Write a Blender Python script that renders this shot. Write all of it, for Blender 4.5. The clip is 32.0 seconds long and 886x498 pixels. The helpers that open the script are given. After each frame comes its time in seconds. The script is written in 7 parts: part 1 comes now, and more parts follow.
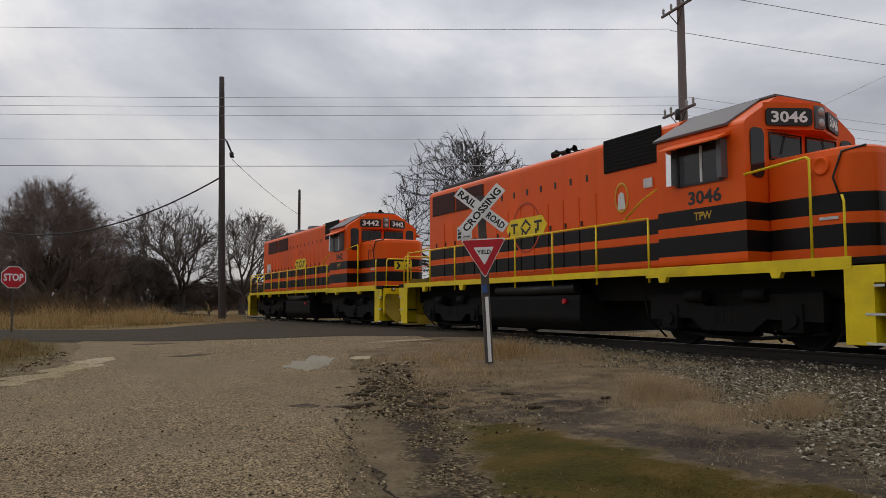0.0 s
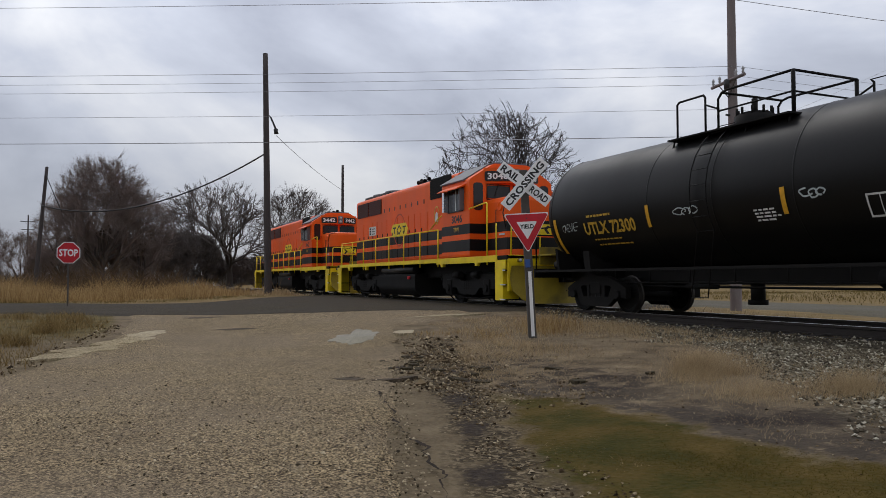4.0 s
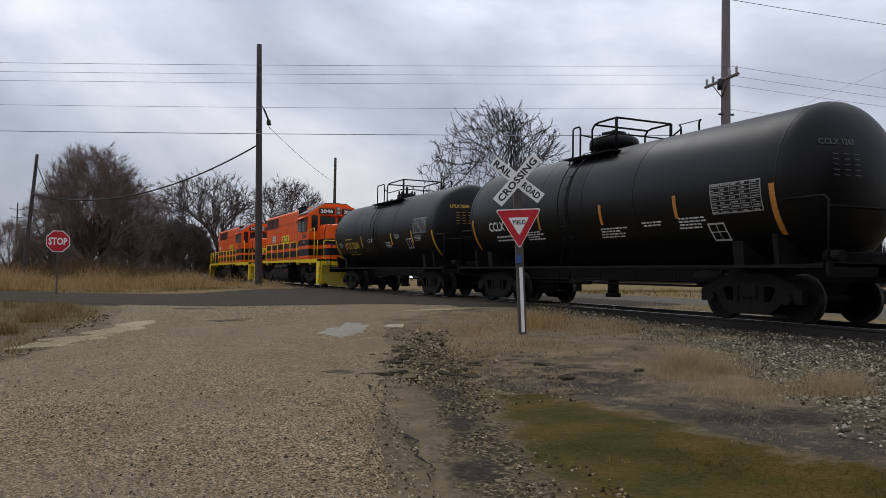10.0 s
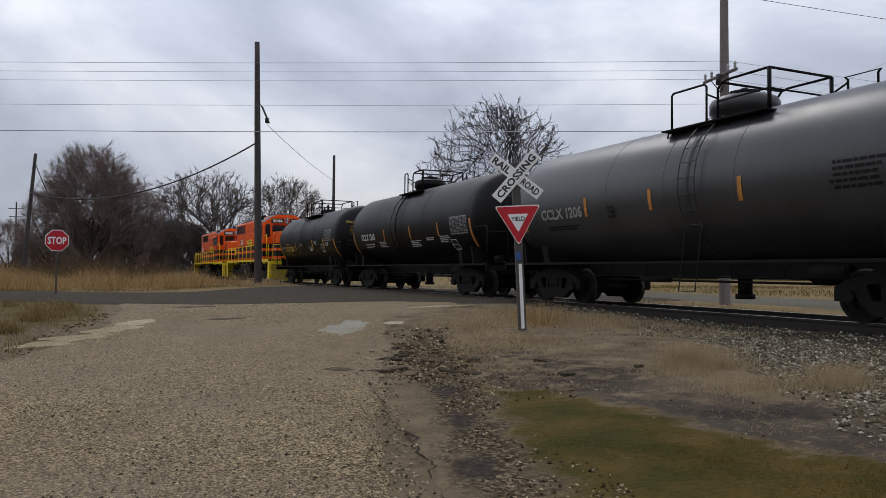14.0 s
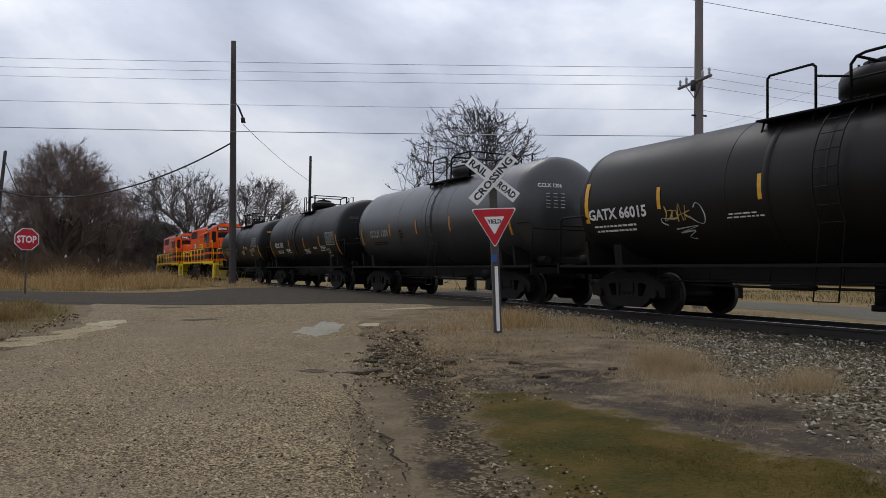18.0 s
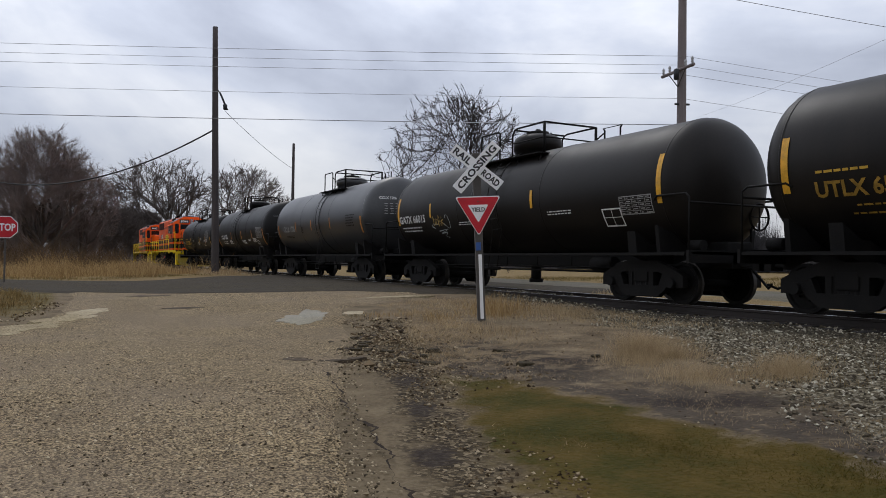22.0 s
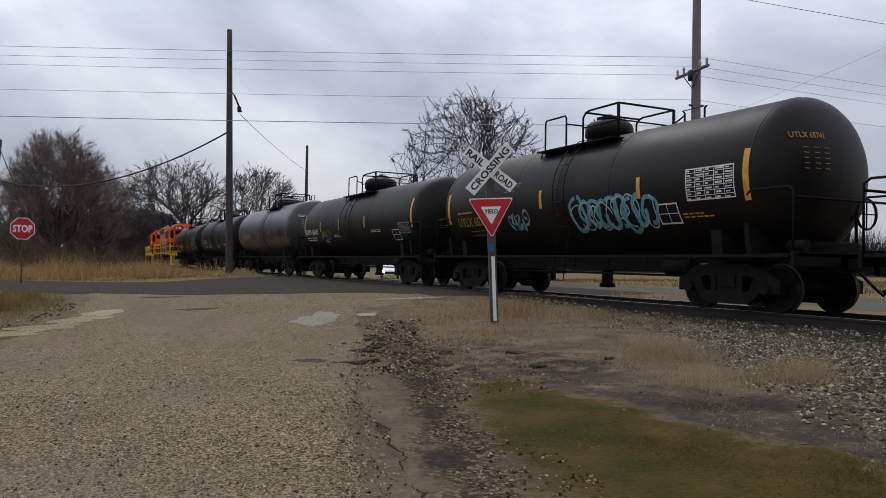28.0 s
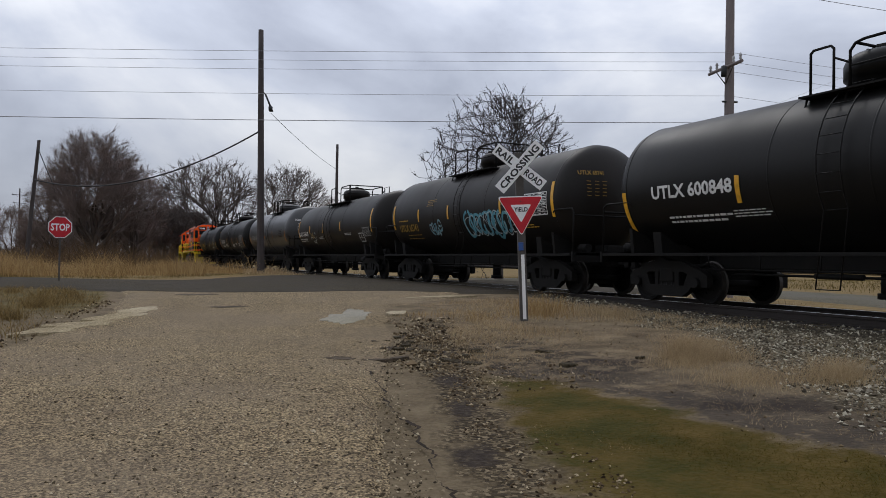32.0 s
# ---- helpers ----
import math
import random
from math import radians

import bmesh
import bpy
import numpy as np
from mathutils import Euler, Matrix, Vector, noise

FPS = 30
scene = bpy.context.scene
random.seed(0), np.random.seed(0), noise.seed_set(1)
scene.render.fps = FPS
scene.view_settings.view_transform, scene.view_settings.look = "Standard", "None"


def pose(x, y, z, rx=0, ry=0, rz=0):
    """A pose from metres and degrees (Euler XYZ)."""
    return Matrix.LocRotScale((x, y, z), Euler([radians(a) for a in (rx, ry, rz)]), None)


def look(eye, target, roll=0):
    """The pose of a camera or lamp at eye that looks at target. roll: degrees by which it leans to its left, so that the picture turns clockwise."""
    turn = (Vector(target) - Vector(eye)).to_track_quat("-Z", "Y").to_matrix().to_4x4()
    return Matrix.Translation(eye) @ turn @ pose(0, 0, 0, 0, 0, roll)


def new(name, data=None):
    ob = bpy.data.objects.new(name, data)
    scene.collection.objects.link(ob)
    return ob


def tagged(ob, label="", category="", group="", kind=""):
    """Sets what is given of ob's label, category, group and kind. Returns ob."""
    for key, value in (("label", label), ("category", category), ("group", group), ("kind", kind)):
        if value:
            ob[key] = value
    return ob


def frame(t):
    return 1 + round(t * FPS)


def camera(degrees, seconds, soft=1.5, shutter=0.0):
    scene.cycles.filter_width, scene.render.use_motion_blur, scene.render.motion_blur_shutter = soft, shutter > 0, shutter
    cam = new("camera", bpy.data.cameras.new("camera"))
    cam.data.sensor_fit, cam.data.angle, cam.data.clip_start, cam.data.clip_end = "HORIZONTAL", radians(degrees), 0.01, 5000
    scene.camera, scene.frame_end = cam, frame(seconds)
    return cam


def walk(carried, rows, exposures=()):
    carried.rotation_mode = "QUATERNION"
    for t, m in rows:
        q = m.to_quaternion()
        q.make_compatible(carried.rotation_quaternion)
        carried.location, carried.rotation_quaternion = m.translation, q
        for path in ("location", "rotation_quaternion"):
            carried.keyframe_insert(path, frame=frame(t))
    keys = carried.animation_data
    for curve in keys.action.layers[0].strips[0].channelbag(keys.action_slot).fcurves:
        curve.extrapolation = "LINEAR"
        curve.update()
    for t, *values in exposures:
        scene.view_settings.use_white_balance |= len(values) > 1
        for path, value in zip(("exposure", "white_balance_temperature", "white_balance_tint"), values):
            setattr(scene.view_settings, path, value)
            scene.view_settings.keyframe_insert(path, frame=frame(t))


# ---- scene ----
# ---- camera: it stands at one spot and is turned a little by hand ----
EYE = (0.0, 0.0, 0.77)
cam = camera(60.4, 32.0, soft=0.85)
# seconds, yaw, pitch, roll in degrees
TURNS = (
    (0, -27.53, 4.21, 0.11), (0.5, -26.29, 4.00, 0.11), (1, -25.44, 2.85, -0.91), (1.5, -24.27, 2.43, 0.82), (2, -24.49, 2.30, 0.44),
    (2.5, -24.85, 2.25, 0.58), (4.5, -24.15, 2.25, 0.04), (5, -23.63, 1.56, 0.93), (5.5, -24.76, 1.14, -0.99), (6, -24.99, 1.55, -1.97),
    (6.5, -24.71, 0.99, -1.77), (7, -23.78, 1.65, -0.21), (7.5, -23.29, 1.35, -0.56), (8, -24.28, 2.08, -1.60), (8.5, -24.79, 2.19, -0.36),
    (9, -24.98, 1.83, -0.54), (9.5, -25.03, 1.85, -0.83), (10, -24.98, 1.91, -0.79), (10.5, -24.65, 2.33, -0.86), (11, -24.56, 2.32, -0.71),
    (11.5, -24.29, 2.37, -0.60), (12, -24.27, 1.66, -0.45), (12.5, -24.44, 1.84, -0.73), (13, -24.61, 1.85, -0.71), (13.5, -24.78, 1.60, -0.46),
    (14, -25.02, 1.68, -0.45), (14.5, -25.12, 1.37, -0.58), (16.5, -25.52, 1.82, -0.78), (17, -25.95, 2.31, -0.77), (17.5, -26.43, 2.24, -0.76),
    (18, -26.82, 1.86, -0.85), (18.5, -27.08, 1.39, -1.07), (19, -27.26, 1.34, -0.89), (19.5, -27.43, 1.54, -0.60), (20, -27.68, 1.68, -0.78),
    (20.5, -27.90, 1.95, -0.76), (21, -28.16, 1.58, -0.46), (21.5, -28.04, 1.45, -0.61), (22, -28.03, 0.98, -0.83), (22.5, -27.98, 0.85, -0.99),
    (23, -28.33, 1.11, -1.15), (23.5, -28.25, 1.50, -0.97), (24, -28.13, 1.52, -1.07), (24.5, -28.64, 1.00, -1.17), (25, -28.68, 2.06, -1.05),
    (25.5, -28.11, 1.34, -0.90), (27.5, -27.17, 1.09, -0.97), (28, -27.06, 1.10, -0.91), (28.5, -26.33, 1.34, -0.75), (29, -25.25, 0.87, -0.77),
    (29.5, -25.16, 0.77, -1.03), (30, -25.48, 0.99, -1.27), (30.5, -25.82, 1.05, -1.06), (31, -26.08, 1.19, -1.02), (31.5, -25.04, 1.27, -1.01),
    (32, -24.84, 0.93, -0.96),
)
walk(cam, [(t, pose(*EYE, 90 + p, r, y)) for t, y, p, r in TURNS],
     [(0.0, -0.13, 6870, 10), (1.5, -0.10, 6760, 10), (3.2, 0.0, 6500, 10), (5.0, 0.06, 6270, 10), (20.0, 0.09, 6250, 10), (22.0, 0.17, 6250, 10), (26.0, 0.15, 6250, 10), (28.0, 0.09, 6250, 10), (32.0, 0.08, 6240, 10)])

# seconds, metres that the train has rolled
RUN = (
    (0, -0.00), (0.5, 1.56), (1, 3.09), (1.5, 4.59), (2, 6.14), (2.5, 7.65), (4.5, 13.78), (5, 15.33),
    (5.5, 16.87), (6, 18.39), (6.5, 19.91), (7, 21.48), (7.5, 23.05), (8, 24.57), (8.5, 26.02), (9, 27.47),
    (9.5, 28.94), (10, 30.39), (10.5, 31.82), (11, 33.23), (11.5, 34.61), (12, 36.06), (12.5, 37.50), (13, 38.94),
    (13.5, 40.36), (14, 41.72), (14.5, 43.10), (16.5, 48.39), (17, 49.65), (17.5, 50.89), (18, 52.14), (18.5, 53.42),
    (19, 54.63), (19.5, 55.84), (20, 57.01), (20.5, 58.14), (21, 59.25), (21.5, 60.35), (22, 61.44), (22.5, 62.50),
    (23, 63.55), (23.5, 64.62), (24, 65.72), (24.5, 66.77), (25, 67.77), (25.5, 68.75), (27.5, 72.64), (28, 73.58),
    (28.5, 74.48), (29, 75.39), (29.5, 76.23), (30, 77.12), (30.5, 78.02), (31, 78.90), (31.5, 79.77), (32, 80.63),
)

# ---- world, sun ----
SUN_AZ, SUN_EL = -13.0, 48.0   # degrees left of +y, above the horizon
world = bpy.data.worlds.new("overcast_sky")
scene.world = world
world.use_nodes = True
wn, wl = world.node_tree.nodes, world.node_tree.links
wn.clear()


def wnode(kind, **props):
    n = wn.new(kind)
    for k, v in props.items():
        n.inputs[k.replace("_", " ")].default_value = v
    return n


w_out = wn.new("ShaderNodeOutputWorld")
w_bg = wn.new("ShaderNodeBackground")
w_sky = wn.new("ShaderNodeTexSky")
w_sky.sky_type, w_sky.sun_disc = "NISHITA", False
w_sky.sun_elevation, w_sky.sun_rotation = radians(SUN_EL), radians(-SUN_AZ)
w_tc = wn.new("ShaderNodeTexCoord")
w_map = wn.new("ShaderNodeMapping")
w_map.inputs["Scale"].default_value = (1.0, 1.0, 1.7)
w_map.inputs["Location"].default_value = (0.35, 0.1, 0.0)
w_n1 = wnode("ShaderNodeTexNoise", Scale=2.1, Detail=7.0, Roughness=0.5, Distortion=0.5)
w_n2 = wnode("ShaderNodeTexNoise", Scale=7.0, Detail=5.0, Roughness=0.55)
w_mix = wn.new("ShaderNodeMath")
w_mix.operation = "MULTIPLY_ADD"
w_mix.inputs[1].default_value = 0.22
w_ramp = wn.new("ShaderNodeValToRGB")
e = w_ramp.color_ramp.elements
e[0].position, e[0].color = 0.43, (0.44, 0.465, 0.55, 1)
e[1].position, e[1].color = 0.74, (0.98, 0.98, 1.0, 1)
m_ = w_ramp.color_ramp.elements.new(0.58)
m_.color = (0.65, 0.68, 0.77, 1)
w_cm = wn.new("ShaderNodeMixRGB")
w_cm.inputs[0].default_value = 0.93
w_sc = wn.new("ShaderNodeMixRGB")
w_sc.blend_type, w_sc.inputs[0].default_value = "MULTIPLY", 1.0
w_sc.inputs[2].default_value = (0.1, 0.1, 0.1, 1)
wl.new(w_tc.outputs["Generated"], w_map.inputs["Vector"])
for n in (w_n1, w_n2):
    wl.new(w_map.outputs["Vector"], n.inputs["Vector"])
wl.new(w_n2.outputs["Fac"], w_mix.inputs[0])
wl.new(w_n1.outputs["Fac"], w_mix.inputs[2])
wl.new(w_mix.outputs[0], w_ramp.inputs["Fac"])
wl.new(w_sky.outputs["Color"], w_sc.inputs[1])
wl.new(w_sc.outputs["Color"], w_cm.inputs[1])
wl.new(w_ramp.outputs["Color"], w_cm.inputs[2])
# the cloud layer is brightest towards the hidden sun
w_dot = wn.new("ShaderNodeVectorMath")
w_dot.operation = "DOT_PRODUCT"
w_dot.inputs[1].default_value = (-math.sin(radians(SUN_AZ)) * math.cos(radians(SUN_EL)), math.cos(radians(SUN_AZ)) * math.cos(radians(SUN_EL)), math.sin(radians(SUN_EL)))
wl.new(w_tc.outputs["Generated"], w_dot.inputs[0])
w_fall = wn.new("ShaderNodeMapRange")
for k_, v_ in (("From Min", -0.6), ("From Max", 1.0), ("To Min", 0.80), ("To Max", 1.42)):
    w_fall.inputs[k_].default_value = v_
wl.new(w_dot.outputs["Value"], w_fall.inputs["Value"])
w_lit = wn.new("ShaderNodeMixRGB")
w_lit.blend_type, w_lit.inputs[0].default_value = "MULTIPLY", 1.0
wl.new(w_cm.outputs["Color"], w_lit.inputs[1])
wl.new(w_fall.outputs[0], w_lit.inputs[2])
# an overcast sky is dimmer towards the horizon
w_sep = wn.new("ShaderNodeSeparateXYZ")
wl.new(w_tc.outputs["Generated"], w_sep.inputs[0])
w_up = wn.new("ShaderNodeMapRange")
for k_, v_ in (("From Min", 0.0), ("From Max", 0.38), ("To Min", 0.54), ("To Max", 1.08)):
    w_up.inputs[k_].default_value = v_
wl.new(w_sep.outputs["Z"], w_up.inputs["Value"])
w_dim = wn.new("ShaderNodeMixRGB")
w_dim.blend_type, w_dim.inputs[0].default_value = "MULTIPLY", 1.0
wl.new(w_lit.outputs["Color"], w_dim.inputs[1])
wl.new(w_up.outputs[0], w_dim.inputs[2])
wl.new(w_dim.outputs["Color"], w_bg.inputs["Color"])
w_bg.inputs["Strength"].default_value = 0.765
wl.new(w_bg.outputs[0], w_out.inputs["Surface"])

sun = new("sun", bpy.data.lights.new("sun", "SUN"))
sun.data.energy, sun.data.angle, sun.data.color = 0.5, radians(20), (1.0, 0.95, 0.88)
a_, h_ = radians(SUN_AZ), radians(SUN_EL)
sun.matrix_world = look((-math.sin(a_) * 80, math.cos(a_) * 80, math.tan(h_) * 80), (0, 0, 0))
scene.view_settings.exposure = 0.0


# ---- materials ----
def material(name, col, rough=0.6, metal=0.0, var=0.25, scale=3.0, fine=40.0, bump=0.15, dist=0.01, dirt=None, dirt_amount=0.0,
             streak=False, spec=0.5):
    """Colour with variation at two scales, a bump and optional dirt."""
    m = bpy.data.materials.new(name)
    m.use_nodes = True
    nt = m.node_tree
    n, l = nt.nodes, nt.links
    b = n["Principled BSDF"]
    b.inputs["Metallic"].default_value = metal
    b.inputs["Specular IOR Level"].default_value = spec
    tc = n.new("ShaderNodeTexCoord")
    mp = n.new("ShaderNodeMapping")
    l.new(tc.outputs["Object"], mp.inputs["Vector"])
    if streak:
        mp.inputs["Scale"].default_value = (1.0, 1.0, 0.15)
    n1 = n.new("ShaderNodeTexNoise")
    n1.inputs["Scale"].default_value, n1.inputs["Detail"].default_value = scale, 6.0
    n2 = n.new("ShaderNodeTexNoise")
    n2.inputs["Scale"].default_value, n2.inputs["Detail"].default_value = fine, 4.0
    l.new(mp.outputs["Vector"], n1.inputs["Vector"])
    l.new(tc.outputs["Object"], n2.inputs["Vector"])
    add = n.new("ShaderNodeMath")
    add.operation = "MULTIPLY_ADD"
    add.inputs[1].default_value = 0.45
    l.new(n2.outputs["Fac"], add.inputs[0])
    l.new(n1.outputs["Fac"], add.inputs[2])
    ramp = n.new("ShaderNodeValToRGB")
    e = ramp.color_ramp.elements
    lo, hi = max(0.0, 1 - var), 1 + var
    e[0].position, e[0].color = 0.45, (*[min(1, c * lo) for c in col], 1)
    e[1].position, e[1].color = 1.0, (*[min(1, c * hi) for c in col], 1)
    l.new(add.outputs[0], ramp.inputs["Fac"])
    out = ramp.outputs["Color"]
    if dirt:
        n3 = n.new("ShaderNodeTexNoise")
        n3.inputs["Scale"].default_value, n3.inputs["Detail"].default_value = scale * 0.6, 8.0
        l.new(mp.outputs["Vector"], n3.inputs["Vector"])
        r3 = n.new("ShaderNodeMapRange")
        r3.inputs["From Min"].default_value, r3.inputs["From Max"].default_value = 0.48, 0.72
        r3.inputs["To Max"].default_value = dirt_amount
        l.new(n3.outputs["Fac"], r3.inputs["Value"])
        mx = n.new("ShaderNodeMixRGB")
        mx.inputs[2].default_value = (*dirt, 1)
        l.new(r3.outputs[0], mx.inputs[0])
        l.new(out, mx.inputs[1])
        out = mx.outputs["Color"]
    l.new(out, b.inputs["Base Color"])
    rr = n.new("ShaderNodeMapRange")
    rr.inputs["To Min"].default_value, rr.inputs["To Max"].default_value = max(0.03, rough - 0.12), min(1, rough + 0.12)
    l.new(n1.outputs["Fac"], rr.inputs["Value"])
    l.new(rr.outputs[0], b.inputs["Roughness"])
    if bump:
        bp = n.new("ShaderNodeBump")
        bp.inputs["Strength"].default_value, bp.inputs["Distance"].default_value = bump, dist
        l.new(n2.outputs["Fac"], bp.inputs["Height"])
        l.new(bp.outputs["Normal"], b.inputs["Normal"])
    return m


M = {}
M["orange"] = material("orange_paint", (0.95, 0.122, 0.010), 0.40, var=0.10, scale=1.2, bump=0.02, dirt=(0.38, 0.075, 0.015), dirt_amount=0.28, streak=True, spec=0.22)
M["black"] = material("black_paint", (0.010, 0.010, 0.010), 0.48, var=0.3, scale=2, bump=0.04, dirt=(0.06, 0.05, 0.045), dirt_amount=0.25)
M["yellow"] = material("yellow_paint", (0.95, 0.68, 0.006), 0.5, var=0.12, scale=2.5, bump=0.05, dirt=(0.16, 0.11, 0.02), dirt_amount=0.3)
M["plough"] = material("scuffed_yellow_paint", (0.30, 0.22, 0.012), 0.6, var=0.3, scale=2.2, bump=0.1, dirt=(0.03, 0.026, 0.02), dirt_amount=0.8)
M["roof"] = material("grey_roof_paint", (0.13, 0.13, 0.14), 0.55, var=0.2, scale=2, bump=0.06)
M["under"] = material("black_underframe", (0.0075, 0.007, 0.0065), 0.75, var=0.5, scale=3, bump=0.2, dirt=(0.02, 0.016, 0.013), dirt_amount=0.3, spec=0.2)
M["emblem_ring"] = material("dark_orange_paint", (0.55, 0.05, 0.004), 0.5, var=0.1)
M["grille_red"] = material("dirty_red_grille", (0.06, 0.010, 0.007), 0.7, var=0.3, scale=3, bump=0.1)
M["steel"] = material("worn_wheel_steel", (0.06, 0.055, 0.05), 0.5, metal=0.7, var=0.2, scale=6)
M["rail_side"] = material("rusty_rail_steel", (0.022, 0.016, 0.013), 0.75, var=0.35, scale=5, bump=0.2)
M["rail_top"] = material("polished_rail_head", (0.45, 0.45, 0.46), 0.3, metal=0.9, var=0.1, scale=8)
M["polished"] = material("polished_steel_sheet", (0.85, 0.85, 0.86), 0.15, metal=0.9, var=0.05, scale=4, bump=0.0)
M["glass"] = material("dark_window_glass", (0.015, 0.017, 0.02), 0.08, var=0.2, scale=2, bump=0.0)
M["white"] = material("white_paint", (0.72, 0.72, 0.70), 0.5, var=0.12, scale=8, bump=0.03, dirt=(0.2, 0.18, 0.16), dirt_amount=0.3)
M["faded"] = material("faded_white_stencil", (0.30, 0.30, 0.29), 0.6, var=0.4, scale=7, bump=0.02)
M["sign_white"] = material("white_sign_sheet", (0.90, 0.90, 0.89), 0.4, var=0.06, scale=4, bump=0.02)
M["sign_red"] = material("red_sign_sheet", (0.56, 0.010, 0.022), 0.35, var=0.12, scale=4, bump=0.02)
M["sign_black"] = material("black_sign_paint", (0.012, 0.012, 0.012), 0.45, var=0.2, scale=6, bump=0.02)
M["gold"] = material("gold_lettering", (0.55, 0.33, 0.03), 0.5, var=0.25, scale=9, bump=0.03)
M["gold_dim"] = material("faded_gold_lettering", (0.30, 0.175, 0.02), 0.55, var=0.45, scale=9, bump=0.03)
M["stripe_y"] = material("yellow_reflective_strip", (0.70, 0.36, 0.02), 0.4, var=0.25, scale=9, bump=0.03)
M["stripe_o"] = material("faded_orange_strip", (0.50, 0.20, 0.03), 0.5, var=0.35, scale=9, bump=0.03)
M["graf_blue"] = material("blue_spray_paint", (0.10, 0.32, 0.40), 0.5, var=0.35, scale=7, bump=0.0)
M["graf_pale"] = material("pale_spray_paint", (0.45, 0.50, 0.50), 0.5, var=0.35, scale=7, bump=0.0)
M["graf_gold"] = material("gold_spray_paint", (0.50, 0.34, 0.10), 0.5, var=0.35, scale=7, bump=0.0)
M["tank_black"] = material("weathered_black_tank_paint", (0.0052, 0.0049, 0.0047), 0.45, var=0.4, scale=0.9, fine=18, bump=0.03, dirt=(0.014, 0.0125, 0.011), dirt_amount=0.5, streak=True, spec=0.22)
M["tank_brown"] = material("dusty_brown_black_tank_paint", (0.0100, 0.0082, 0.0069), 0.48, var=0.4, scale=0.9, fine=18, bump=0.03, dirt=(0.025, 0.0195, 0.0155), dirt_amount=0.55, streak=True, spec=0.22)
M["tank_grey"] = material("faded_grey_tank_paint", (0.036, 0.0365, 0.038), 0.36, var=0.4, scale=0.8, fine=18, bump=0.03, dirt=(0.060, 0.058, 0.057), dirt_amount=0.6, streak=True, spec=0.6)
M["wood_pole"] = material("weathered_pole_wood", (0.062, 0.052, 0.05), 0.85, var=0.4, scale=4, fine=25, bump=0.4, streak=True)
M["wood_pole_pale"] = material("grey_pole_wood", (0.20, 0.17, 0.165), 0.85, var=0.3, scale=4, fine=25, bump=0.4, streak=True)
M["post"] = material("weathered_grey_post", (0.075, 0.066, 0.058), 0.7, metal=0.0, var=0.25, scale=6)
M["wire"] = material("cable_black", (0.02, 0.02, 0.022), 0.6, var=0.2, scale=6, bump=0)
M["wire_grey"] = material("cable_grey", (0.34, 0.34, 0.36), 0.6, var=0.2, scale=6, bump=0)
M["insulator"] = material("porcelain", (0.45, 0.45, 0.45), 0.25, var=0.1, scale=6)
M["bark"] = material("grey_brown_bark", (0.075, 0.058, 0.05), 0.9, var=0.45, scale=3, fine=20, bump=0.5)
M["dark_bark"] = material("dark_grey_bark", (0.045, 0.037, 0.034), 0.9, var=0.45, scale=3, fine=20, bump=0.4)
M["twig"] = material("fine_twigs", (0.20, 0.155, 0.138), 0.9, var=0.35, scale=0.6, fine=6, bump=0)
M["twig_dark"] = material("dark_twigs", (0.115, 0.094, 0.086), 0.9, var=0.4, scale=0.6, fine=6, bump=0)
M["tie"] = material("creosoted_sleeper", (0.025, 0.021, 0.018), 0.9, var=0.5, scale=3, fine=30, bump=0.5)
M["shed"] = material("pale_shed_boards", (0.5, 0.5, 0.5), 0.7, var=0.15, scale=3)


def stripes_orange(name):
    """Orange paint with two black bands, set by height above the rail."""
    m = M["orange"].copy()
    m.name = name
    n, l = m.node_tree.nodes, m.node_tree.links
    b = n["Principled BSDF"]
    src = b.inputs["Base Color"].links[0].from_socket
    tc = n.new("ShaderNodeTexCoord")
    sp = n.new("ShaderNodeSeparateXYZ")
    l.new(tc.outputs["Object"], sp.inputs[0])
    mr = n.new("ShaderNodeMapRange")
    mr.inputs["From Min"].default_value, mr.inputs["From Max"].default_value = 1.0, 3.0
    l.new(sp.outputs["Z"], mr.inputs["Value"])
    ramp = n.new("ShaderNodeValToRGB")
    cr = ramp.color_ramp
    cr.interpolation = "CONSTANT"
    cr.elements[0].position, cr.elements[0].color = 0.0, (0, 0, 0, 1)
    cr.elements[1].position, cr.elements[1].color = 0.335, (1, 1, 1, 1)
    for p, v in ((0.515, 0), (0.605, 1), (0.76, 0)):
        el = cr.elements.new(p)
        el.color = (v, v, v, 1)
    l.new(mr.outputs[0], ramp.inputs["Fac"])
    mx = n.new("ShaderNodeMixRGB")
    mx.inputs[2].default_value = (0.008, 0.008, 0.008, 1)
    l.new(ramp.outputs["Color"], mx.inputs[0])
    l.new(src, mx.inputs[1])
    l.new(mx.outputs["Color"], b.inputs["Base Color"])
    return m


M["livery"] = stripes_orange("orange_paint_with_black_bands")


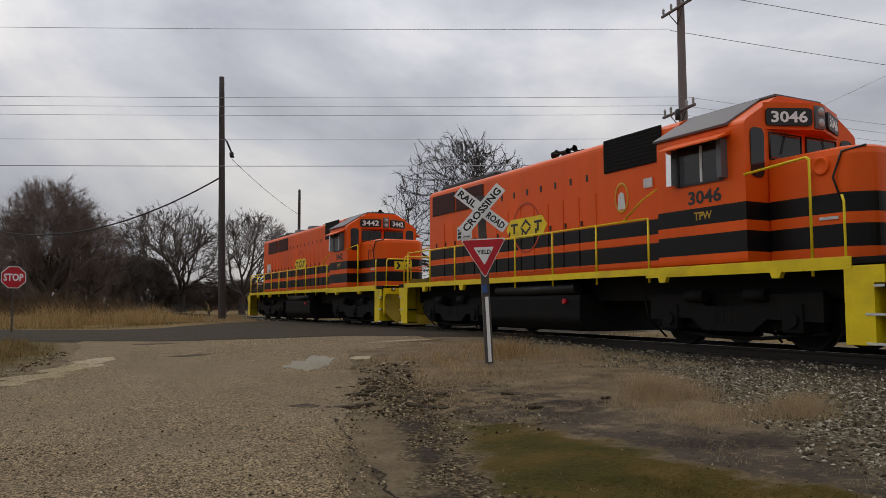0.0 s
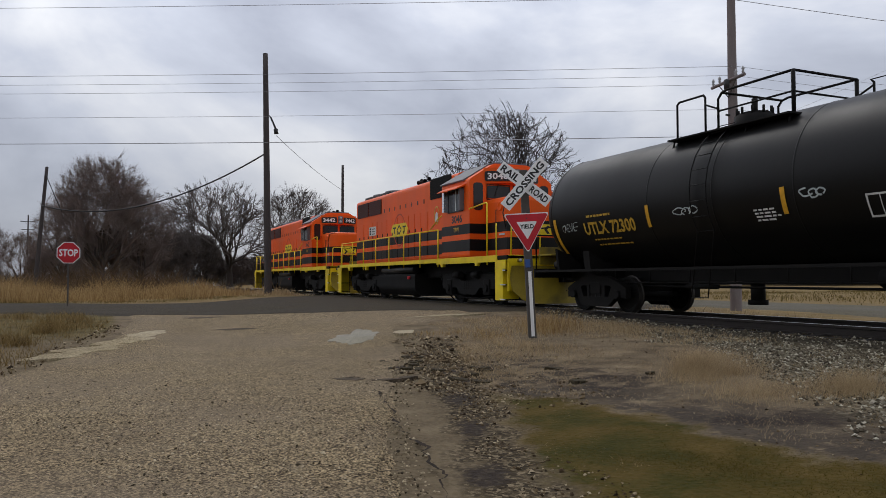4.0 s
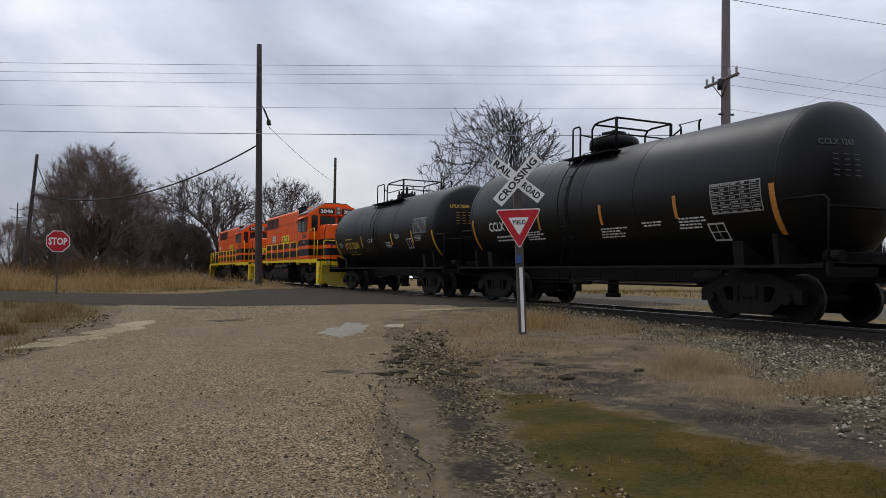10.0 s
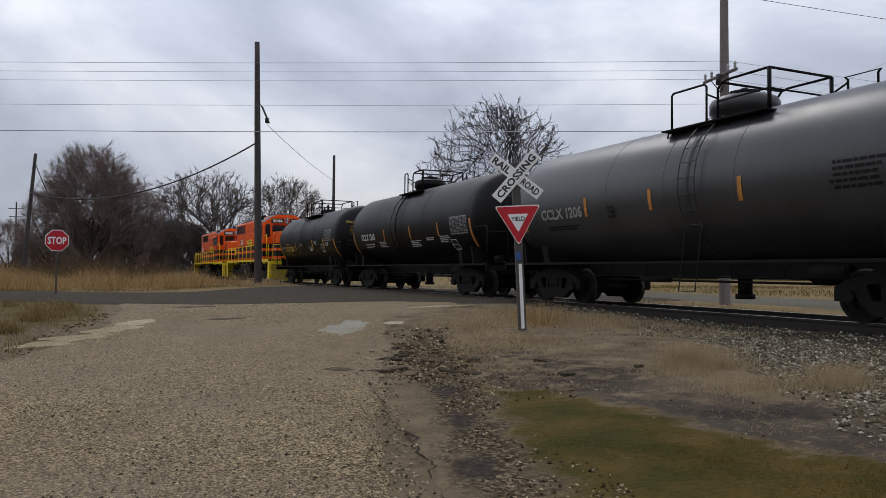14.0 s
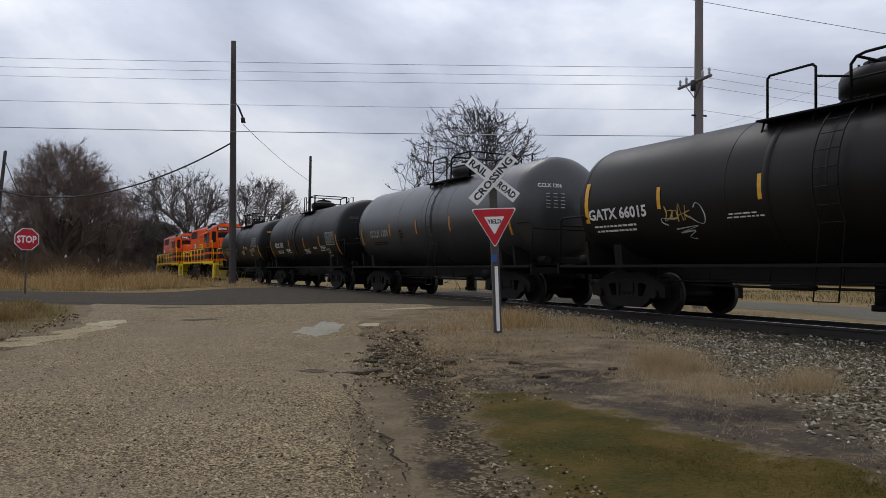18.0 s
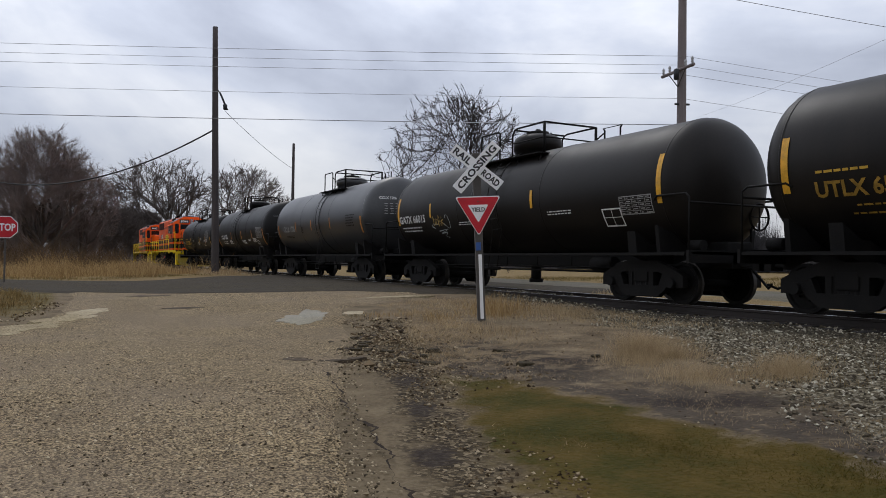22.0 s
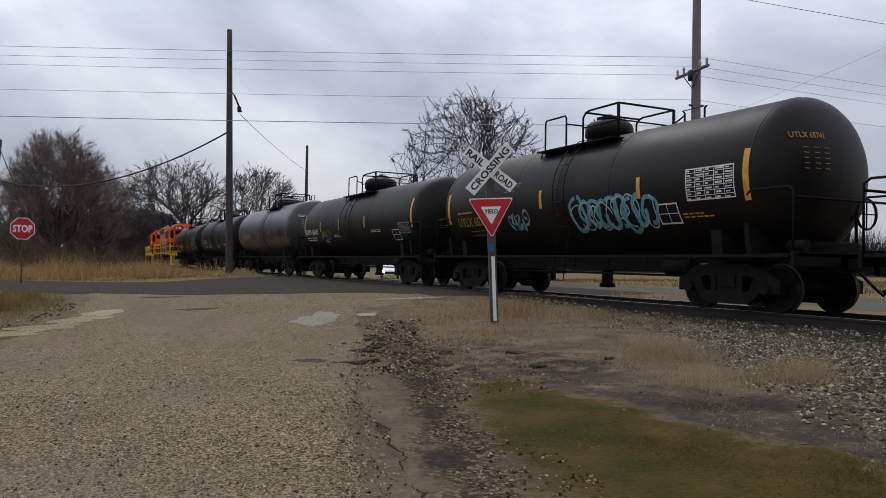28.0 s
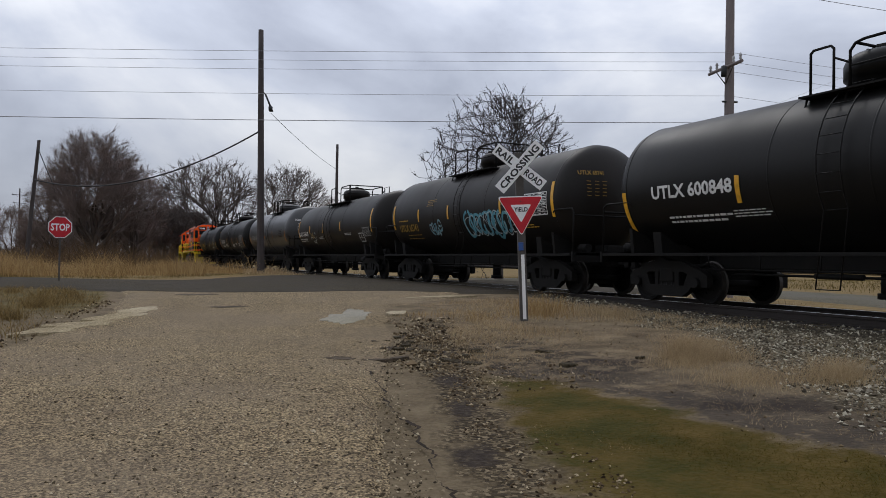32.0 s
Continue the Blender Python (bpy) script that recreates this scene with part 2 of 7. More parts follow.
# ---- mesh helpers ----
class Shape:
    """Collects vertices and faces of one mesh."""

    def __init__(self):
        self.v, self.f, self.s = [], [], []

    def add(self, verts, faces, smooth=False):
        k = len(self.v)
        self.v += [tuple(p) for p in verts]
        self.f += [tuple(i + k for i in q) for q in faces]
        self.s += [smooth] * len(faces)
        return self

    def box(self, x0, x1, y0, y1, z0, z1, c=0.0):
        """A box; with c its edges along all axes are chamfered."""
        if c <= 0:
            v = [(x, y, z) for x in (x0, x1) for y in (y0, y1) for z in (z0, z1)]
            return self.add(v, [(0, 1, 3, 2), (4, 6, 7, 5), (0, 4, 5, 1), (2, 3, 7, 6), (0, 2, 6, 4), (1, 5, 7, 3)])
        c = min(c, (x1 - x0) / 2.2, (y1 - y0) / 2.2, (z1 - z0) / 2.2)
        bm = bmesh.new()
        bmesh.ops.create_cube(bm, size=1)
        for w in bm.verts:
            w.co = Vector(((x0 + x1) / 2 + w.co.x * (x1 - x0), (y0 + y1) / 2 + w.co.y * (y1 - y0), (z0 + z1) / 2 + w.co.z * (z1 - z0)))
        bmesh.ops.bevel(bm, geom=list(bm.edges), offset=c, segments=2, profile=0.6, affect="EDGES")
        bm.verts.index_update()
        self.add([w.co for w in bm.verts], [[w.index for w in q.verts] for q in bm.faces])
        bm.free()
        return self

    def rod(self, p, q, r, n=8, r2=None):
        p, q = Vector(p), Vector(q)
        d = (q - p).normalized()
        a = d.orthogonal().normalized()
        b = d.cross(a)
        r2 = r if r2 is None else r2
        v = []
        for o, rr in ((p, r), (q, r2)):
            v += [o + (a * math.cos(2 * math.pi * i / n) + b * math.sin(2 * math.pi * i / n)) * rr for i in range(n)]
        self.add(v, [(i, (i + 1) % n, n + (i + 1) % n, n + i) for i in range(n)], True)
        k = len(self.v) - 2 * n
        self.f += [tuple(k + i for i in reversed(range(n))), tuple(k + n + i for i in range(n))]
        self.s += [False, False]
        return self

    def pipe(self, pts, r, n=6):
        """One continuous tube through the points, mitred at the bends."""
        P = [Vector(p) for p in pts]
        d = [(q - p).normalized() for p, q in zip(P, P[1:])]
        a = d[0].orthogonal().normalized()
        v = []
        for i, p in enumerate(P):
            e = d[0] if i == 0 else d[-1] if i == len(d) else (d[i - 1] + d[i]).normalized()
            a = (a - e * a.dot(e)).normalized()
            b = e.cross(a)
            v += [p + (a * math.cos(2 * math.pi * j / n) + b * math.sin(2 * math.pi * j / n)) * r for j in range(n)]
        m = len(P)
        self.add(v, [(i * n + j, i * n + (j + 1) % n, (i + 1) * n + (j + 1) % n, (i + 1) * n + j) for i in range(m - 1) for j in range(n)], True)
        k = len(self.v) - m * n
        self.f += [tuple(k + j for j in reversed(range(n))), tuple(k + (m - 1) * n + j for j in range(n))]
        self.s += [False, False]
        return self

    def prism(self, prof, axis, a, b):
        """A closed outline swept straight along an axis from a to b."""
        n = len(prof)
        put = {"x": lambda p, t: (t, p[0], p[1]), "y": lambda p, t: (p[0], t, p[1]), "z": lambda p, t: (p[0], p[1], t)}[axis]
        v = [put(p, a) for p in prof] + [put(p, b) for p in prof]
        return self.add(v, [(i, (i + 1) % n, n + (i + 1) % n, n + i) for i in range(n)] + [tuple(reversed(range(n))), tuple(range(n, 2 * n))])

    def lathe(self, prof, o, axis, n=32, smooth=True):
        """prof: (place along axis, radius); turned round the axis through o."""
        o = Vector(o)
        ax = {"x": (Vector((1, 0, 0)), Vector((0, 1, 0)), Vector((0, 0, 1))), "y": (Vector((0, 1, 0)), Vector((0, 0, 1)), Vector((1, 0, 0))),
              "z": (Vector((0, 0, 1)), Vector((1, 0, 0)), Vector((0, 1, 0)))}[axis]
        v = []
        for t, r in prof:
            v += [o + ax[0] * t + (ax[1] * math.cos(2 * math.pi * i / n) + ax[2] * math.sin(2 * math.pi * i / n)) * max(r, 1e-4) for i in range(n)]
        k = len(prof)
        return self.add(v, [(j * n + i, j * n + (i + 1) % n, (j + 1) * n + (i + 1) % n, (j + 1) * n + i) for j in range(k - 1) for i in range(n)], smooth)

    def mesh(self, name):
        me = bpy.data.meshes.new(name)
        me.from_pydata(self.v, [], self.f)
        me.polygons.foreach_set("use_smooth", self.s)
        bm = bmesh.new()
        bm.from_mesh(me)
        bmesh.ops.recalc_face_normals(bm, faces=bm.faces)
        bm.to_mesh(me)
        bm.free()
        return me


def part(name, shape, mat, parent=None, label="", at=None):
    me = shape if isinstance(shape, bpy.types.Mesh) else shape.mesh(name)
    if not me.materials:
        me.materials.append(M[mat] if isinstance(mat, str) else mat)
    ob = new(name, me)
    ob.parent = parent
    if at is not None:
        ob.matrix_basis = at
    if label:
        ob["label"] = label
    return ob


def bulk(name, verts, faces, mat, smooth=False):
    """A large mesh from arrays; no normals are recomputed."""
    me = bpy.data.meshes.new(name)
    me.from_pydata(verts, [], faces)
    if smooth:
        me.polygons.foreach_set("use_smooth", [True] * len(me.polygons))
    me.materials.append(M[mat] if isinstance(mat, str) else mat)
    return new(name, me)


TEXT_CACHE = {}


def letters(text, height, width=None):
    """Flat lettering as (vertices, faces), lower left corner at 0, 0."""
    key = text
    if key not in TEXT_CACHE:
        cu = bpy.data.curves.new("letters", "FONT")
        cu.body, cu.size, cu.resolution_u, cu.offset = text, 1.0, 2, 0.03
        ob = new("letters", cu)
        dg = bpy.context.evaluated_depsgraph_get()
        me = bpy.data.meshes.new_from_object(ob.evaluated_get(dg))
        v = np.array([w.co[:2] for w in me.vertices])
        f = [tuple(p.vertices) for p in me.polygons]
        bpy.data.objects.remove(ob)
        bpy.data.curves.remove(cu)
        bpy.data.meshes.remove(me)
        TEXT_CACHE[key] = (v - v.min(0), f)
    v, f = TEXT_CACHE[key]
    v = v * (height / max(v[:, 1].max(), 1e-6))
    if width:
        v[:, 0] *= width / v[:, 0].max()
    return v, f


def flat_letters(sh, text, height, o, right, up, width=None, centre=True):
    v, f = letters(text, height, width)
    o, right, up = Vector(o), Vector(right), Vector(up)
    dx = v[:, 0].max() / 2 if centre else 0
    dy = height / 2 if centre else 0
    sh.add([o + right * (a - dx) + up * (b - dy) for a, b in v], f)
    return sh


# ---- ground ----
XC = 12.0            # the track's middle line
RAIL = 0.7525        # half the distance of the rails' middles


def ss(t):
    t = np.clip(t, 0.0, 1.0)
    return t * t * (3 - 2 * t)


def height(x, y):
    """Ground height in metres; 0 is the top of the rails."""
    x, y = np.asarray(x, float), np.asarray(y, float)
    z = -0.42 + 0.17 * ss((x - 2) / 6)
    z = z + 0.2 * ss((y - 9) / 10) * (1 - 0.9 * ss((y - 40) / 15))
    z = z - 0.22 * ss((x - 13.6) / 2.2)
    z = z - 0.42 * ss((x - 20) / 8) * ss((y - 42) / 20)
    mid = XC + np.maximum(0, y - 85.0) ** 2 / 760.0
    bed = -0.19 - 0.32 * np.maximum(0, np.abs(x - mid) - 1.55)
    bed = np.where(y > 330, -9.0, bed)
    return np.maximum(z, bed)


def spread(a, b, fine_a, fine_b, step, n):
    """Grid lines: even in the fine stretch, wider and wider outside."""
    mid = np.arange(fine_a, fine_b + 1e-6, step)
    lo = fine_a - (fine_a - a) * np.linspace(1, 0, n + 1)[:-1] ** 2.6
    hi = fine_b + (b - fine_b) * np.linspace(0, 1, n + 1)[1:] ** 2.6
    return np.concatenate([lo, mid, hi])


def sheet(name, gx, gy, lift, mat, keep=None):
    X, Y = np.meshgrid(gx, gy)
    Z = height(X, Y) + lift
    nx, ny = len(gx), len(gy)
    v = np.stack([X, Y, Z], -1).reshape(-1, 3)
    i = np.arange(nx * ny).reshape(ny, nx)
    f = np.stack([i[:-1, :-1], i[:-1, 1:], i[1:, 1:], i[1:, :-1]], -1).reshape(-1, 4)
    return bulk(name, v.tolist(), f.tolist(), mat, True)


class Nodes:
    """Short hand for building a material's node tree."""

    def __init__(self, name):
        self.m = bpy.data.materials.new(name)
        self.m.use_nodes = True
        self.n, self.l = self.m.node_tree.nodes, self.m.node_tree.links
        self.b = self.n["Principled BSDF"]
        self.tc = self.n.new("ShaderNodeTexCoord").outputs["Object"]
        sp = self.n.new("ShaderNodeSeparateXYZ")
        self.l.new(self.tc, sp.inputs[0])
        self.x, self.y, self.z = sp.outputs

    def put(self, sock, v):
        if isinstance(v, (int, float)):
            sock.default_value = v
        elif isinstance(v, tuple):
            sock.default_value = (*v, 1)
        else:
            self.l.new(v, sock)

    def math(self, op, a, b=0.0):
        q = self.n.new("ShaderNodeMath")
        q.operation = op
        self.put(q.inputs[0], a)
        self.put(q.inputs[1], b)
        return q.outputs[0]

    def noise(self, scale, detail=5.0, rough=0.55):
        q = self.n.new("ShaderNodeTexNoise")
        q.inputs["Scale"].default_value, q.inputs["Detail"].default_value, q.inputs["Roughness"].default_value = scale, detail, rough
        self.l.new(self.tc, q.inputs["Vector"])
        return q.outputs["Fac"]

    def voronoi(self, scale, out="Distance"):
        q = self.n.new("ShaderNodeTexVoronoi")
        q.inputs["Scale"].default_value = scale
        self.l.new(self.tc, q.inputs["Vector"])
        return q.outputs[out]

    def ramp(self, v, *stops):
        q = self.n.new("ShaderNodeValToRGB")
        e = q.color_ramp.elements
        while len(e) < len(stops):
            e.new(0.5)
        for el, (p, c) in zip(e, stops):
            el.position, el.color = p, ((c[0] * 0.94, c[1] * 0.885, c[2] * 0.73, 1) if isinstance(c, tuple) else (c, c, c, 1))
        self.put(q.inputs["Fac"], v)
        return q.outputs["Color"]

    def range(self, v, a, b, c=0.0, d=1.0):
        q = self.n.new("ShaderNodeMapRange")
        q.interpolation_type = "SMOOTHSTEP"
        for k, w in (("From Min", a), ("From Max", b), ("To Min", c), ("To Max", d)):
            q.inputs[k].default_value = w
        self.put(q.inputs["Value"], v)
        return q.outputs[0]

    def edge(self, *pts):
        """x of a boundary line as a function of y, through (y, x) points."""
        return self.math("MULTIPLY", self.ramp(self.math("DIVIDE", self.y, 20.0), *[(y / 20.0, x / 12.0) for y, x in pts]), 12.0)

    def mix(self, f, a, b, kind="MIX"):
        q = self.n.new("ShaderNodeMixRGB")
        q.blend_type = kind
        self.put(q.inputs[0], f)
        self.put(q.inputs[1], a)
        self.put(q.inputs[2], b)
        return q.outputs["Color"]

    def spot(self, x, y, rx, ry, turn, ragged):
        """A soft ragged patch round x, y, as a factor."""
        c, q = math.cos(radians(turn)), math.sin(radians(turn))
        dx, dy = self.math("SUBTRACT", self.x, x), self.math("SUBTRACT", self.y, y)
        a = self.math("DIVIDE", self.math("ADD", self.math("MULTIPLY", dx, c), self.math("MULTIPLY", dy, q)), rx)
        b = self.math("DIVIDE", self.math("SUBTRACT", self.math("MULTIPLY", dy, c), self.math("MULTIPLY", dx, q)), ry)
        d = self.math("SQRT", self.math("ADD", self.math("MULTIPLY", a, a), self.math("MULTIPLY", b, b)))
        return self.range(self.math("ADD", d, ragged), 1.25, 0.45)

    def end(self, col, rough=0.9, h=None, strength=0.5, dist=0.02):
        self.put(self.b.inputs["Base Color"], col)
        self.put(self.b.inputs["Roughness"], rough)
        self.b.inputs["Specular IOR Level"].default_value = 0.12
        if h is not None:
            q = self.n.new("ShaderNodeBump")
            q.inputs["Strength"].default_value, q.inputs["Distance"].default_value = strength, dist
            self.l.new(h, q.inputs["Height"])
            self.l.new(q.outputs["Normal"], self.b.inputs["Normal"])
        return self.m


def ground_material():
    """Dead grass, with a green strip by the road, bare soil at its edge and crushed stone towards the track."""
    k = Nodes("ground_soil_and_dead_grass")
    big, mid, fine = k.noise(0.35, 5), k.noise(2.2, 6), k.noise(28, 4)
    grit = k.noise(70, 4, 0.7)
    vor = k.voronoi(22)
    lumps = k.math("ADD", k.math("MULTIPLY", mid, 0.7), k.math("MULTIPLY", fine, 0.4))
    straw = k.ramp(lumps, (0.34, (0.082, 0.063, 0.045)), (0.55, (0.185, 0.147, 0.11)), (0.78, (0.31, 0.255, 0.192)))
    far = k.ramp(k.math("ADD", k.math("MULTIPLY", big, 0.6), k.math("MULTIPLY", mid, 0.5)),
                 (0.35, (0.15, 0.11, 0.055)), (0.75, (0.29, 0.215, 0.11)))
    green = k.ramp(k.math("ADD", k.math("MULTIPLY", k.noise(1.5, 5, 0.6), 0.9), k.math("MULTIPLY", fine, 0.25)),
                   (0.36, (0.030, 0.036, 0.005)), (0.48, (0.055, 0.052, 0.009)), (0.60, (0.088, 0.066, 0.015)), (0.76, (0.130, 0.092, 0.029)))
    soil = k.ramp(lumps, (0.30, (0.085, 0.067, 0.048)), (0.52, (0.165, 0.133, 0.097)), (0.8, (0.25, 0.207, 0.155)))
    stony = k.ramp(k.math("ADD", k.math("MULTIPLY", k.voronoi(34, "Color"), 0.6), k.math("MULTIPLY", grit, 0.6)),
                   (0.32, (0.018, 0.014, 0.011)), (0.62, (0.075, 0.058, 0.038)), (0.90, (0.30, 0.25, 0.19)))
    stone = k.ramp(k.math("ADD", k.voronoi(26, "Color"), k.math("MULTIPLY", k.math("SUBTRACT", fine, 0.5), 0.3)),
                   (0.1, (0.05, 0.042, 0.030)), (0.5, (0.10, 0.086, 0.064)), (0.95, (0.34, 0.315, 0.27)))
    wob = k.math("MULTIPLY", k.math("SUBTRACT", mid, 0.5), 1.5)
    wobs = k.math("MULTIPLY", k.math("SUBTRACT", k.noise(5.5, 5), 0.5), 0.9)
    wx = k.math("ADD", k.x, k.math("MULTIPLY", k.math("ADD", wob, wobs), 0.5))
    col = k.mix(k.range(k.y, 24, 30), straw, far)
    col = k.mix(k.range(k.x, 15.5, 19), col, far)
    patch = k.range(k.noise(0.9, 4), 0.54, 0.66)
    col = k.mix(k.math("MULTIPLY", patch, 0.55), col, soil)
    # olive verge on the other side of the road
    vx = k.math("SUBTRACT", k.math("ADD", k.x, k.math("MULTIPLY", wobs, 0.5)), k.edge((6.0, -2.2 + 4), (10.2, -1.25 + 4), (12.2, -0.75 + 4), (15.7, 0.0 + 4), (17.5, 0.3 + 4), (20.0, 0.4 + 4)))
    vg = k.math("MULTIPLY", k.range(vx, -3.9, -4.15), k.range(k.y, 27, 24))
    olive = k.ramp(lumps, (0.34, (0.05, 0.040, 0.018)), (0.55, (0.13, 0.105, 0.05)), (0.78, (0.22, 0.175, 0.09)))
    col = k.mix(vg, col, olive)
    # dark damp leaves gathered where the green strip ends
    far_x = k.edge((2.0, 4.3), (3.3, 4.3), (4.1, 4.15), (5.1, 4.25), (6.1, 4.1), (7.1, 3.6))
    d = k.math("SUBTRACT", wx, far_x)
    dk = k.math("MULTIPLY", k.range(d, -0.05, 0.12), k.range(d, 1.6, 0.4))
    dk = k.math("MULTIPLY", dk, k.math("MULTIPLY", k.range(k.noise(1.3, 4), 0.34, 0.50), k.range(k.y, 7.5, 6.6)))
    dk = k.math("MULTIPLY", dk, k.range(k.noise(9, 5, 0.7), 0.28, 0.50))
    col = k.mix(k.math("MULTIPLY", dk, 0.8), col, (0.045, 0.037, 0.032))
    lf = k.math("MULTIPLY", k.math("MULTIPLY", k.range(k.x, 3.6, 4.1), k.range(k.x, 6.0, 5.2)), k.math("MULTIPLY", k.range(k.y, 5.6, 6.6), k.range(k.y, 10.5, 8.8)))
    lf = k.math("MULTIPLY", lf, k.range(k.noise(3.2, 5, 0.65), 0.47, 0.55))
    col = k.mix(k.math("MULTIPLY", lf, 0.85), col, (0.04, 0.031, 0.024))
    # stony clods, then the green strip, then bare soil along the road's ragged edge
    near_x = k.edge((2.0, 2.1), (3.3, 2.26), (4.05, 2.44), (4.5, 2.62), (5.9, 3.28), (7.1, 3.6), (9.0, 4.5), (12.0, 5.6))
    s = k.range(k.math("SUBTRACT", wx, near_x), 0.16, -0.1)
    s = k.math("MULTIPLY", s, k.range(k.y, 13.5, 11.5))
    col = k.mix(s, col, k.mix(k.range(mid, 0.48, 0.75, 0, 0.4), stony, soil))
    g = k.math("MULTIPLY", k.range(k.math("SUBTRACT", wx, near_x), -0.05, 0.22), k.range(d, 0.08, -0.18))
    g = k.math("MULTIPLY", g, k.range(k.math("ADD", k.y, wob), 7.3, 6.4))
    col = k.mix(k.math("MULTIPLY", g, 0.97), col, green)
    soil_x = k.edge((2.0, 1.4), (3.0, 1.72), (4.26, 2.09), (5.2, 2.48), (7.1, 3.08), (8.0, 3.35), (11.0, 4.6), (14.6, 6.1))
    e = k.range(k.math("SUBTRACT", wx, soil_x), 0.08, -0.12)
    e = k.math("MULTIPLY", e, k.range(k.y, 17, 14))
    col = k.mix(e, col, soil)
    # ragged dark brown patches
    rag = k.math("MULTIPLY", k.math("SUBTRACT", k.noise(7.5, 6, 0.7), 0.5), 2.6)
    for x, y, rx, ry, turn in ((4.15, 8.65, 0.42, 0.22, -10), (3.7, 9.4, 0.30, 0.25, 30), (4.3, 10.5, 0.25, 0.2, 40), (3.85, 7.9, 0.30, 0.2, -30), (5.25, 7.0, 0.50, 0.26, -35), (4.7, 6.5, 0.35, 0.16, -30),
                               (5.3, 4.3, 0.50, 0.36, -35), (4.75, 4.5, 0.50, 0.22, -45), (3.25, 6.8, 0.16, 0.45, -20), (2.75, 5.5, 0.12, 0.42, -25), (2.15, 4.15, 0.16, 0.28, -25)):
        col = k.mix(k.math("MULTIPLY", k.spot(x, y, rx, ry, turn, rag), 0.85), col, (0.038, 0.029, 0.024))
    # crushed stone beside the track
    bx = k.math("SUBTRACT", k.math("ADD", k.x, wob), k.edge((1.5, 4.1), (2.8, 4.55), (4.3, 5.5), (5.7, 6.4), (8.9, 8.2), (12.4, 9.3), (16.0, 10.1)))
    b = k.math("MULTIPLY", k.range(bx, -0.3, 0.7), k.range(k.x, 16.5, 14.5))
    col = k.mix(b, col, stone)
    # the train's shade is put into the stone's colour in a band along the track
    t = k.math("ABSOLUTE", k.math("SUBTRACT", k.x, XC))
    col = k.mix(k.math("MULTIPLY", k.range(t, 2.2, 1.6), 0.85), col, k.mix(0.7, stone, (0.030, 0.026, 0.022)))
    h = k.math("ADD", k.math("MULTIPLY", k.math("SUBTRACT", 1.0, vor), 0.5), k.math("ADD", k.math("MULTIPLY", mid, 1.2), fine))
    return k.end(col, 0.95, h, 0.7, 0.04)


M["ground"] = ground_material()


def road_material(name, dark, pale, chips, patch, contrast, cover):
    """Chip-seal: pale stones in a dark binder, worn smooth in patches and along the wheel tracks."""
    k = Nodes(name)
    big, mid, clump, fine = k.noise(0.4, 5), k.noise(2.4, 6), k.noise(11, 4), k.noise(45, 5, 0.75)
    cell, gap = k.voronoi(chips, "Color"), k.voronoi(chips)
    v = k.math("ADD", k.math("MULTIPLY", k.math("SUBTRACT", cell, 0.5), contrast), k.math("MULTIPLY", k.math("SUBTRACT", fine, 0.5), contrast * 2.4))
    v = k.math("ADD", v, k.math("ADD", k.math("MULTIPLY", clump, 0.34), k.math("MULTIPLY", gap, -0.30)))
    v = k.math("ADD", v, 0.41)
    mean = tuple(a * 0.66 + b * 0.34 for a, b in zip(dark, pale))
    base = k.ramp(v, (0.12, dark), (0.44, mean), (0.95, pale))
    worn = k.mix(k.range(big, 0.36, 0.66, 0.0, cover), base, patch)
    worn = k.mix(k.range(mid, 0.55, 0.75, 0, 0.35), worn, mean)
    tint = k.mix(1.0, worn, k.ramp(k.noise(0.9, 6, 0.65), (0.3, (0.84, 0.82, 0.80)), (0.7, (1.08, 1.08, 1.07))), "MULTIPLY")
    h = k.math("ADD", k.math("MULTIPLY", gap, -0.6), k.math("ADD", k.math("MULTIPLY", mid, 0.4), fine))
    return k.end(tint, 0.92, h, 0.6, 0.012)


M["chipseal"] = road_material("chip_seal_road", (0.040, 0.032, 0.026), (0.62, 0.535, 0.455), 74, (0.235, 0.195, 0.166), 0.95, 0.50)
M["asphalt"] = road_material("dark_asphalt", (0.018, 0.0165, 0.015), (0.13, 0.116, 0.10), 40, (0.054, 0.048, 0.047), 0.5, 0.7)
M["far_asphalt"] = road_material("grey_asphalt", (0.08, 0.08, 0.085), (0.24, 0.24, 0.24), 40, (0.15, 0.15, 0.155), 0.4, 0.6)

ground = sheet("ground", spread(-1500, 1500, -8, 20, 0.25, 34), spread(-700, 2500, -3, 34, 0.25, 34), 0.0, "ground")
tagged(ground, "flat ground of dead grass, bare soil and crushed stone", "ground", kind="structure")


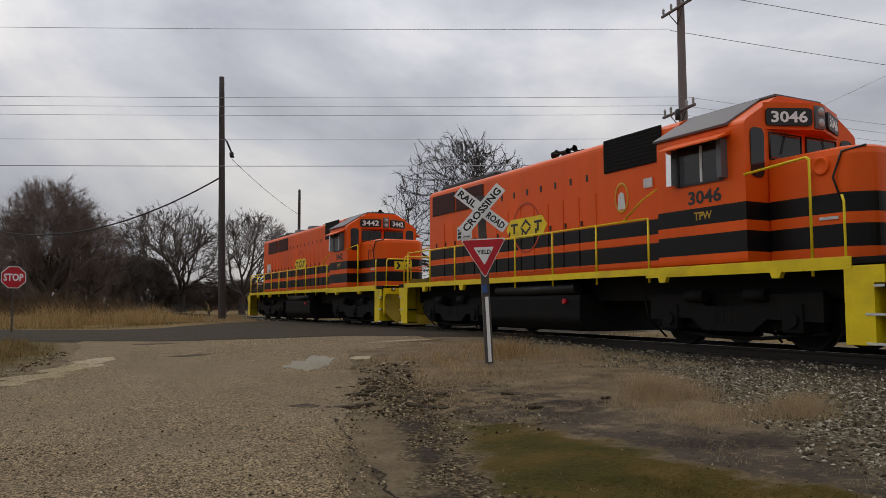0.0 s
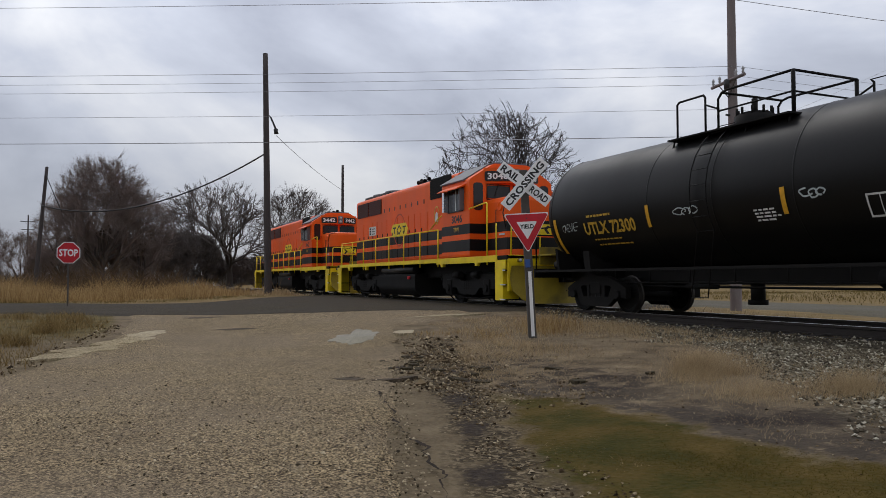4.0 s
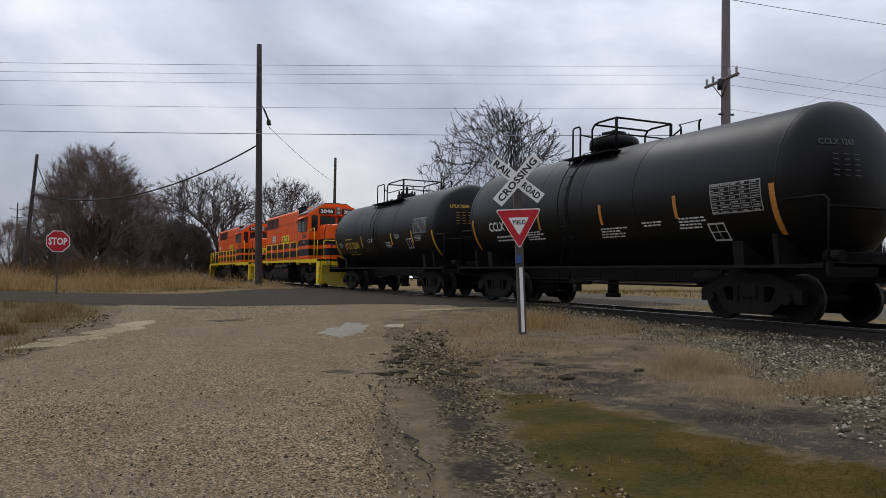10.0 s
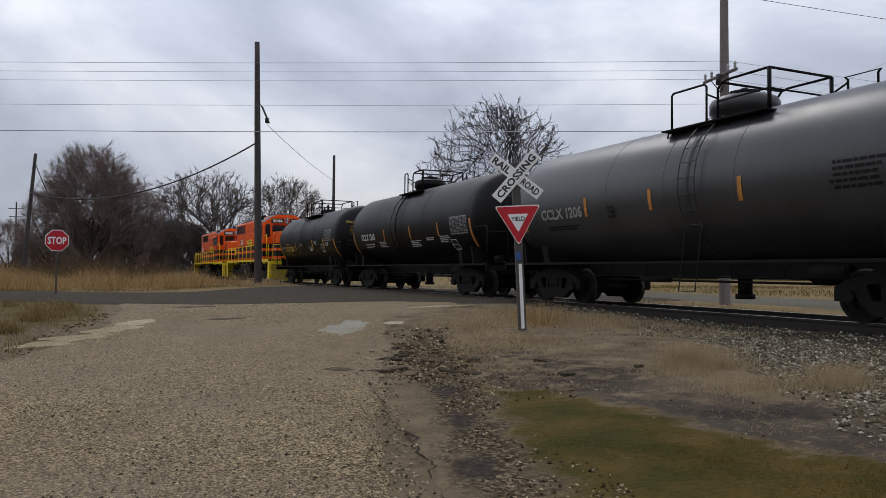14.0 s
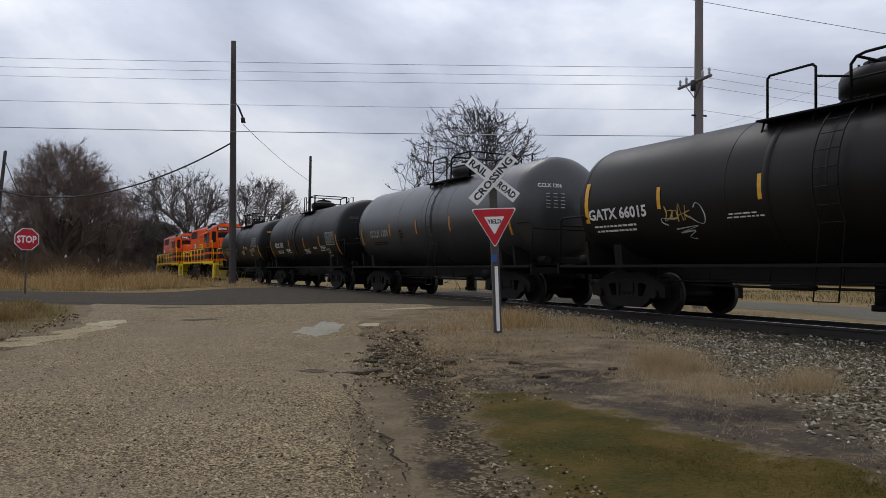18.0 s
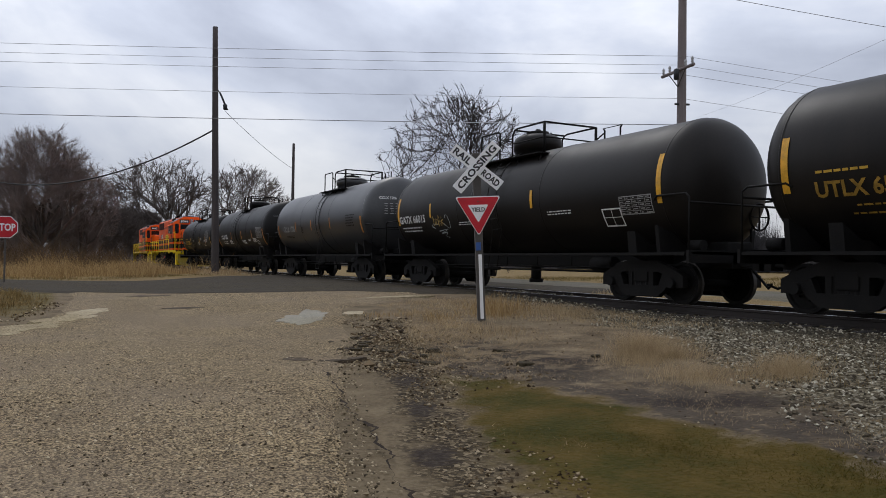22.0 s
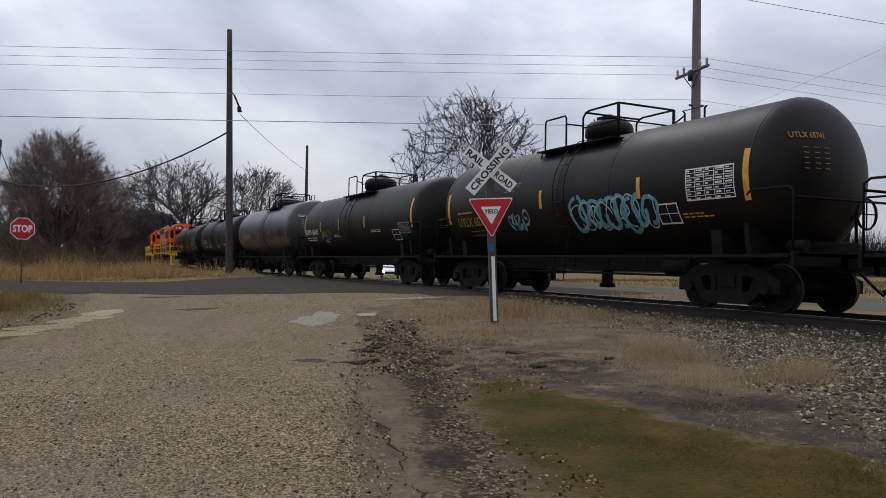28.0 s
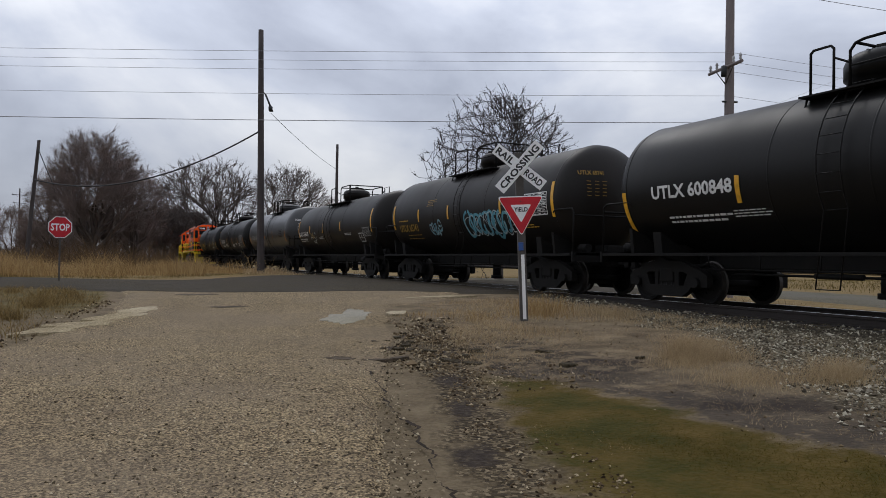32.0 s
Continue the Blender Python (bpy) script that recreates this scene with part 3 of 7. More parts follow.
def strip(name, rows, cols, lift, mat, ragged=0.0):
    """A road surface between two edges, each row given as (left x, left y, right x, right y)."""
    fine = []
    for a, b in zip(rows, rows[1:]):
        n = max(2, int(max(math.hypot(b[0] - a[0], b[1] - a[1]), math.hypot(b[2] - a[2], b[3] - a[3])) / 0.3))
        n = min(n, 60)
        fine += [tuple(p + (q - p) * i / n for p, q in zip(a, b)) for i in range(n)]
    fine.append(rows[-1])
    v, f = [], []
    for r, (x0, y0, x1, y1) in enumerate(fine):
        l = Vector((x1 - x0, y1 - y0)).normalized() * ragged
        a = noise.noise((x0 * 0.9, y0 * 0.9, 3.1)) + 0.5 * noise.noise((x0 * 3.3, y0 * 3.3, 8.1))
        b = noise.noise((x1 * 0.9, y1 * 0.9, 5.7)) + 0.5 * noise.noise((x1 * 3.3, y1 * 3.3, 2.3))
        x0, y0, x1, y1 = x0 + l.x * a, y0 + l.y * a, x1 + l.x * b, y1 + l.y * b
        for c in range(cols + 1):
            t = c / cols
            x, y = x0 + (x1 - x0) * t, y0 + (y1 - y0) * t
            edge = min(1.0, min(t, 1 - t) * cols / 1.0)
            v.append((x, y, float(height(x, y)) - 0.02 + (lift + 0.02) * edge))
    n = cols + 1
    for r in range(len(fine) - 1):
        for c in range(cols):
            f.append((r * n + c, r * n + c + 1, (r + 1) * n + c + 1, (r + 1) * n + c))
    return bulk(name, v, f, mat, True)


road = strip("road_chip_seal", [(-6.5, -14, -1.4, -16), (-3.4, 0, 0.35, 0), (-2.2, 6, 2.03, 5.2), (-1.2, 10.5, 3.05, 8.0), (0.2, 14.0, 4.3, 11.0),
                                (0.5, 17.8, 5.6, 14.6), (0.7, 20.6, 8.6, 16.6), (0.6, 24.0, 9.2, 20.0)], 26, 0.035, "chipseal", 0.14)
tagged(road, "tan chip-seal road with a broken edge", "road", kind="structure")
cross = strip("road_asphalt", [(-90, 62.0, -90, 50.0), (-30, 44.0, -30, 33.5), (-3, 36.5, -3, 25.9), (-1.4, 35.5, -1.4, 25.0), (0.1, 34.2, 0.1, 23.4), (1.6, 33.4, 1.6, 21.9), (4, 32.6, 4, 20.2), (8, 36, 8, 17.4), (XC - 0.86, 39, XC - 0.86, 17.2)], 26, 0.05, "asphalt", 0.2)
tagged(cross, "dark asphalt road that runs to the level crossing", "road", kind="structure")
far_apron = strip("road_asphalt_beyond", [(XC + 0.86, 39, XC + 0.86, 19.0), (15.4, 40, 15.4, 20.5), (20.6, 38, 20.6, 22.0)], 14, 0.05, "asphalt", 0.1)
tagged(far_apron, "dark asphalt apron beyond the rails", "road", kind="structure")
between = strip("road_crossing_panel", [(XC - 0.64, 38.5, XC - 0.64, 19.5), (XC + 0.64, 38.5, XC + 0.64, 19.5)], 14, 0.055, "asphalt", 0.1)
tagged(between, "asphalt fill between the rails of the crossing", "road", kind="structure")
far_road = strip("road_beside_track", [(20.4, -90, 27.0, -90), (20.4, 0, 27.0, 0), (20.4, 60, 27.0, 60), (20.4, 260, 27.0, 260)], 12, 0.04, "far_asphalt", 0.1)
tagged(far_road, "pale grey asphalt road beside the track", "road", kind="structure")

# broken asphalt, cracks and a puddle at the road's edge
# the puddle is matte; the sky's reflection is painted as its pale bluish colour
M["puddle"] = road_material("sky_pale_puddle", (0.20, 0.21, 0.24), (0.62, 0.64, 0.71), 46, (0.33, 0.338, 0.375), 0.35, 0.8)
M["crack"] = material("dark_crack_soil", (0.034, 0.025, 0.018), 0.95, var=0.6, scale=5, bump=0.6, spec=0.1)
M["crack_pale"] = material("brown_crack_soil", (0.085, 0.066, 0.047), 0.95, var=0.6, scale=6, bump=0.5, spec=0.1)
M["pale_seal"] = road_material("pale_worn_seal", (0.14, 0.12, 0.095), (0.78, 0.73, 0.66), 46, (0.54, 0.50, 0.44), 0.5, 0.7)


def blot(name, x, y, rx, ry, turn, lift, mat, seed, label, category):
    """A flat patch with an uneven outline that lies on the ground."""
    n, v = 72, [(0.0, 0.0)]
    for i in range(n):
        a = 2 * math.pi * i / n
        r = 1 + 0.6 * noise.noise((math.cos(a) * 1.3, math.sin(a) * 1.3, seed)) + 0.35 * noise.noise((math.cos(a) * 2.9, math.sin(a) * 2.9, seed)) + 0.08 * noise.noise((math.cos(a) * 8, math.sin(a) * 8, seed))
        v.append((math.cos(a) * rx * r, math.sin(a) * ry * r))
    c, s = math.cos(radians(turn)), math.sin(radians(turn))
    v += [(a * 1.06, b * 1.06) for a, b in v[1:]]
    pts = [(x + a * c - b * s, y + a * s + b * c) for a, b in v]
    ob = bulk(name, [(a, b, float(height(a, b)) + (lift if i <= n else -0.03)) for i, (a, b) in enumerate(pts)],
              [(0, i, i % n + 1) for i in range(1, n + 1)] + [(i, n + i, n + i % n + 1, i % n + 1) for i in range(1, n + 1)], mat)
    return tagged(ob, label, category, kind="structure")


blot("puddle", 4.3, 13.25, 0.36, 1.05, -28, 0.041, "puddle", 1.0, "wet patch on the chip-seal road, the sky's reflection in its pale colour", "puddle")
for i, (x, y, rx, ry, turn) in enumerate([(2.66, 8.55, 0.20, 0.08, -40), (2.98, 8.27, 0.16, 0.05, -10), (3.3, 8.32, 0.14, 0.05, 12), (2.4, 20.2, 0.5, 0.25, 5), (2.6, 15.9, 0.4, 0.16, 8)]):
    blot("road_hole", x, y, rx, ry, turn, 0.040, "crack_pale", 3.0 + i * 1.7, "broken brown hole at the road's edge", "pothole")
for i, (x, y, rx, ry, turn) in enumerate([(0.42, 14.3, 0.78, 0.32, 52), (-0.12, 13.2, 0.70, 0.30, 48), (-0.6, 12.4, 0.55, 0.24, 45), (0.82, 15.4, 0.65, 0.26, 60), (7.4, 16.25, 0.8, 0.16, 8), (5.25, 13.4, 0.3, 0.16, 60)]):
    blot("road_edge_patch", x, y, rx, ry, turn, 0.040, "pale_seal", 20.0 + i * 1.3, "pale broken edge of the road", "road edge")


# ---- track ----
CURVE_Y, CURVE_R = 85.0, 380.0     # the track bends gently to +x beyond this place


def on_track(y):
    """Place and heading (degrees) of the track's middle line."""
    d = max(0.0, y - CURVE_Y)
    return XC + d * d / (2 * CURVE_R), y, -math.degrees(d / CURVE_R)


def along_track(sh, prof, y0, y1, step=5.0):
    """Sweep an outline (offset across, height) along the track."""
    n, k = len(prof), max(2, int((y1 - y0) / step))
    v = []
    for i in range(k + 1):
        x, y, h = on_track(y0 + (y1 - y0) * i / k)
        c, s = math.cos(radians(h)), math.sin(radians(h))
        v += [(x + a * c, y + a * s, b) for a, b in prof]
    f = [(i * n + j, i * n + (j + 1) % n, (i + 1) * n + (j + 1) % n, (i + 1) * n + j) for i in range(k) for j in range(n)]
    return sh.add(v, f)


def railway():
    track = new("railway_track", None)
    tagged(track, "single railway track on crushed stone with dark sleepers", "railway track", kind="structure")
    prof = [(-0.07, -0.175), (0.07, -0.175), (0.07, -0.16), (0.012, -0.145), (0.012, -0.05), (0.036, -0.04), (0.036, -0.004), (0.03, 0.0),
            (-0.03, 0.0), (-0.036, -0.004), (-0.036, -0.04), (-0.012, -0.05), (-0.012, -0.145), (-0.07, -0.16)]
    for side in (-1, 1):
        sh = along_track(Shape(), [(side * RAIL + a, b) for a, b in prof], -80, 300)
        r = part("rail", sh, "rail_side", track)
        top = along_track(Shape(), [(side * RAIL - 0.026, -0.002), (side * RAIL + 0.026, -0.002), (side * RAIL + 0.026, 0.003), (side * RAIL - 0.026, 0.003)], -80, 300)
        part("running_surface", top, "rail_top", r, "bright worn rail head")
    one = Shape().box(-1.3, 1.3, -0.115, 0.115, -0.09, 0.09, 0.012).mesh("sleeper")
    one.materials.append(M["tie"])
    for i in range(70):
        y = -8 + i * 0.52
        if not 19 < y < 39:
            part("sleeper", one, None, track, at=pose(XC + random.uniform(-0.03, 0.03), y, -0.262, 0, 0, random.uniform(-0.6, 0.6)))
    plate = Shape()
    for i in range(70):
        for side in (-1, 1):
            y = -8 + i * 0.52
            plate.box(XC + side * RAIL - 0.17, XC + side * RAIL + 0.17, y - 0.09, y + 0.09, -0.178, -0.168)
    tagged(part("tie_plate", plate, "rail_side", track), kind="stuff")


railway()


# ---- poles, wires ----
def direction(az):
    return Vector((-math.sin(radians(az)), math.cos(radians(az)), 0))


def utility_pole(name, x, y, z0, top, r, mat, label, lean=(0, 0), arms=()):
    thing = new(name, None)
    thing.location = (x, y, z0)
    tagged(thing, label, "utility pole", "poles by the track")
    h = top - z0
    sh = Shape()
    n = 12
    rings = [(i / 10 * h, r * (1 - 0.35 * i / 10) * (1 + 0.03 * noise.noise((x, i * 0.9, y)))) for i in range(11)]
    sh.lathe([(-0.3, r * 1.03)] + rings + [(h + 0.03, 0.0)], (0, 0, 0), "z", n)
    sh.v = [(a + lean[0] * c / h, b + lean[1] * c / h, c) for a, b, c in sh.v]
    part("shaft", sh, mat, thing)
    for z, half, turn, pins in arms:
        zz = z - z0
        f = zz / h
        o = Vector((lean[0] * f, lean[1] * f, zz))
        d = Vector((math.cos(radians(turn)), math.sin(radians(turn)), 0))
        q = Vector((-d.y, d.x, 0))
        a = Shape()
        e = o + q * (r * 0.9)
        pr = [e - d * half, e + d * half]
        a.rod(pr[0], pr[1], 0.055, 6)
        arm = part("crossarm", a, mat, thing)
        part("brace", Shape().rod(o + d * half * 0.55 + q * r, o + Vector((0, 0, -0.55)) + q * r * 0.8, 0.018, 5).rod(o - d * half * 0.55 + q * r, o + Vector((0, 0, -0.55)) + q * r * 0.8, 0.018, 5), "post", thing)
        for t in pins:
            p = e + d * half * t
            part("insulator", Shape().lathe([(0.05, 0.02), (0.1, 0.05), (0.16, 0.03), (0.19, 0.055), (0.27, 0.03), (0.29, 0.0)], p, "z", 10), "insulator", arm)
    return thing


DARK_POLE = utility_pole("utility_pole", 8.4, 41.7, float(height(8.4, 41.7)), 13.2, 0.21, "wood_pole", "tall dark weathered wooden pole beside the track", lean=(-0.25, 0.0))
part("cable_clamp", Shape().lathe([(-0.18, 0.0), (-0.14, 0.10), (0.1, 0.12), (0.2, 0.0)], (0.33, -0.1, 9.0), "z", 8), "wire", DARK_POLE)
part("clamp_strut", Shape().rod((0.06, -0.05, 9.75), (0.44, -0.12, 8.85), 0.05, 6).rod((-0.12, -0.05, 9.95), (0.10, -0.06, 9.68), 0.03, 6), "wire", DARK_POLE)
POLE_B = utility_pole("utility_pole", 19.3, 64.0, float(height(19.3, 64)), 10.8, 0.17, "wood_pole", "plain wooden pole far along the track")
POLE_R = utility_pole("utility_pole", 19.22, 19.0, float(height(19.2, 19.0)), 12.9, 0.19, "wood_pole_pale", "grey wooden pole with two crossarms beyond the track",
                      arms=((11.0, 0.85, 80, (-0.9, -0.35, 0.35, 0.9)), (7.38, 0.95, 78, (-0.9, -0.5, 0.5, 0.9))))
part("transformer_fuse", Shape().lathe([(-0.2, 0.0), (-0.18, 0.09), (0.16, 0.09), (0.2, 0.0)], (-0.45, -0.2, 7.45), "z", 10), "wire", POLE_R)
part("lower_bracket", Shape().rod((-0.3, 0, 6.5), (0.35, 0, 6.55), 0.035, 6), "wire", POLE_R)
part("lower_bracket", Shape().rod((-0.3, 0, 5.5), (0.3, 0, 5.5), 0.03, 6), "wire", POLE_R)
POLE_L = utility_pole("utility_pole", -4.1, 60.0, float(height(-4, 60)), 8.75, 0.16, "wood_pole", "leaning wooden pole at the grass edge", lean=(0.65, 0))
p_ = direction(4.33) * 150
utility_pole("utility_pole", p_.x, p_.y, -0.4, 12.1, 0.16, "wood_pole", "distant wooden pole with crossarms", arms=((11.0, 1.2, 5, (-0.9, 0.9)), (9.6, 1.0, 5, (-0.9, 0.9))))


def wire(a, b, sag, r, mat="wire_grey", n=24):
    a, b = Vector(a), Vector(b)
    pts = [a.lerp(b, i / n) - Vector((0, 0, 4 * sag * (i / n) * (1 - i / n))) for i in range(n + 1)]
    ob = part("overhead_wire", Shape().pipe(pts, r, 5), mat)
    return tagged(ob, "thin overhead wire strung between poles", "wire", "overhead wires")


PX, PY = 19.22, 19.0
for z, r, dy in ((11.15, 0.010, -0.7), (10.45, 0.008, 0.5), (7.86, 0.007, -0.15), (7.59, 0.006, 0.0), (7.32, 0.006, 0.15), (6.45, 0.006, 0.0), (5.55, 0.012, 0.0)):
    wire((PX, PY + dy, z), (-40.0, 48.0 + dy, z + 0.6), 0.34, r)
for z, r, dy in ((11.35, 0.012, -0.7), (10.4, 0.011, 0.5), (7.86, 0.006, -0.15), (7.59, 0.006, 0.0), (7.32, 0.006, 0.15), (6.45, 0.006, 0.0)):
    wire((PX, PY + dy, z), (78.0, 4.0 + dy, z - 1.3), 0.8, r)
wire((8.3, 41.6, 7.75), (-3.75, 59.9, 6.0), 1.5, 0.045, "wire")
wire((8.75, 41.6, 8.7), (19.3, 64.0, 8.6), 0.2, 0.014, "wire")
wire((-3.5, 59.9, 8.2), (-2.4, 58.0, 5.5), 0.05, 0.03, "wire")

w_a, w_b = direction(-46.5), direction(-64.0)
wire((w_a.x * 62, w_a.y * 62, 12.3), (w_b.x * 26, w_b.y * 26, 8.6), 0.2, 0.006)
w_c = direction(-40.5)
wire((PX, PY, 5.65), (w_c.x * 30, w_c.y * 30, 4.6), 0.1, 0.006)


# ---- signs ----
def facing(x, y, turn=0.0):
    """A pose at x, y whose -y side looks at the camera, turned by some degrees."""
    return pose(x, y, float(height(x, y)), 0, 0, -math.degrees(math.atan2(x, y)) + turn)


def crossbuck():
    s = new("crossing_sign", None)
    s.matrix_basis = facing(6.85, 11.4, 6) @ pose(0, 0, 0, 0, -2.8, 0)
    tagged(s, "railroad crossbuck with a red yield sign on a square grey post", "crossing sign")
    post = Shape()
    post.box(-0.068, 0.068, -0.03, 0.105, -0.3, 2.92, 0.010)
    part("post", post, "post", s, "grey wooden post")
    part("reflective_strip", Shape().box(-0.022, 0.036, -0.040, -0.0325, 0.03, 1.15), "sign_white", s, "white reflective strip")
    part("emergency_plate", Shape().box(-0.06, 0.025, -0.046, -0.034, 1.22, 1.36, 0.004), material("blue_sign_sheet", (0.03, 0.09, 0.3), 0.4), s, "small blue plate")
    for k, (text, ang) in enumerate((("RAIL ROAD", -40), ("CROSSING", 47))):
        c, sn = math.cos(radians(ang)), math.sin(radians(ang))
        yy = -0.045 - 0.022 * k
        b = Shape().box(-0.53, 0.53, yy - 0.006, yy + 0.006, -0.102, 0.102, 0.003)
        b.v = [(x * c - z * sn, y, 2.67 + x * sn + z * c) for x, y, z in b.v]
        blade = part("blade", b, "sign_white", s, "white crossbuck blade")
        o, r, u = Vector((0, yy - 0.0075, 2.67)), Vector((c, 0, sn)), Vector((-sn, 0, c))
        for word, shift, wide in ((("CROSSING", 0, 0.95),) if k else (("RAIL", -0.31, 0.36), ("ROAD", 0.31, 0.36))):
            t = Shape()
            flat_letters(t, word, 0.125, o + r * shift, r, u, wide)
            part("lettering", t, "sign_black", blade, "black capital letters")
    # yield sign, point down
    def tri(w, y0, y1, zc):
        h = w * 0.866
        pts = []
        for px, pz, a0 in ((-w / 2, h / 2, 150), (0, -h / 2, 270), (w / 2, h / 2, 30)):
            cx, cz = px * (1 - 0.12), zc + pz * (1 - 0.12) + 0.0
            for j in range(5):
                a = radians(a0 - 60 + j * 30)
                pts.append((cx + math.cos(a) * w * 0.035, cz + math.sin(a) * w * 0.035))
        return Shape().prism(pts, "y", y0, y1)
    zc = 1.83
    plate = part("yield_sign", tri(0.80, -0.05, -0.038, zc), "sign_white", s, "white-edged triangular plate")
    part("red_field", tri(0.755, -0.0545, -0.051, zc), "sign_red", plate)
    part("white_triangle", tri(0.36, -0.0585, -0.0555, zc + 0.035), "sign_white", plate)
    part("lettering", flat_letters(Shape(), "YIELD", 0.075, (0, -0.0605, zc + 0.10), (1, 0, 0), (0, 0, 1), 0.24), "sign_black", plate)
    part("bolt", Shape().rod((0, -0.066, zc + 0.24), (0, -0.05, zc + 0.24), 0.012, 8), "post", plate)


crossbuck()


def stop_sign():
    s = new("stop_sign", None)
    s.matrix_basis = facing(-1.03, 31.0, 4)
    tagged(s, "red octagonal stop sign on a thin post in the grass", "stop sign")
    part("post", Shape().box(-0.03, 0.03, -0.02, 0.02, -0.3, 2.35, 0.005), "post", s)
    oct_ = lambda r: [(r * math.cos(radians(22.5 + 45 * i)), 2.0 + r * math.sin(radians(22.5 + 45 * i))) for i in range(8)]
    p = part("plate", Shape().prism(oct_(0.42), "y", -0.034, -0.022), "sign_white", s, "white-edged plate")
    part("red_field", Shape().prism(oct_(0.39), "y", -0.039, -0.035), "sign_red", p)
    part("lettering", flat_letters(Shape(), "STOP", 0.27, (0, -0.0415, 2.0), (1, 0, 0), (0, 0, 1), 0.62), "sign_white", p)


stop_sign()


# ---- trees ----
def tubes(name, P, Q, R0, R1, n, mat):
    """Many tapered tubes as one mesh, from arrays of ends and radii."""
    P, Q = np.asarray(P), np.asarray(Q)
    d = Q - P
    d = d / np.maximum(np.linalg.norm(d, axis=1, keepdims=True), 1e-6)
    h = np.where(np.abs(d[:, 2:]) < 0.9, [[0.0, 0.0, 1.0]], [[1.0, 0.0, 0.0]])
    a = np.cross(d, h)
    a /= np.linalg.norm(a, axis=1, keepdims=True)
    b = np.cross(d, a)
    ang = np.arange(n) * 2 * np.pi / n
    c = a[:, None] * np.cos(ang)[None, :, None] + b[:, None] * np.sin(ang)[None, :, None]
    v = np.concatenate([P[:, None] + c * np.asarray(R0)[:, None, None], Q[:, None] + c * np.asarray(R1)[:, None, None]], 1).reshape(-1, 3)
    i = np.arange(n)
    f = np.stack([i, (i + 1) % n, n + (i + 1) % n, n + i], -1)
    f = (np.arange(len(P))[:, None, None] * 2 * n + f[None]).reshape(-1, 4)
    me = bpy.data.meshes.new(name)
    me.from_pydata(v.tolist(), [], f.tolist())
    me.polygons.foreach_set("use_smooth", [True] * len(me.polygons))
    me.materials.append(M[mat])
    return me


def bare_tree(name, x, y, top, width, trunk_h, trunk_r, seed, label, twig_mat="twig", limbs=8, levels=5, split=2.5, open_=0.5, twigs=4, twig_len=0.9, low=0.12,
              thin=0.02, shift=0.0, droop=0.25, dense=0.3, category="tree", buds=0.0, reach=0.13, lift=0.035, wide=1.0, wiggle=0.085):
    """A leafless tree: limbs fan out of the trunk and fork level by level until they reach an uneven egg-shaped crown."""
    rng = np.random.default_rng(seed)
    z0 = float(height(x, y))
    thing = new(name, None)
    thing.location = (x, y, z0)
    tagged(thing, label, category, "bare trees")
    H, R = top - z0, width / 2
    right = np.array([y, -x, 0.0]) / math.hypot(x, y)
    mid = right * shift + [0, 0, trunk_h + (H - trunk_h) * low]
    up_r, down_r = H - mid[2], max(0.4, (H - trunk_h) * droop)
    segs, tips, cap = [], [], reach * (R + up_r)

    def room(o, d):
        """How far it is from o along d to the crown's outline."""
        k = 0.88 + 0.30 * noise.noise((d[0] * 1.6 + seed, d[1] * 1.6, d[2] * 1.6 + 0.5))
        lo, hi = 0.0, 2.5 * max(R, H)
        for _ in range(11):
            m = (lo + hi) / 2
            q = o + d * m - mid
            e = (q[0] / R) ** 2 + (q[1] / R) ** 2 + (q[2] / (up_r if q[2] > 0 else down_r)) ** 2
            lo, hi = (m, hi) if e < k * k * 1.1 else (lo, m)
        return lo

    def grow(o, d, level, r):
        rem = room(o, d)
        last = level >= levels and (rem <= cap or level > 8)
        if rem < twig_len * 0.3:
            tips.append((o, d))
            return
        L = min(rem * (1.0 if last else (0.30, 0.30, 0.34, 0.40, 0.5, 0.6)[min(5, level)]), cap if level > 1 else 99.0) * rng.uniform(0.8, 1.1)
        n = 3
        for j in range(n):
            d = d + rng.normal(0, wiggle, 3) + [0, 0, lift]
            d = d / np.linalg.norm(d)
            q = o + d * L / n
            segs.append((o, q, r * (1 - 0.10 * j), r * (0.9 - 0.10 * j), level))
            o = q
            if level >= 1 and rng.random() < dense:
                tips.append((o, d))
            if level in (1, 2, 3) and j < 2 and rng.random() < 0.5:
                s = d + rng.normal(0, 0.55, 3)
                grow(o, s / np.linalg.norm(s), level + 2, max(thin, r * 0.45))
        if last:
            tips.append((o, d))
            return
        m = int(split + rng.random()) if level < levels else (1 if rng.random() < 0.4 else 2)
        a0 = rng.uniform(0, 6.283)
        e1 = np.cross(d, [0.3, 0.8, 0.52])
        e1 /= np.linalg.norm(e1)
        e2 = np.cross(d, e1)
        for j in range(m):
            a = a0 + 6.283 * j / m + rng.normal(0, 0.3)
            w = open_ * rng.uniform(0.45, 1.1) * (0.55 if j == 0 else 1.0)
            s = d + (e1 * math.cos(a) + e2 * math.sin(a)) * w
            grow(o, s / np.linalg.norm(s), level + 1, max(thin, r * (0.80 if j == 0 else 0.64)))

    stem = [np.array([0.25 * trunk_r * math.sin(5 * q + seed), 0.25 * trunk_r * math.cos(4 * q + seed), q * trunk_h - 0.2]) for q in np.linspace(0, 1, 8)]
    tr = [trunk_r * (1.35 - 0.9 * q + 0.5 * q * q) for q in np.linspace(0, 1, 8)]
    part("trunk", tubes("trunk", stem[:-1], stem[1:], tr[:-1], tr[1:], 10, "bark"), None, thing)
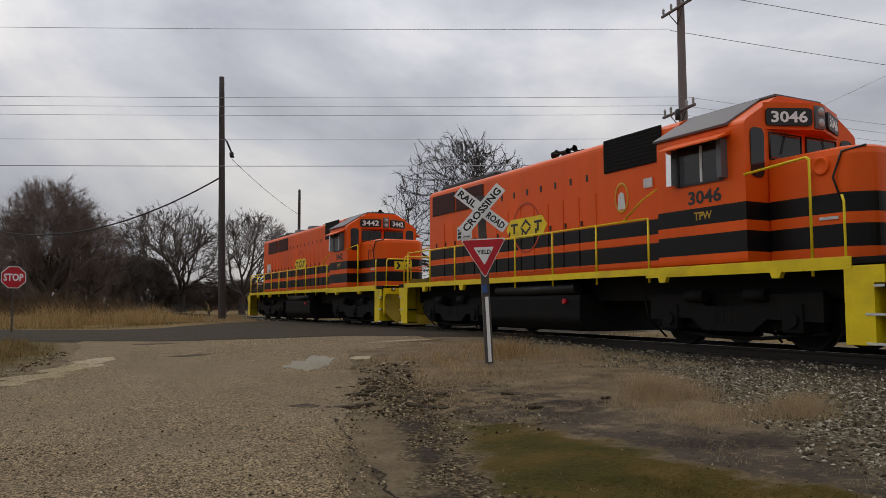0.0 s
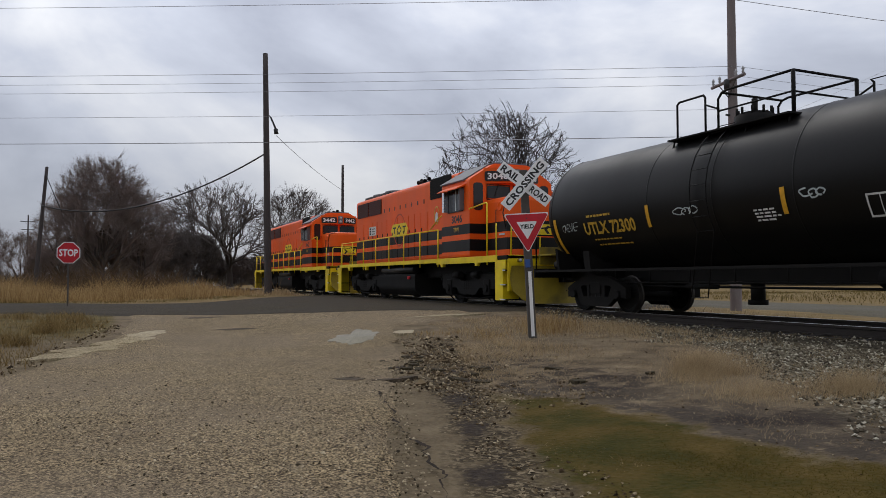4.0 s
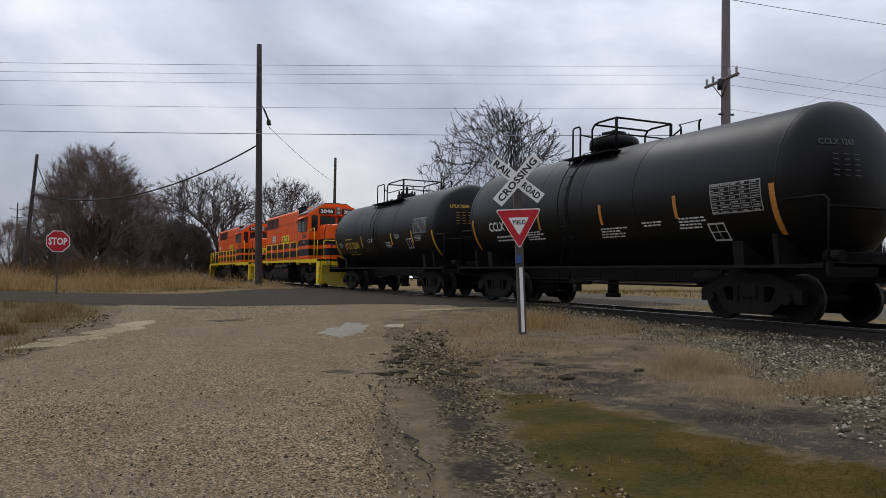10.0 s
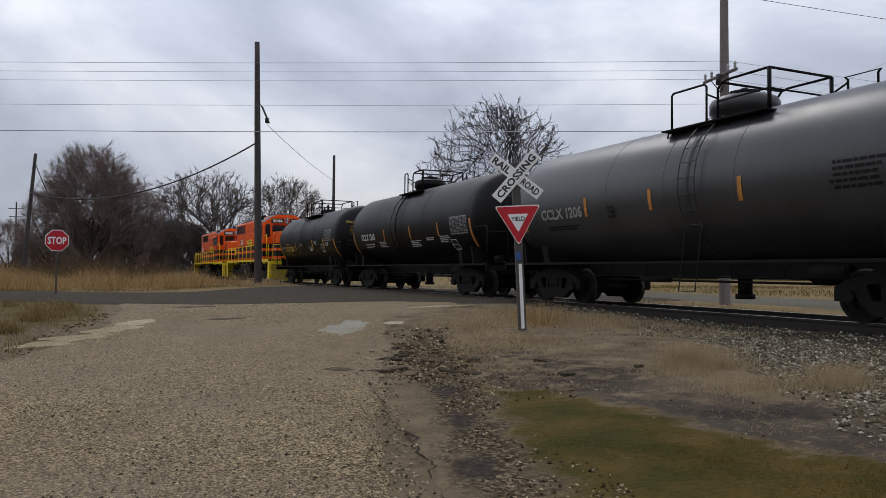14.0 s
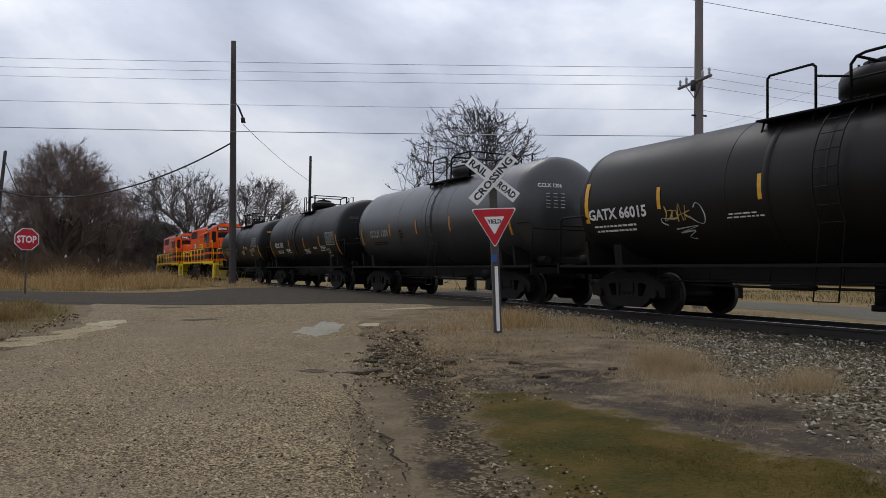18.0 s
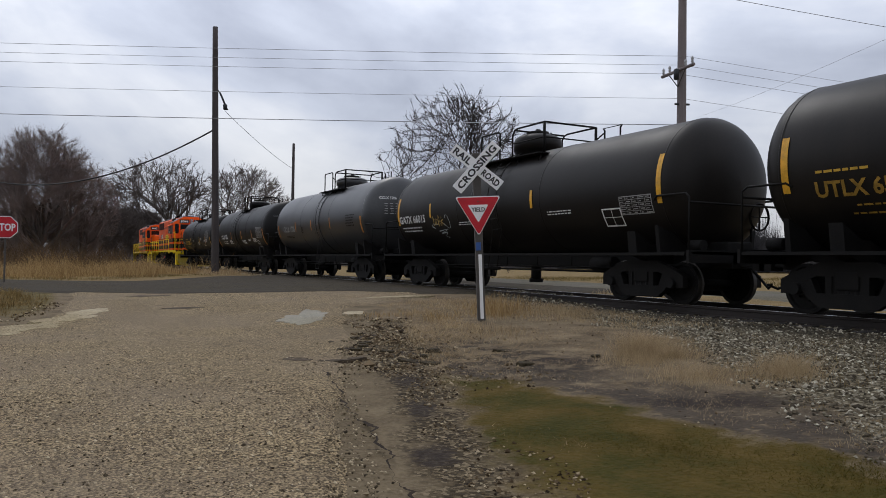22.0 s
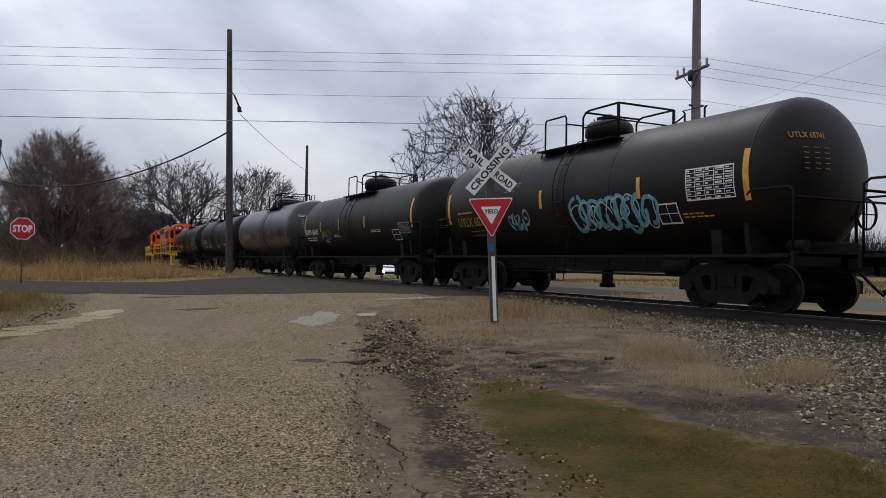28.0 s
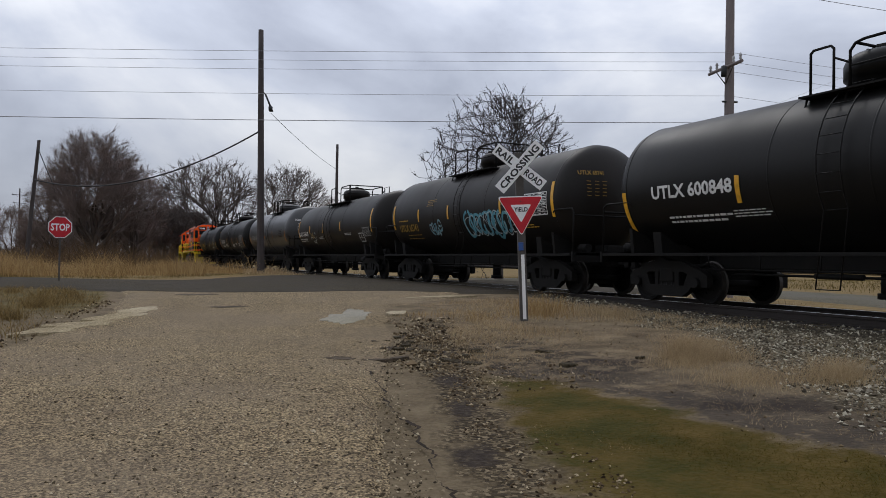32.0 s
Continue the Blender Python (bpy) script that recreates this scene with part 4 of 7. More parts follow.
    for i in range(limbs):
        a = 6.283 * (i + rng.uniform(-0.25, 0.25)) / limbs
        tilt = wide * (0.12, 1.0, 0.62, 1.25, 0.8)[i % 5] * rng.uniform(0.85, 1.1)
        d = np.array([math.cos(a) * math.sin(tilt), math.sin(a) * math.sin(tilt), math.cos(tilt)]) + right * shift / H
        o = stem[-1] + [0, 0, -trunk_h * 0.22 * (tilt > 0.75) * rng.uniform(0.3, 1.2)]
        grow(o, d / np.linalg.norm(d), 0, trunk_r * rng.uniform(0.42, 0.66))
    P, Q = np.array([s[0] for s in segs]), np.array([s[1] for s in segs])
    r0, r1, lv = np.array([s[2] for s in segs]), np.array([s[3] for s in segs]), np.array([s[4] for s in segs])
    big = lv < 2
    part("limb_crown", tubes("limb_crown", P[big], Q[big], r0[big], r1[big], 6, "bark"), None, thing)
    part("branch_crown", tubes("branch_crown", P[~big], Q[~big], np.maximum(r0[~big], thin), np.maximum(r1[~big], thin * 0.9), 3, twig_mat), None, thing)
    V = []
    for o, d in tips:
        q = d[None] + rng.normal(0, 0.5, (twigs, 3)) + [[0, 0, 0.12]]
        q /= np.linalg.norm(q, axis=1, keepdims=True)
        L = twig_len * rng.uniform(0.35, 1.15, (twigs, 1))
        start = o[None] - d[None] * rng.uniform(0.0, 0.5, (twigs, 1)) * twig_len
        e = start + q * L
        f = np.cross(q, rng.normal(0, 1, (twigs, 3)))
        f /= np.linalg.norm(f, axis=1, keepdims=True)
        g = np.cross(q, f)
        V.append(np.stack([start + f * thin, start - f * thin * 0.5 + g * thin * 0.87, start - f * thin * 0.5 - g * thin * 0.87, e], 1))
        if buds:
            m = e + q * buds * 0.6
            V.append(np.stack([e + f * buds, e - f * buds * 0.6 + g * buds, e - f * buds * 0.6 - g * buds, m + rng.normal(0, buds * 0.5, (twigs, 3))], 1))
    V = np.concatenate(V).reshape(-1, 3)
    F = (np.arange(len(V) // 4)[:, None, None] * 4 + np.array([(0, 1, 3), (1, 2, 3), (2, 0, 3)])[None]).reshape(-1, 3)
    me = bpy.data.meshes.new("twig_crown")
    me.from_pydata(V.tolist(), [], F.tolist())
    me.materials.append(M[twig_mat])
    part("twig_crown", me, None, thing)
    return thing


def at_az(az, d):
    p = direction(az) * d
    return p.x, p.y


bare_tree("bare_tree", *at_az(-29.1, 45), 11.0, 10.0, 3.2, 0.23, 17, "leafless spreading tree beyond the track", "dark_bark", limbs=9, levels=5, split=1.66, open_=0.80, twigs=3, twig_len=0.40, low=0.28, thin=0.016, shift=-0.1, droop=0.75, dense=0.22, buds=0.032, reach=0.10, lift=0.025, wide=1.12, wiggle=0.16)
bare_tree("bare_tree", *at_az(-0.1, 88), 13.9, 10.4, 2.4, 0.40, 21, "dense brown leafless tree beyond the road", limbs=11, levels=4, split=1.8, twigs=11, twig_len=1.2, low=0.35, thin=0.011, droop=0.5, dense=0.3, open_=0.65, lift=0.015, wiggle=0.13, reach=0.12)
bare_tree("bare_tree", *at_az(-2.6, 92), 11.4, 7.8, 1.6, 0.3, 23, "dense brown leafless tree beyond the road", limbs=10, levels=4, split=1.75, twigs=10, twig_len=1.1, low=0.35, thin=0.011, droop=0.5, dense=0.25, open_=0.65, lift=0.015, wiggle=0.13, reach=0.12)
bare_tree("bare_tree", *at_az(2.1, 95), 10.8, 7.0, 1.6, 0.3, 24, "dense brown leafless tree beyond the road", limbs=9, levels=4, split=1.7, twigs=10, twig_len=1.1, low=0.35, thin=0.011, droop=0.5, dense=0.25, open_=0.65, lift=0.015, wiggle=0.13, reach=0.12)
for k, (az, d, top, w) in enumerate([(3.4, 99, 4.6, 4.2), (2.0, 97, 5.6, 4.6), (0.4, 95, 6.4, 5.0), (-1.3, 97, 6.0, 5.0), (-2.8, 99, 5.2, 4.4)]):
    bare_tree("bare_shrub", *at_az(az, d), top, w, 0.5, 0.14, 70 + k, "brown tangled leafless shrub below the trees", "twig", limbs=11, levels=3, split=1.7, open_=0.6, twigs=10, twig_len=1.0, low=0.4, thin=0.016, droop=0.4, dense=0.3, category="shrub")
bare_tree("bare_tree", *at_az(-8.6, 142), 19.4, 24.0, 4.4, 0.55, 31, "leafless tree with a wide domed crown", "twig_dark", limbs=10, levels=4, split=1.6, open_=0.70, twigs=7, twig_len=1.1, low=0.22, thin=0.020, shift=-2.4, droop=0.4, dense=0.28, reach=0.10, lift=0.02, wide=1.1, wiggle=0.13)
bare_tree("bare_tree", *at_az(-12.8, 140), 18.0, 18.5, 4.4, 0.5, 41, "leafless rounded tree beyond the locomotives", "twig_dark", limbs=10, levels=4, split=1.6, open_=0.70, twigs=7, twig_len=1.1, low=0.22, thin=0.020, shift=0.9, droop=0.4, dense=0.28, reach=0.10, lift=0.02, wide=1.1, wiggle=0.13)
bare_tree("bare_tree", *at_az(-16.2, 165), 13.8, 13.0, 3.0, 0.4, 43, "low leafless tree far beyond the track", "twig", limbs=8, levels=4, split=1.5, twigs=6, twig_len=1.3, low=0.25, thin=0.022, dense=0.2)
for k, (az, d, top, w) in enumerate([(-3.7, 126, 7.2, 6.4), (-4.7, 128, 8.2, 6.4), (-5.6, 130, 8.4, 6.4), (-6.6, 134, 8.2, 6.4), (-7.4, 138, 6.4, 4.0)]):
    bare_tree("bare_shrub", *at_az(az, d), top, w, 0.5, 0.16, 50 + k, "dark tangled leafless shrub", "twig_dark", limbs=12, levels=3, split=1.9, open_=0.6, twigs=12, twig_len=1.1, low=0.4, thin=0.020, droop=0.4, dense=0.35, category="shrub")
for k, (az, d, top, w) in enumerate([(-8.2, 148, 4.6, 6.0), (-9.4, 146, 5.0, 6.5), (-10.5, 150, 4.4, 6.0), (-11.6, 148, 5.2, 6.5), (-12.8, 150, 5.6, 6.5), (-14.2, 152, 5.0, 6.5)]):
    bare_tree("bare_shrub", *at_az(az, d), top, w, 0.4, 0.14, 90 + k, "low reddish-brown leafless shrub below the trees", "twig", limbs=10, levels=3, split=1.7, open_=0.6, twigs=8, twig_len=1.0, low=0.4, thin=0.022, droop=0.4, dense=0.3, category="shrub")


def far_wood(name, az0, az1, d, h, seed, n, mat="far_twigs"):
    """A distant belt of leafless trees: crossed sprays of thin upright twigs on stems."""
    rng = np.random.default_rng(seed)
    v, f = [], []
    for _ in range(n):
        az = rng.uniform(az0, az1)
        o = direction(az) * (d * rng.uniform(0.9, 1.15))
        hh = h * rng.uniform(0.45, 1.0) * (0.7 + 0.5 * noise.noise((az * 0.35, seed, 0.0)))
        for _ in range(26):
            a, r = rng.uniform(0, 6.283), rng.uniform(0, hh * 0.35)
            bx, by = o.x + rng.normal(0, hh * 0.1), o.y + rng.normal(0, hh * 0.1)
            tx, ty, tz = bx + math.cos(a) * r, by + math.sin(a) * r, -0.4 + hh * rng.uniform(0.45, 1.0) * math.sqrt(max(0.1, 1 - (r / (hh * 0.45)) ** 2))
            w = rng.uniform(0.05, 0.16) * d / 200
            k = len(v)
            v += [(bx - w, by, -0.6), (bx + w, by, -0.6), (tx, ty, tz), (bx, by - w, -0.6), (bx, by + w, -0.6)]
            f += [(k, k + 1, k + 2), (k + 3, k + 4, k + 2)]
    ob = bulk(name, v, f, mat)
    return tagged(ob, "distant hazy belt of leafless trees", "trees", kind="stuff")


M["far_twigs"] = material("hazy_far_twigs", (0.15, 0.14, 0.145), 0.95, var=0.3, scale=0.05, fine=0.5, bump=0)
M["wood_belt"] = material("dark_far_wood", (0.060, 0.057, 0.060), 0.95, var=0.3, scale=0.05, fine=0.5, bump=0)
far_wood("far_trees", 2.2, 14, 190, 7, 3, 150)
for k, (az, d, top, w) in enumerate([(4.6, 118, 7.4, 6.0), (6.4, 124, 8.0, 7.0), (8.3, 120, 7.0, 6.5), (10.6, 130, 8.6, 8.0)]):
    bare_tree("bare_tree", *at_az(az, d), top, w, 1.0, 0.2, 80 + k, "hazy brown leafless tree beyond the road", "twig", limbs=8, levels=3, split=1.6, open_=0.55, twigs=3, twig_len=1.1, low=0.35, thin=0.02, droop=0.45, dense=0.2)
far_wood("far_trees", -22, 4, 230, 8, 4, 260)
far_wood("far_trees", -37, -20, 230, 11, 5, 420)
far_wood("far_trees", -62, -35, 230, 21, 7, 900, "wood_belt")
far_wood("far_trees", -82, -60, 230, 18, 6, 300)

# small pale shed beyond the track
shed = new("shed", None)
shed.location = (*at_az(-8.4, 150), -0.45)
tagged(shed, "small pale shed with a low roof among shrubs", "shed")
part("wall", Shape().box(-2.2, 1.8, -2.0, 2.0, 0, 3.6), "shed", shed)
part("roof", Shape().prism([(-2.2, 3.5), (0, 4.6), (2.2, 3.5), (2.2, 3.62), (0, 4.75), (-2.2, 3.62)], "x", -2.5, 2.1), "roof", shed)


# ---- grass and stones ----
def grass_material(name, a, b, c):
    k = Nodes(name)
    g = k.n.new("ShaderNodeNewGeometry")
    col = k.ramp(k.math("ADD", k.math("MULTIPLY", g.outputs["Random Per Island"], 0.62), k.math("MULTIPLY", k.noise(0.7, 4), 0.42)), (0.05, a), (0.5, b), (0.95, c))
    m = k.end(col, 0.9)
    tr, mx = k.n.new("ShaderNodeBsdfTranslucent"), k.n.new("ShaderNodeMixShader")
    k.l.new(col, tr.inputs["Color"])
    mx.inputs[0].default_value = 0.45
    k.l.new(k.b.outputs[0], mx.inputs[1])
    k.l.new(tr.outputs[0], mx.inputs[2])
    k.l.new(mx.outputs[0], k.n["Material Output"].inputs["Surface"])
    return m


M["straw"] = grass_material("dead_grass_blades", (0.21, 0.155, 0.105), (0.45, 0.355, 0.25), (0.64, 0.54, 0.40))
M["reed"] = grass_material("tall_yellow_grass", (0.14, 0.085, 0.042), (0.37, 0.26, 0.14), (0.60, 0.47, 0.29))
M["verge"] = grass_material("olive_dead_grass", (0.075, 0.055, 0.024), (0.21, 0.152, 0.072), (0.42, 0.32, 0.18))
M["olive"] = grass_material("short_olive_grass", (0.06, 0.052, 0.02), (0.155, 0.125, 0.052), (0.27, 0.21, 0.10))
M["brush"] = grass_material("dry_brown_brush", (0.05, 0.034, 0.024), (0.105, 0.073, 0.052), (0.19, 0.135, 0.092))
M["green"] = grass_material("short_green_grass", (0.048, 0.050, 0.009), (0.098, 0.084, 0.017), (0.19, 0.135, 0.04))


def blades(name, xy, h, w, lean, mat, label, seed, patchy=True):
    """One triangle-tipped blade for each place; heights h and widths w are arrays or numbers."""
    rng = np.random.default_rng(seed)
    n = len(xy)
    h = np.broadcast_to(h, n) * rng.uniform(0.45, 1.15, n)
    if patchy:
        h = h * np.array([np.clip(0.75 + 1.1 * noise.noise((a * 0.35, b * 0.35, 7.7)) + 0.5 * noise.noise((a * 1.3, b * 1.3, 2.2)), 0.12, 1.6) for a, b in xy.tolist()])
    w = np.broadcast_to(w, n) * rng.uniform(0.7, 1.3, n)
    a = rng.uniform(0, 2 * np.pi, n)
    ca, sa = np.cos(a), np.sin(a)
    b = rng.uniform(0, 2 * np.pi, n)
    l = h * lean * rng.uniform(0.2, 1.3, n)
    z = height(xy[:, 0], xy[:, 1]) - 0.02
    p0 = np.stack([xy[:, 0] - ca * w, xy[:, 1] - sa * w, z], -1)
    p1 = np.stack([xy[:, 0] + ca * w, xy[:, 1] + sa * w, z], -1)
    m = np.stack([xy[:, 0] + np.cos(b) * l * 0.35, xy[:, 1] + np.sin(b) * l * 0.35, z + h * 0.6], -1)
    off = np.stack([ca * w, sa * w, 0 * w], -1) * 0.7
    p4 = np.stack([xy[:, 0] + np.cos(b) * l, xy[:, 1] + np.sin(b) * l, z + h], -1)
    v = np.stack([p0, p1, m + off, m - off, p4], 1).reshape(-1, 3)
    i = np.arange(n)[:, None] * 5
    f4 = (i + np.array([0, 1, 2, 3])).tolist()
    f3 = (i + np.array([3, 2, 4])).tolist()
    return tagged(bulk(name, v.tolist(), f4 + f3, mat), label, "grass", kind="stuff")


def scatter(n, x0, x1, y0, y1, seed, clump=0.0, keep=None):
    rng = np.random.default_rng(seed)
    xy = np.stack([rng.uniform(x0, x1, n), rng.uniform(y0, y1, n)], -1)
    if clump:
        c = xy[rng.integers(0, max(2, n // 40), n)]
        xy = np.where(rng.random((n, 1)) < 0.7, c + rng.normal(0, clump, (n, 2)), xy)
    if keep is not None:
        xy = xy[keep(xy[:, 0], xy[:, 1])]
    return xy


road_right = lambda y: np.interp(y, [0, 5.2, 8, 11, 14.6, 16.6], [0.4, 2.05, 3.05, 4.3, 5.6, 8.6])
green_near = lambda y: np.interp(y, [2.0, 3.3, 4.05, 4.5, 5.9, 7.1], [2.1, 2.26, 2.44, 2.62, 3.28, 3.6])
green_far = lambda y: np.interp(y, [2.0, 3.3, 4.1, 5.1, 6.1, 7.1], [4.3, 4.3, 4.15, 4.25, 4.1, 3.6])
stone_edge = lambda y: np.interp(y, [1.5, 2.8, 4.3, 5.7, 8.9, 12.4, 16], [4.1, 4.55, 5.5, 6.4, 8.2, 9.3, 10.1])
blades("dead_grass", scatter(110000, 3.6, 11, 2.2, 15.8, 1, 0.22, lambda x, y: (x > np.where(y < 7.1, green_far(y) + 0.15, road_right(y) + 0.9)) & (x < np.minimum(stone_edge(y) + 0.25, 10.2)) & ((y > 6.2) | (x > green_far(y) + 0.4) | (np.sin(x * 9 + 3 * np.sin(y * 4)) > -0.2))), 0.060, 0.0019, 1.2, "straw", "short matted dead grass beside the road", 2)
blades("dead_grass", scatter(5000, 5.0, 10.6, 2.4, 12, 21, 0.16, lambda x, y: x > stone_edge(y)), 0.10, 0.0022, 1.1, "verge", "thin olive grass among the stones", 22)
blades("dead_grass", scatter(11000, 5.4, 10.2, 9.2, 15.2, 3, 0.2, lambda x, y: (x > road_right(y) + 0.4) & (x > 5.6 + 0.12 * (y - 9))), 0.16, 0.0036, 0.9, "straw", "taller dead grass round the sign post", 4)
for k, (x, y, sx, h, n) in enumerate(((7.5, 12.1, 0.30, 0.42, 300), (8.2, 13.0, 0.36, 0.38, 280), (6.35, 11.9, 0.2, 0.28, 120), (5.7, 13.0, 0.3, 0.22, 160))):
    blades("grass_tuft", np.array([x, y]) + np.random.default_rng(90 + k).normal(0, sx, (n, 2)), h, 0.0045, 0.6, "reed", "tuft of tall ochre dead grass near the sign post", 95 + k)
for k, (x, y, sx, h, n) in enumerate(((6.15, 6.75, 0.10, 0.42, 420), (6.4, 6.5, 0.16, 0.30, 420), (5.85, 6.35, 0.18, 0.22, 400), (6.55, 5.05, 0.13, 0.30, 420), (6.25, 4.85, 0.16, 0.24, 400), (5.6, 5.3, 0.2, 0.20, 460), (7.3, 7.6, 0.2, 0.18, 260))):
    blades("grass_tuft", np.array([x, y]) + np.random.default_rng(70 + k).normal(0, sx * 1.15, (n * 2, 2)), h * 0.85, 0.0013, 1.15, "straw", "soft tuft of fine dead grass", 80 + k, patchy=False)
blades("green_grass", scatter(60000, 1.9, 4.6, 1.8, 7.2, 9, 0.10, lambda x, y: (x > green_near(y)) & (x < green_far(y) + 0.05)), 0.045, 0.0017, 1.5, "green", "short green grass beside the road", 10)
left_edge = lambda y: np.interp(y, [6, 10.2, 12.2, 15.7, 17.5, 20, 26], [-2.2, -1.25, -0.75, 0.0, 0.3, 0.4, -1.6])
blades("verge_grass", scatter(30000, -14, 1.0, 7.0, 25.0, 11, 0.3, lambda x, y: x < left_edge(y) - 0.15), 0.13, 0.0045, 1.2, "verge", "olive-brown dead grass beside the chip-seal road", 12)
for k in range(14):
    y = 10.5 + k * 0.95 + 0.4 * math.sin(k * 2.3)
    x = float(left_edge(y)) - 0.35 - 1.1 * abs(math.sin(k * 1.7))
    blades("grass_tuft", np.array([x, y]) + np.random.default_rng(110 + k).normal(0, 0.22 + 0.1 * math.sin(k), (160, 2)), 0.24, 0.005, 0.9, "verge", "brown tuft of dead grass at the verge", 130 + k, patchy=False)
beyond = lambda x: np.interp(x, [-40, -3, 0, 7.5], [48, 37.2, 35, 38])
clumped = lambda x, y: np.sin(x * 0.83 + 1.3 * np.sin(y * 0.31)) * np.sin(y * 0.57 + 1.9 * np.sin(x * 0.27)) > np.modf(np.abs(np.sin(x * 61.3 + y * 37.9)) * 983)[0] * 1.3 - 0.75
blades("verge_grass", scatter(16000, -34, 7.5, 33.5, 42, 25, 0.5, lambda x, y: (y > beyond(x) - 0.4) & (y < beyond(x) + 3.0) & ~((x > 6.2) & (y < 37))), 0.16, 0.010, 1.0, "olive", "short olive grass beyond the asphalt road", 26)
blades("tall_grass", scatter(110000, -34, 7.5, 34, 56, 13, 0.7, lambda x, y: (y > beyond(x) + 1.2 + 0.9 * np.sin(x * 0.7)) & ~((x > 5.0) & (y < 41)) & clumped(x, y)), np.float64(0.98), 0.0085, 0.7, "reed", "tall yellow-brown dead grass beyond the asphalt road", 14)
blades("dry_brush", scatter(17000, -34, 6.0, 57, 82, 27, 1.1), 2.1, 0.016, 0.7, "brush", "dark brown dry brush below the trees", 28)
blades("field_grass", scatter(24000, 27.6, 75, -5, 75, 15, 0.8), 0.28, 0.014, 0.8, "olive", "short olive-brown grass in the field beyond the track", 16)
blades("dead_grass", scatter(9000, 7.4, 10.0, 38.5, 75, 17, 0.4), 0.3, 0.012, 0.7, "straw", "dead grass along the track", 18)
blades("dead_grass", scatter(5000, 13.9, 15.2, -6, 60, 19, 0.3, lambda x, y: ~((y > 17) & (y < 40))), 0.25, 0.01, 0.7, "straw", "dead grass along the track", 20)


def stones(name, xy, size, mat, label, seed, lift=0.0):
    rng = np.random.default_rng(seed)
    n = len(xy)
    base = np.array([(1, 0, 0), (-1, 0, 0), (0, 1, 0), (0, -1, 0), (0, 0, 1), (0, 0, -1)], float)
    s = size * rng.lognormal(0, 0.35, n)
    v = base[None] * s[:, None, None] * rng.uniform(0.6, 1.25, (n, 6, 3)) + rng.normal(0, 0.22, (n, 6, 3)) * s[:, None, None]
    a = rng.uniform(0, 6.283, n)
    x, y = v[..., 0] * np.cos(a)[:, None] - v[..., 1] * np.sin(a)[:, None], v[..., 0] * np.sin(a)[:, None] + v[..., 1] * np.cos(a)[:, None]
    v = np.stack([x + xy[:, :1], y + xy[:, 1:], v[..., 2] * 0.7 + (height(xy[:, 0], xy[:, 1]) + lift + s * 0.25)[:, None]], -1).reshape(-1, 3)
    tri = np.array([(0, 2, 4), (2, 1, 4), (1, 3, 4), (3, 0, 4), (2, 0, 5), (1, 2, 5), (3, 1, 5), (0, 3, 5)])
    f = (np.arange(n)[:, None, None] * 6 + tri[None]).reshape(-1, 3)
    return tagged(bulk(name, v.tolist(), f.tolist(), mat), label, "stones", kind="stuff")


def stone_material():
    k = Nodes("loose_stones")
    g = k.n.new("ShaderNodeNewGeometry")
    col = k.ramp(k.math("ADD", g.outputs["Random Per Island"], k.math("MULTIPLY", k.math("SUBTRACT", k.noise(9, 3), 0.5), 0.3)),
                 (0.05, (0.05, 0.043, 0.036)), (0.5, (0.13, 0.115, 0.095)), (0.80, (0.34, 0.325, 0.30)), (0.97, (0.62, 0.61, 0.58)))
    return k.end(col, 0.9)


M["loose"] = stone_material()


def chip_material():
    k = Nodes("road_chips_pale_and_dark")
    g = k.n.new("ShaderNodeNewGeometry")
    col = k.ramp(g.outputs["Random Per Island"], (0.0, (0.035, 0.028, 0.021)), (0.3, (0.09, 0.073, 0.052)), (0.55, (0.26, 0.215, 0.16)), (1.0, (0.62, 0.55, 0.45)))
    return k.end(col, 0.9)


M["chip"] = chip_material()
stones("crushed_stone", scatter(38000, 4.3, 10.9, 1.5, 16, 31, 0, lambda x, y: x > stone_edge(y) + 0.45 * np.sin(y * 3) * np.sin(x * 4)), 0.0132, "loose", "crushed stone beside the track", 32)
stones("crushed_stone", scatter(1600, 4.6, 10.9, 1.5, 16, 30, 0, lambda x, y: x > stone_edge(y) + 0.2), 0.021, "loose", "larger pale stones beside the track", 29)
stones("crushed_stone", scatter(5000, 10.6, 13.4, -4, 19, 33), 0.026, "loose", "crushed stone between the rails", 34)
stones("crushed_stone", scatter(3500, 9.6, 14.4, 39, 80, 35), 0.03, "loose", "crushed stone along the track", 36)
stones("road_chips", scatter(64000, -2.6, 4.2, 1.4, 13.0, 47, 0, lambda x, y: (x < road_right(y) + 0.04) & (x > -3.4 + 0.2 * y) & (np.modf(np.abs(np.sin(x * 91.7 + y * 57.3)) * 997)[0] > ss((y - 3.0) / 9.5) * 0.97) & (np.sin(x * 2.1 + np.sin(y * 0.9)) > -0.9)), 0.0062, "chip", "loose pale and dark chips on the road", 48, 0.033)
stones("road_chips", scatter(5000, 0.9, 5.0, 1.6, 11, 37, 0, lambda x, y: np.abs(x - road_right(y) - 0.02) < 0.12), 0.010, "chip", "loose stones along the road's edge", 38, 0.012)


def clod_material():
    k = Nodes("soil_clods_and_leaves")
    g = k.n.new("ShaderNodeNewGeometry")
    col = k.ramp(g.outputs["Random Per Island"], (0.05, (0.026, 0.018, 0.012)), (0.32, (0.11, 0.079, 0.052)), (0.70, (0.22, 0.172, 0.12)), (0.97, (0.52, 0.45, 0.36)))
    return k.end(col, 0.95)


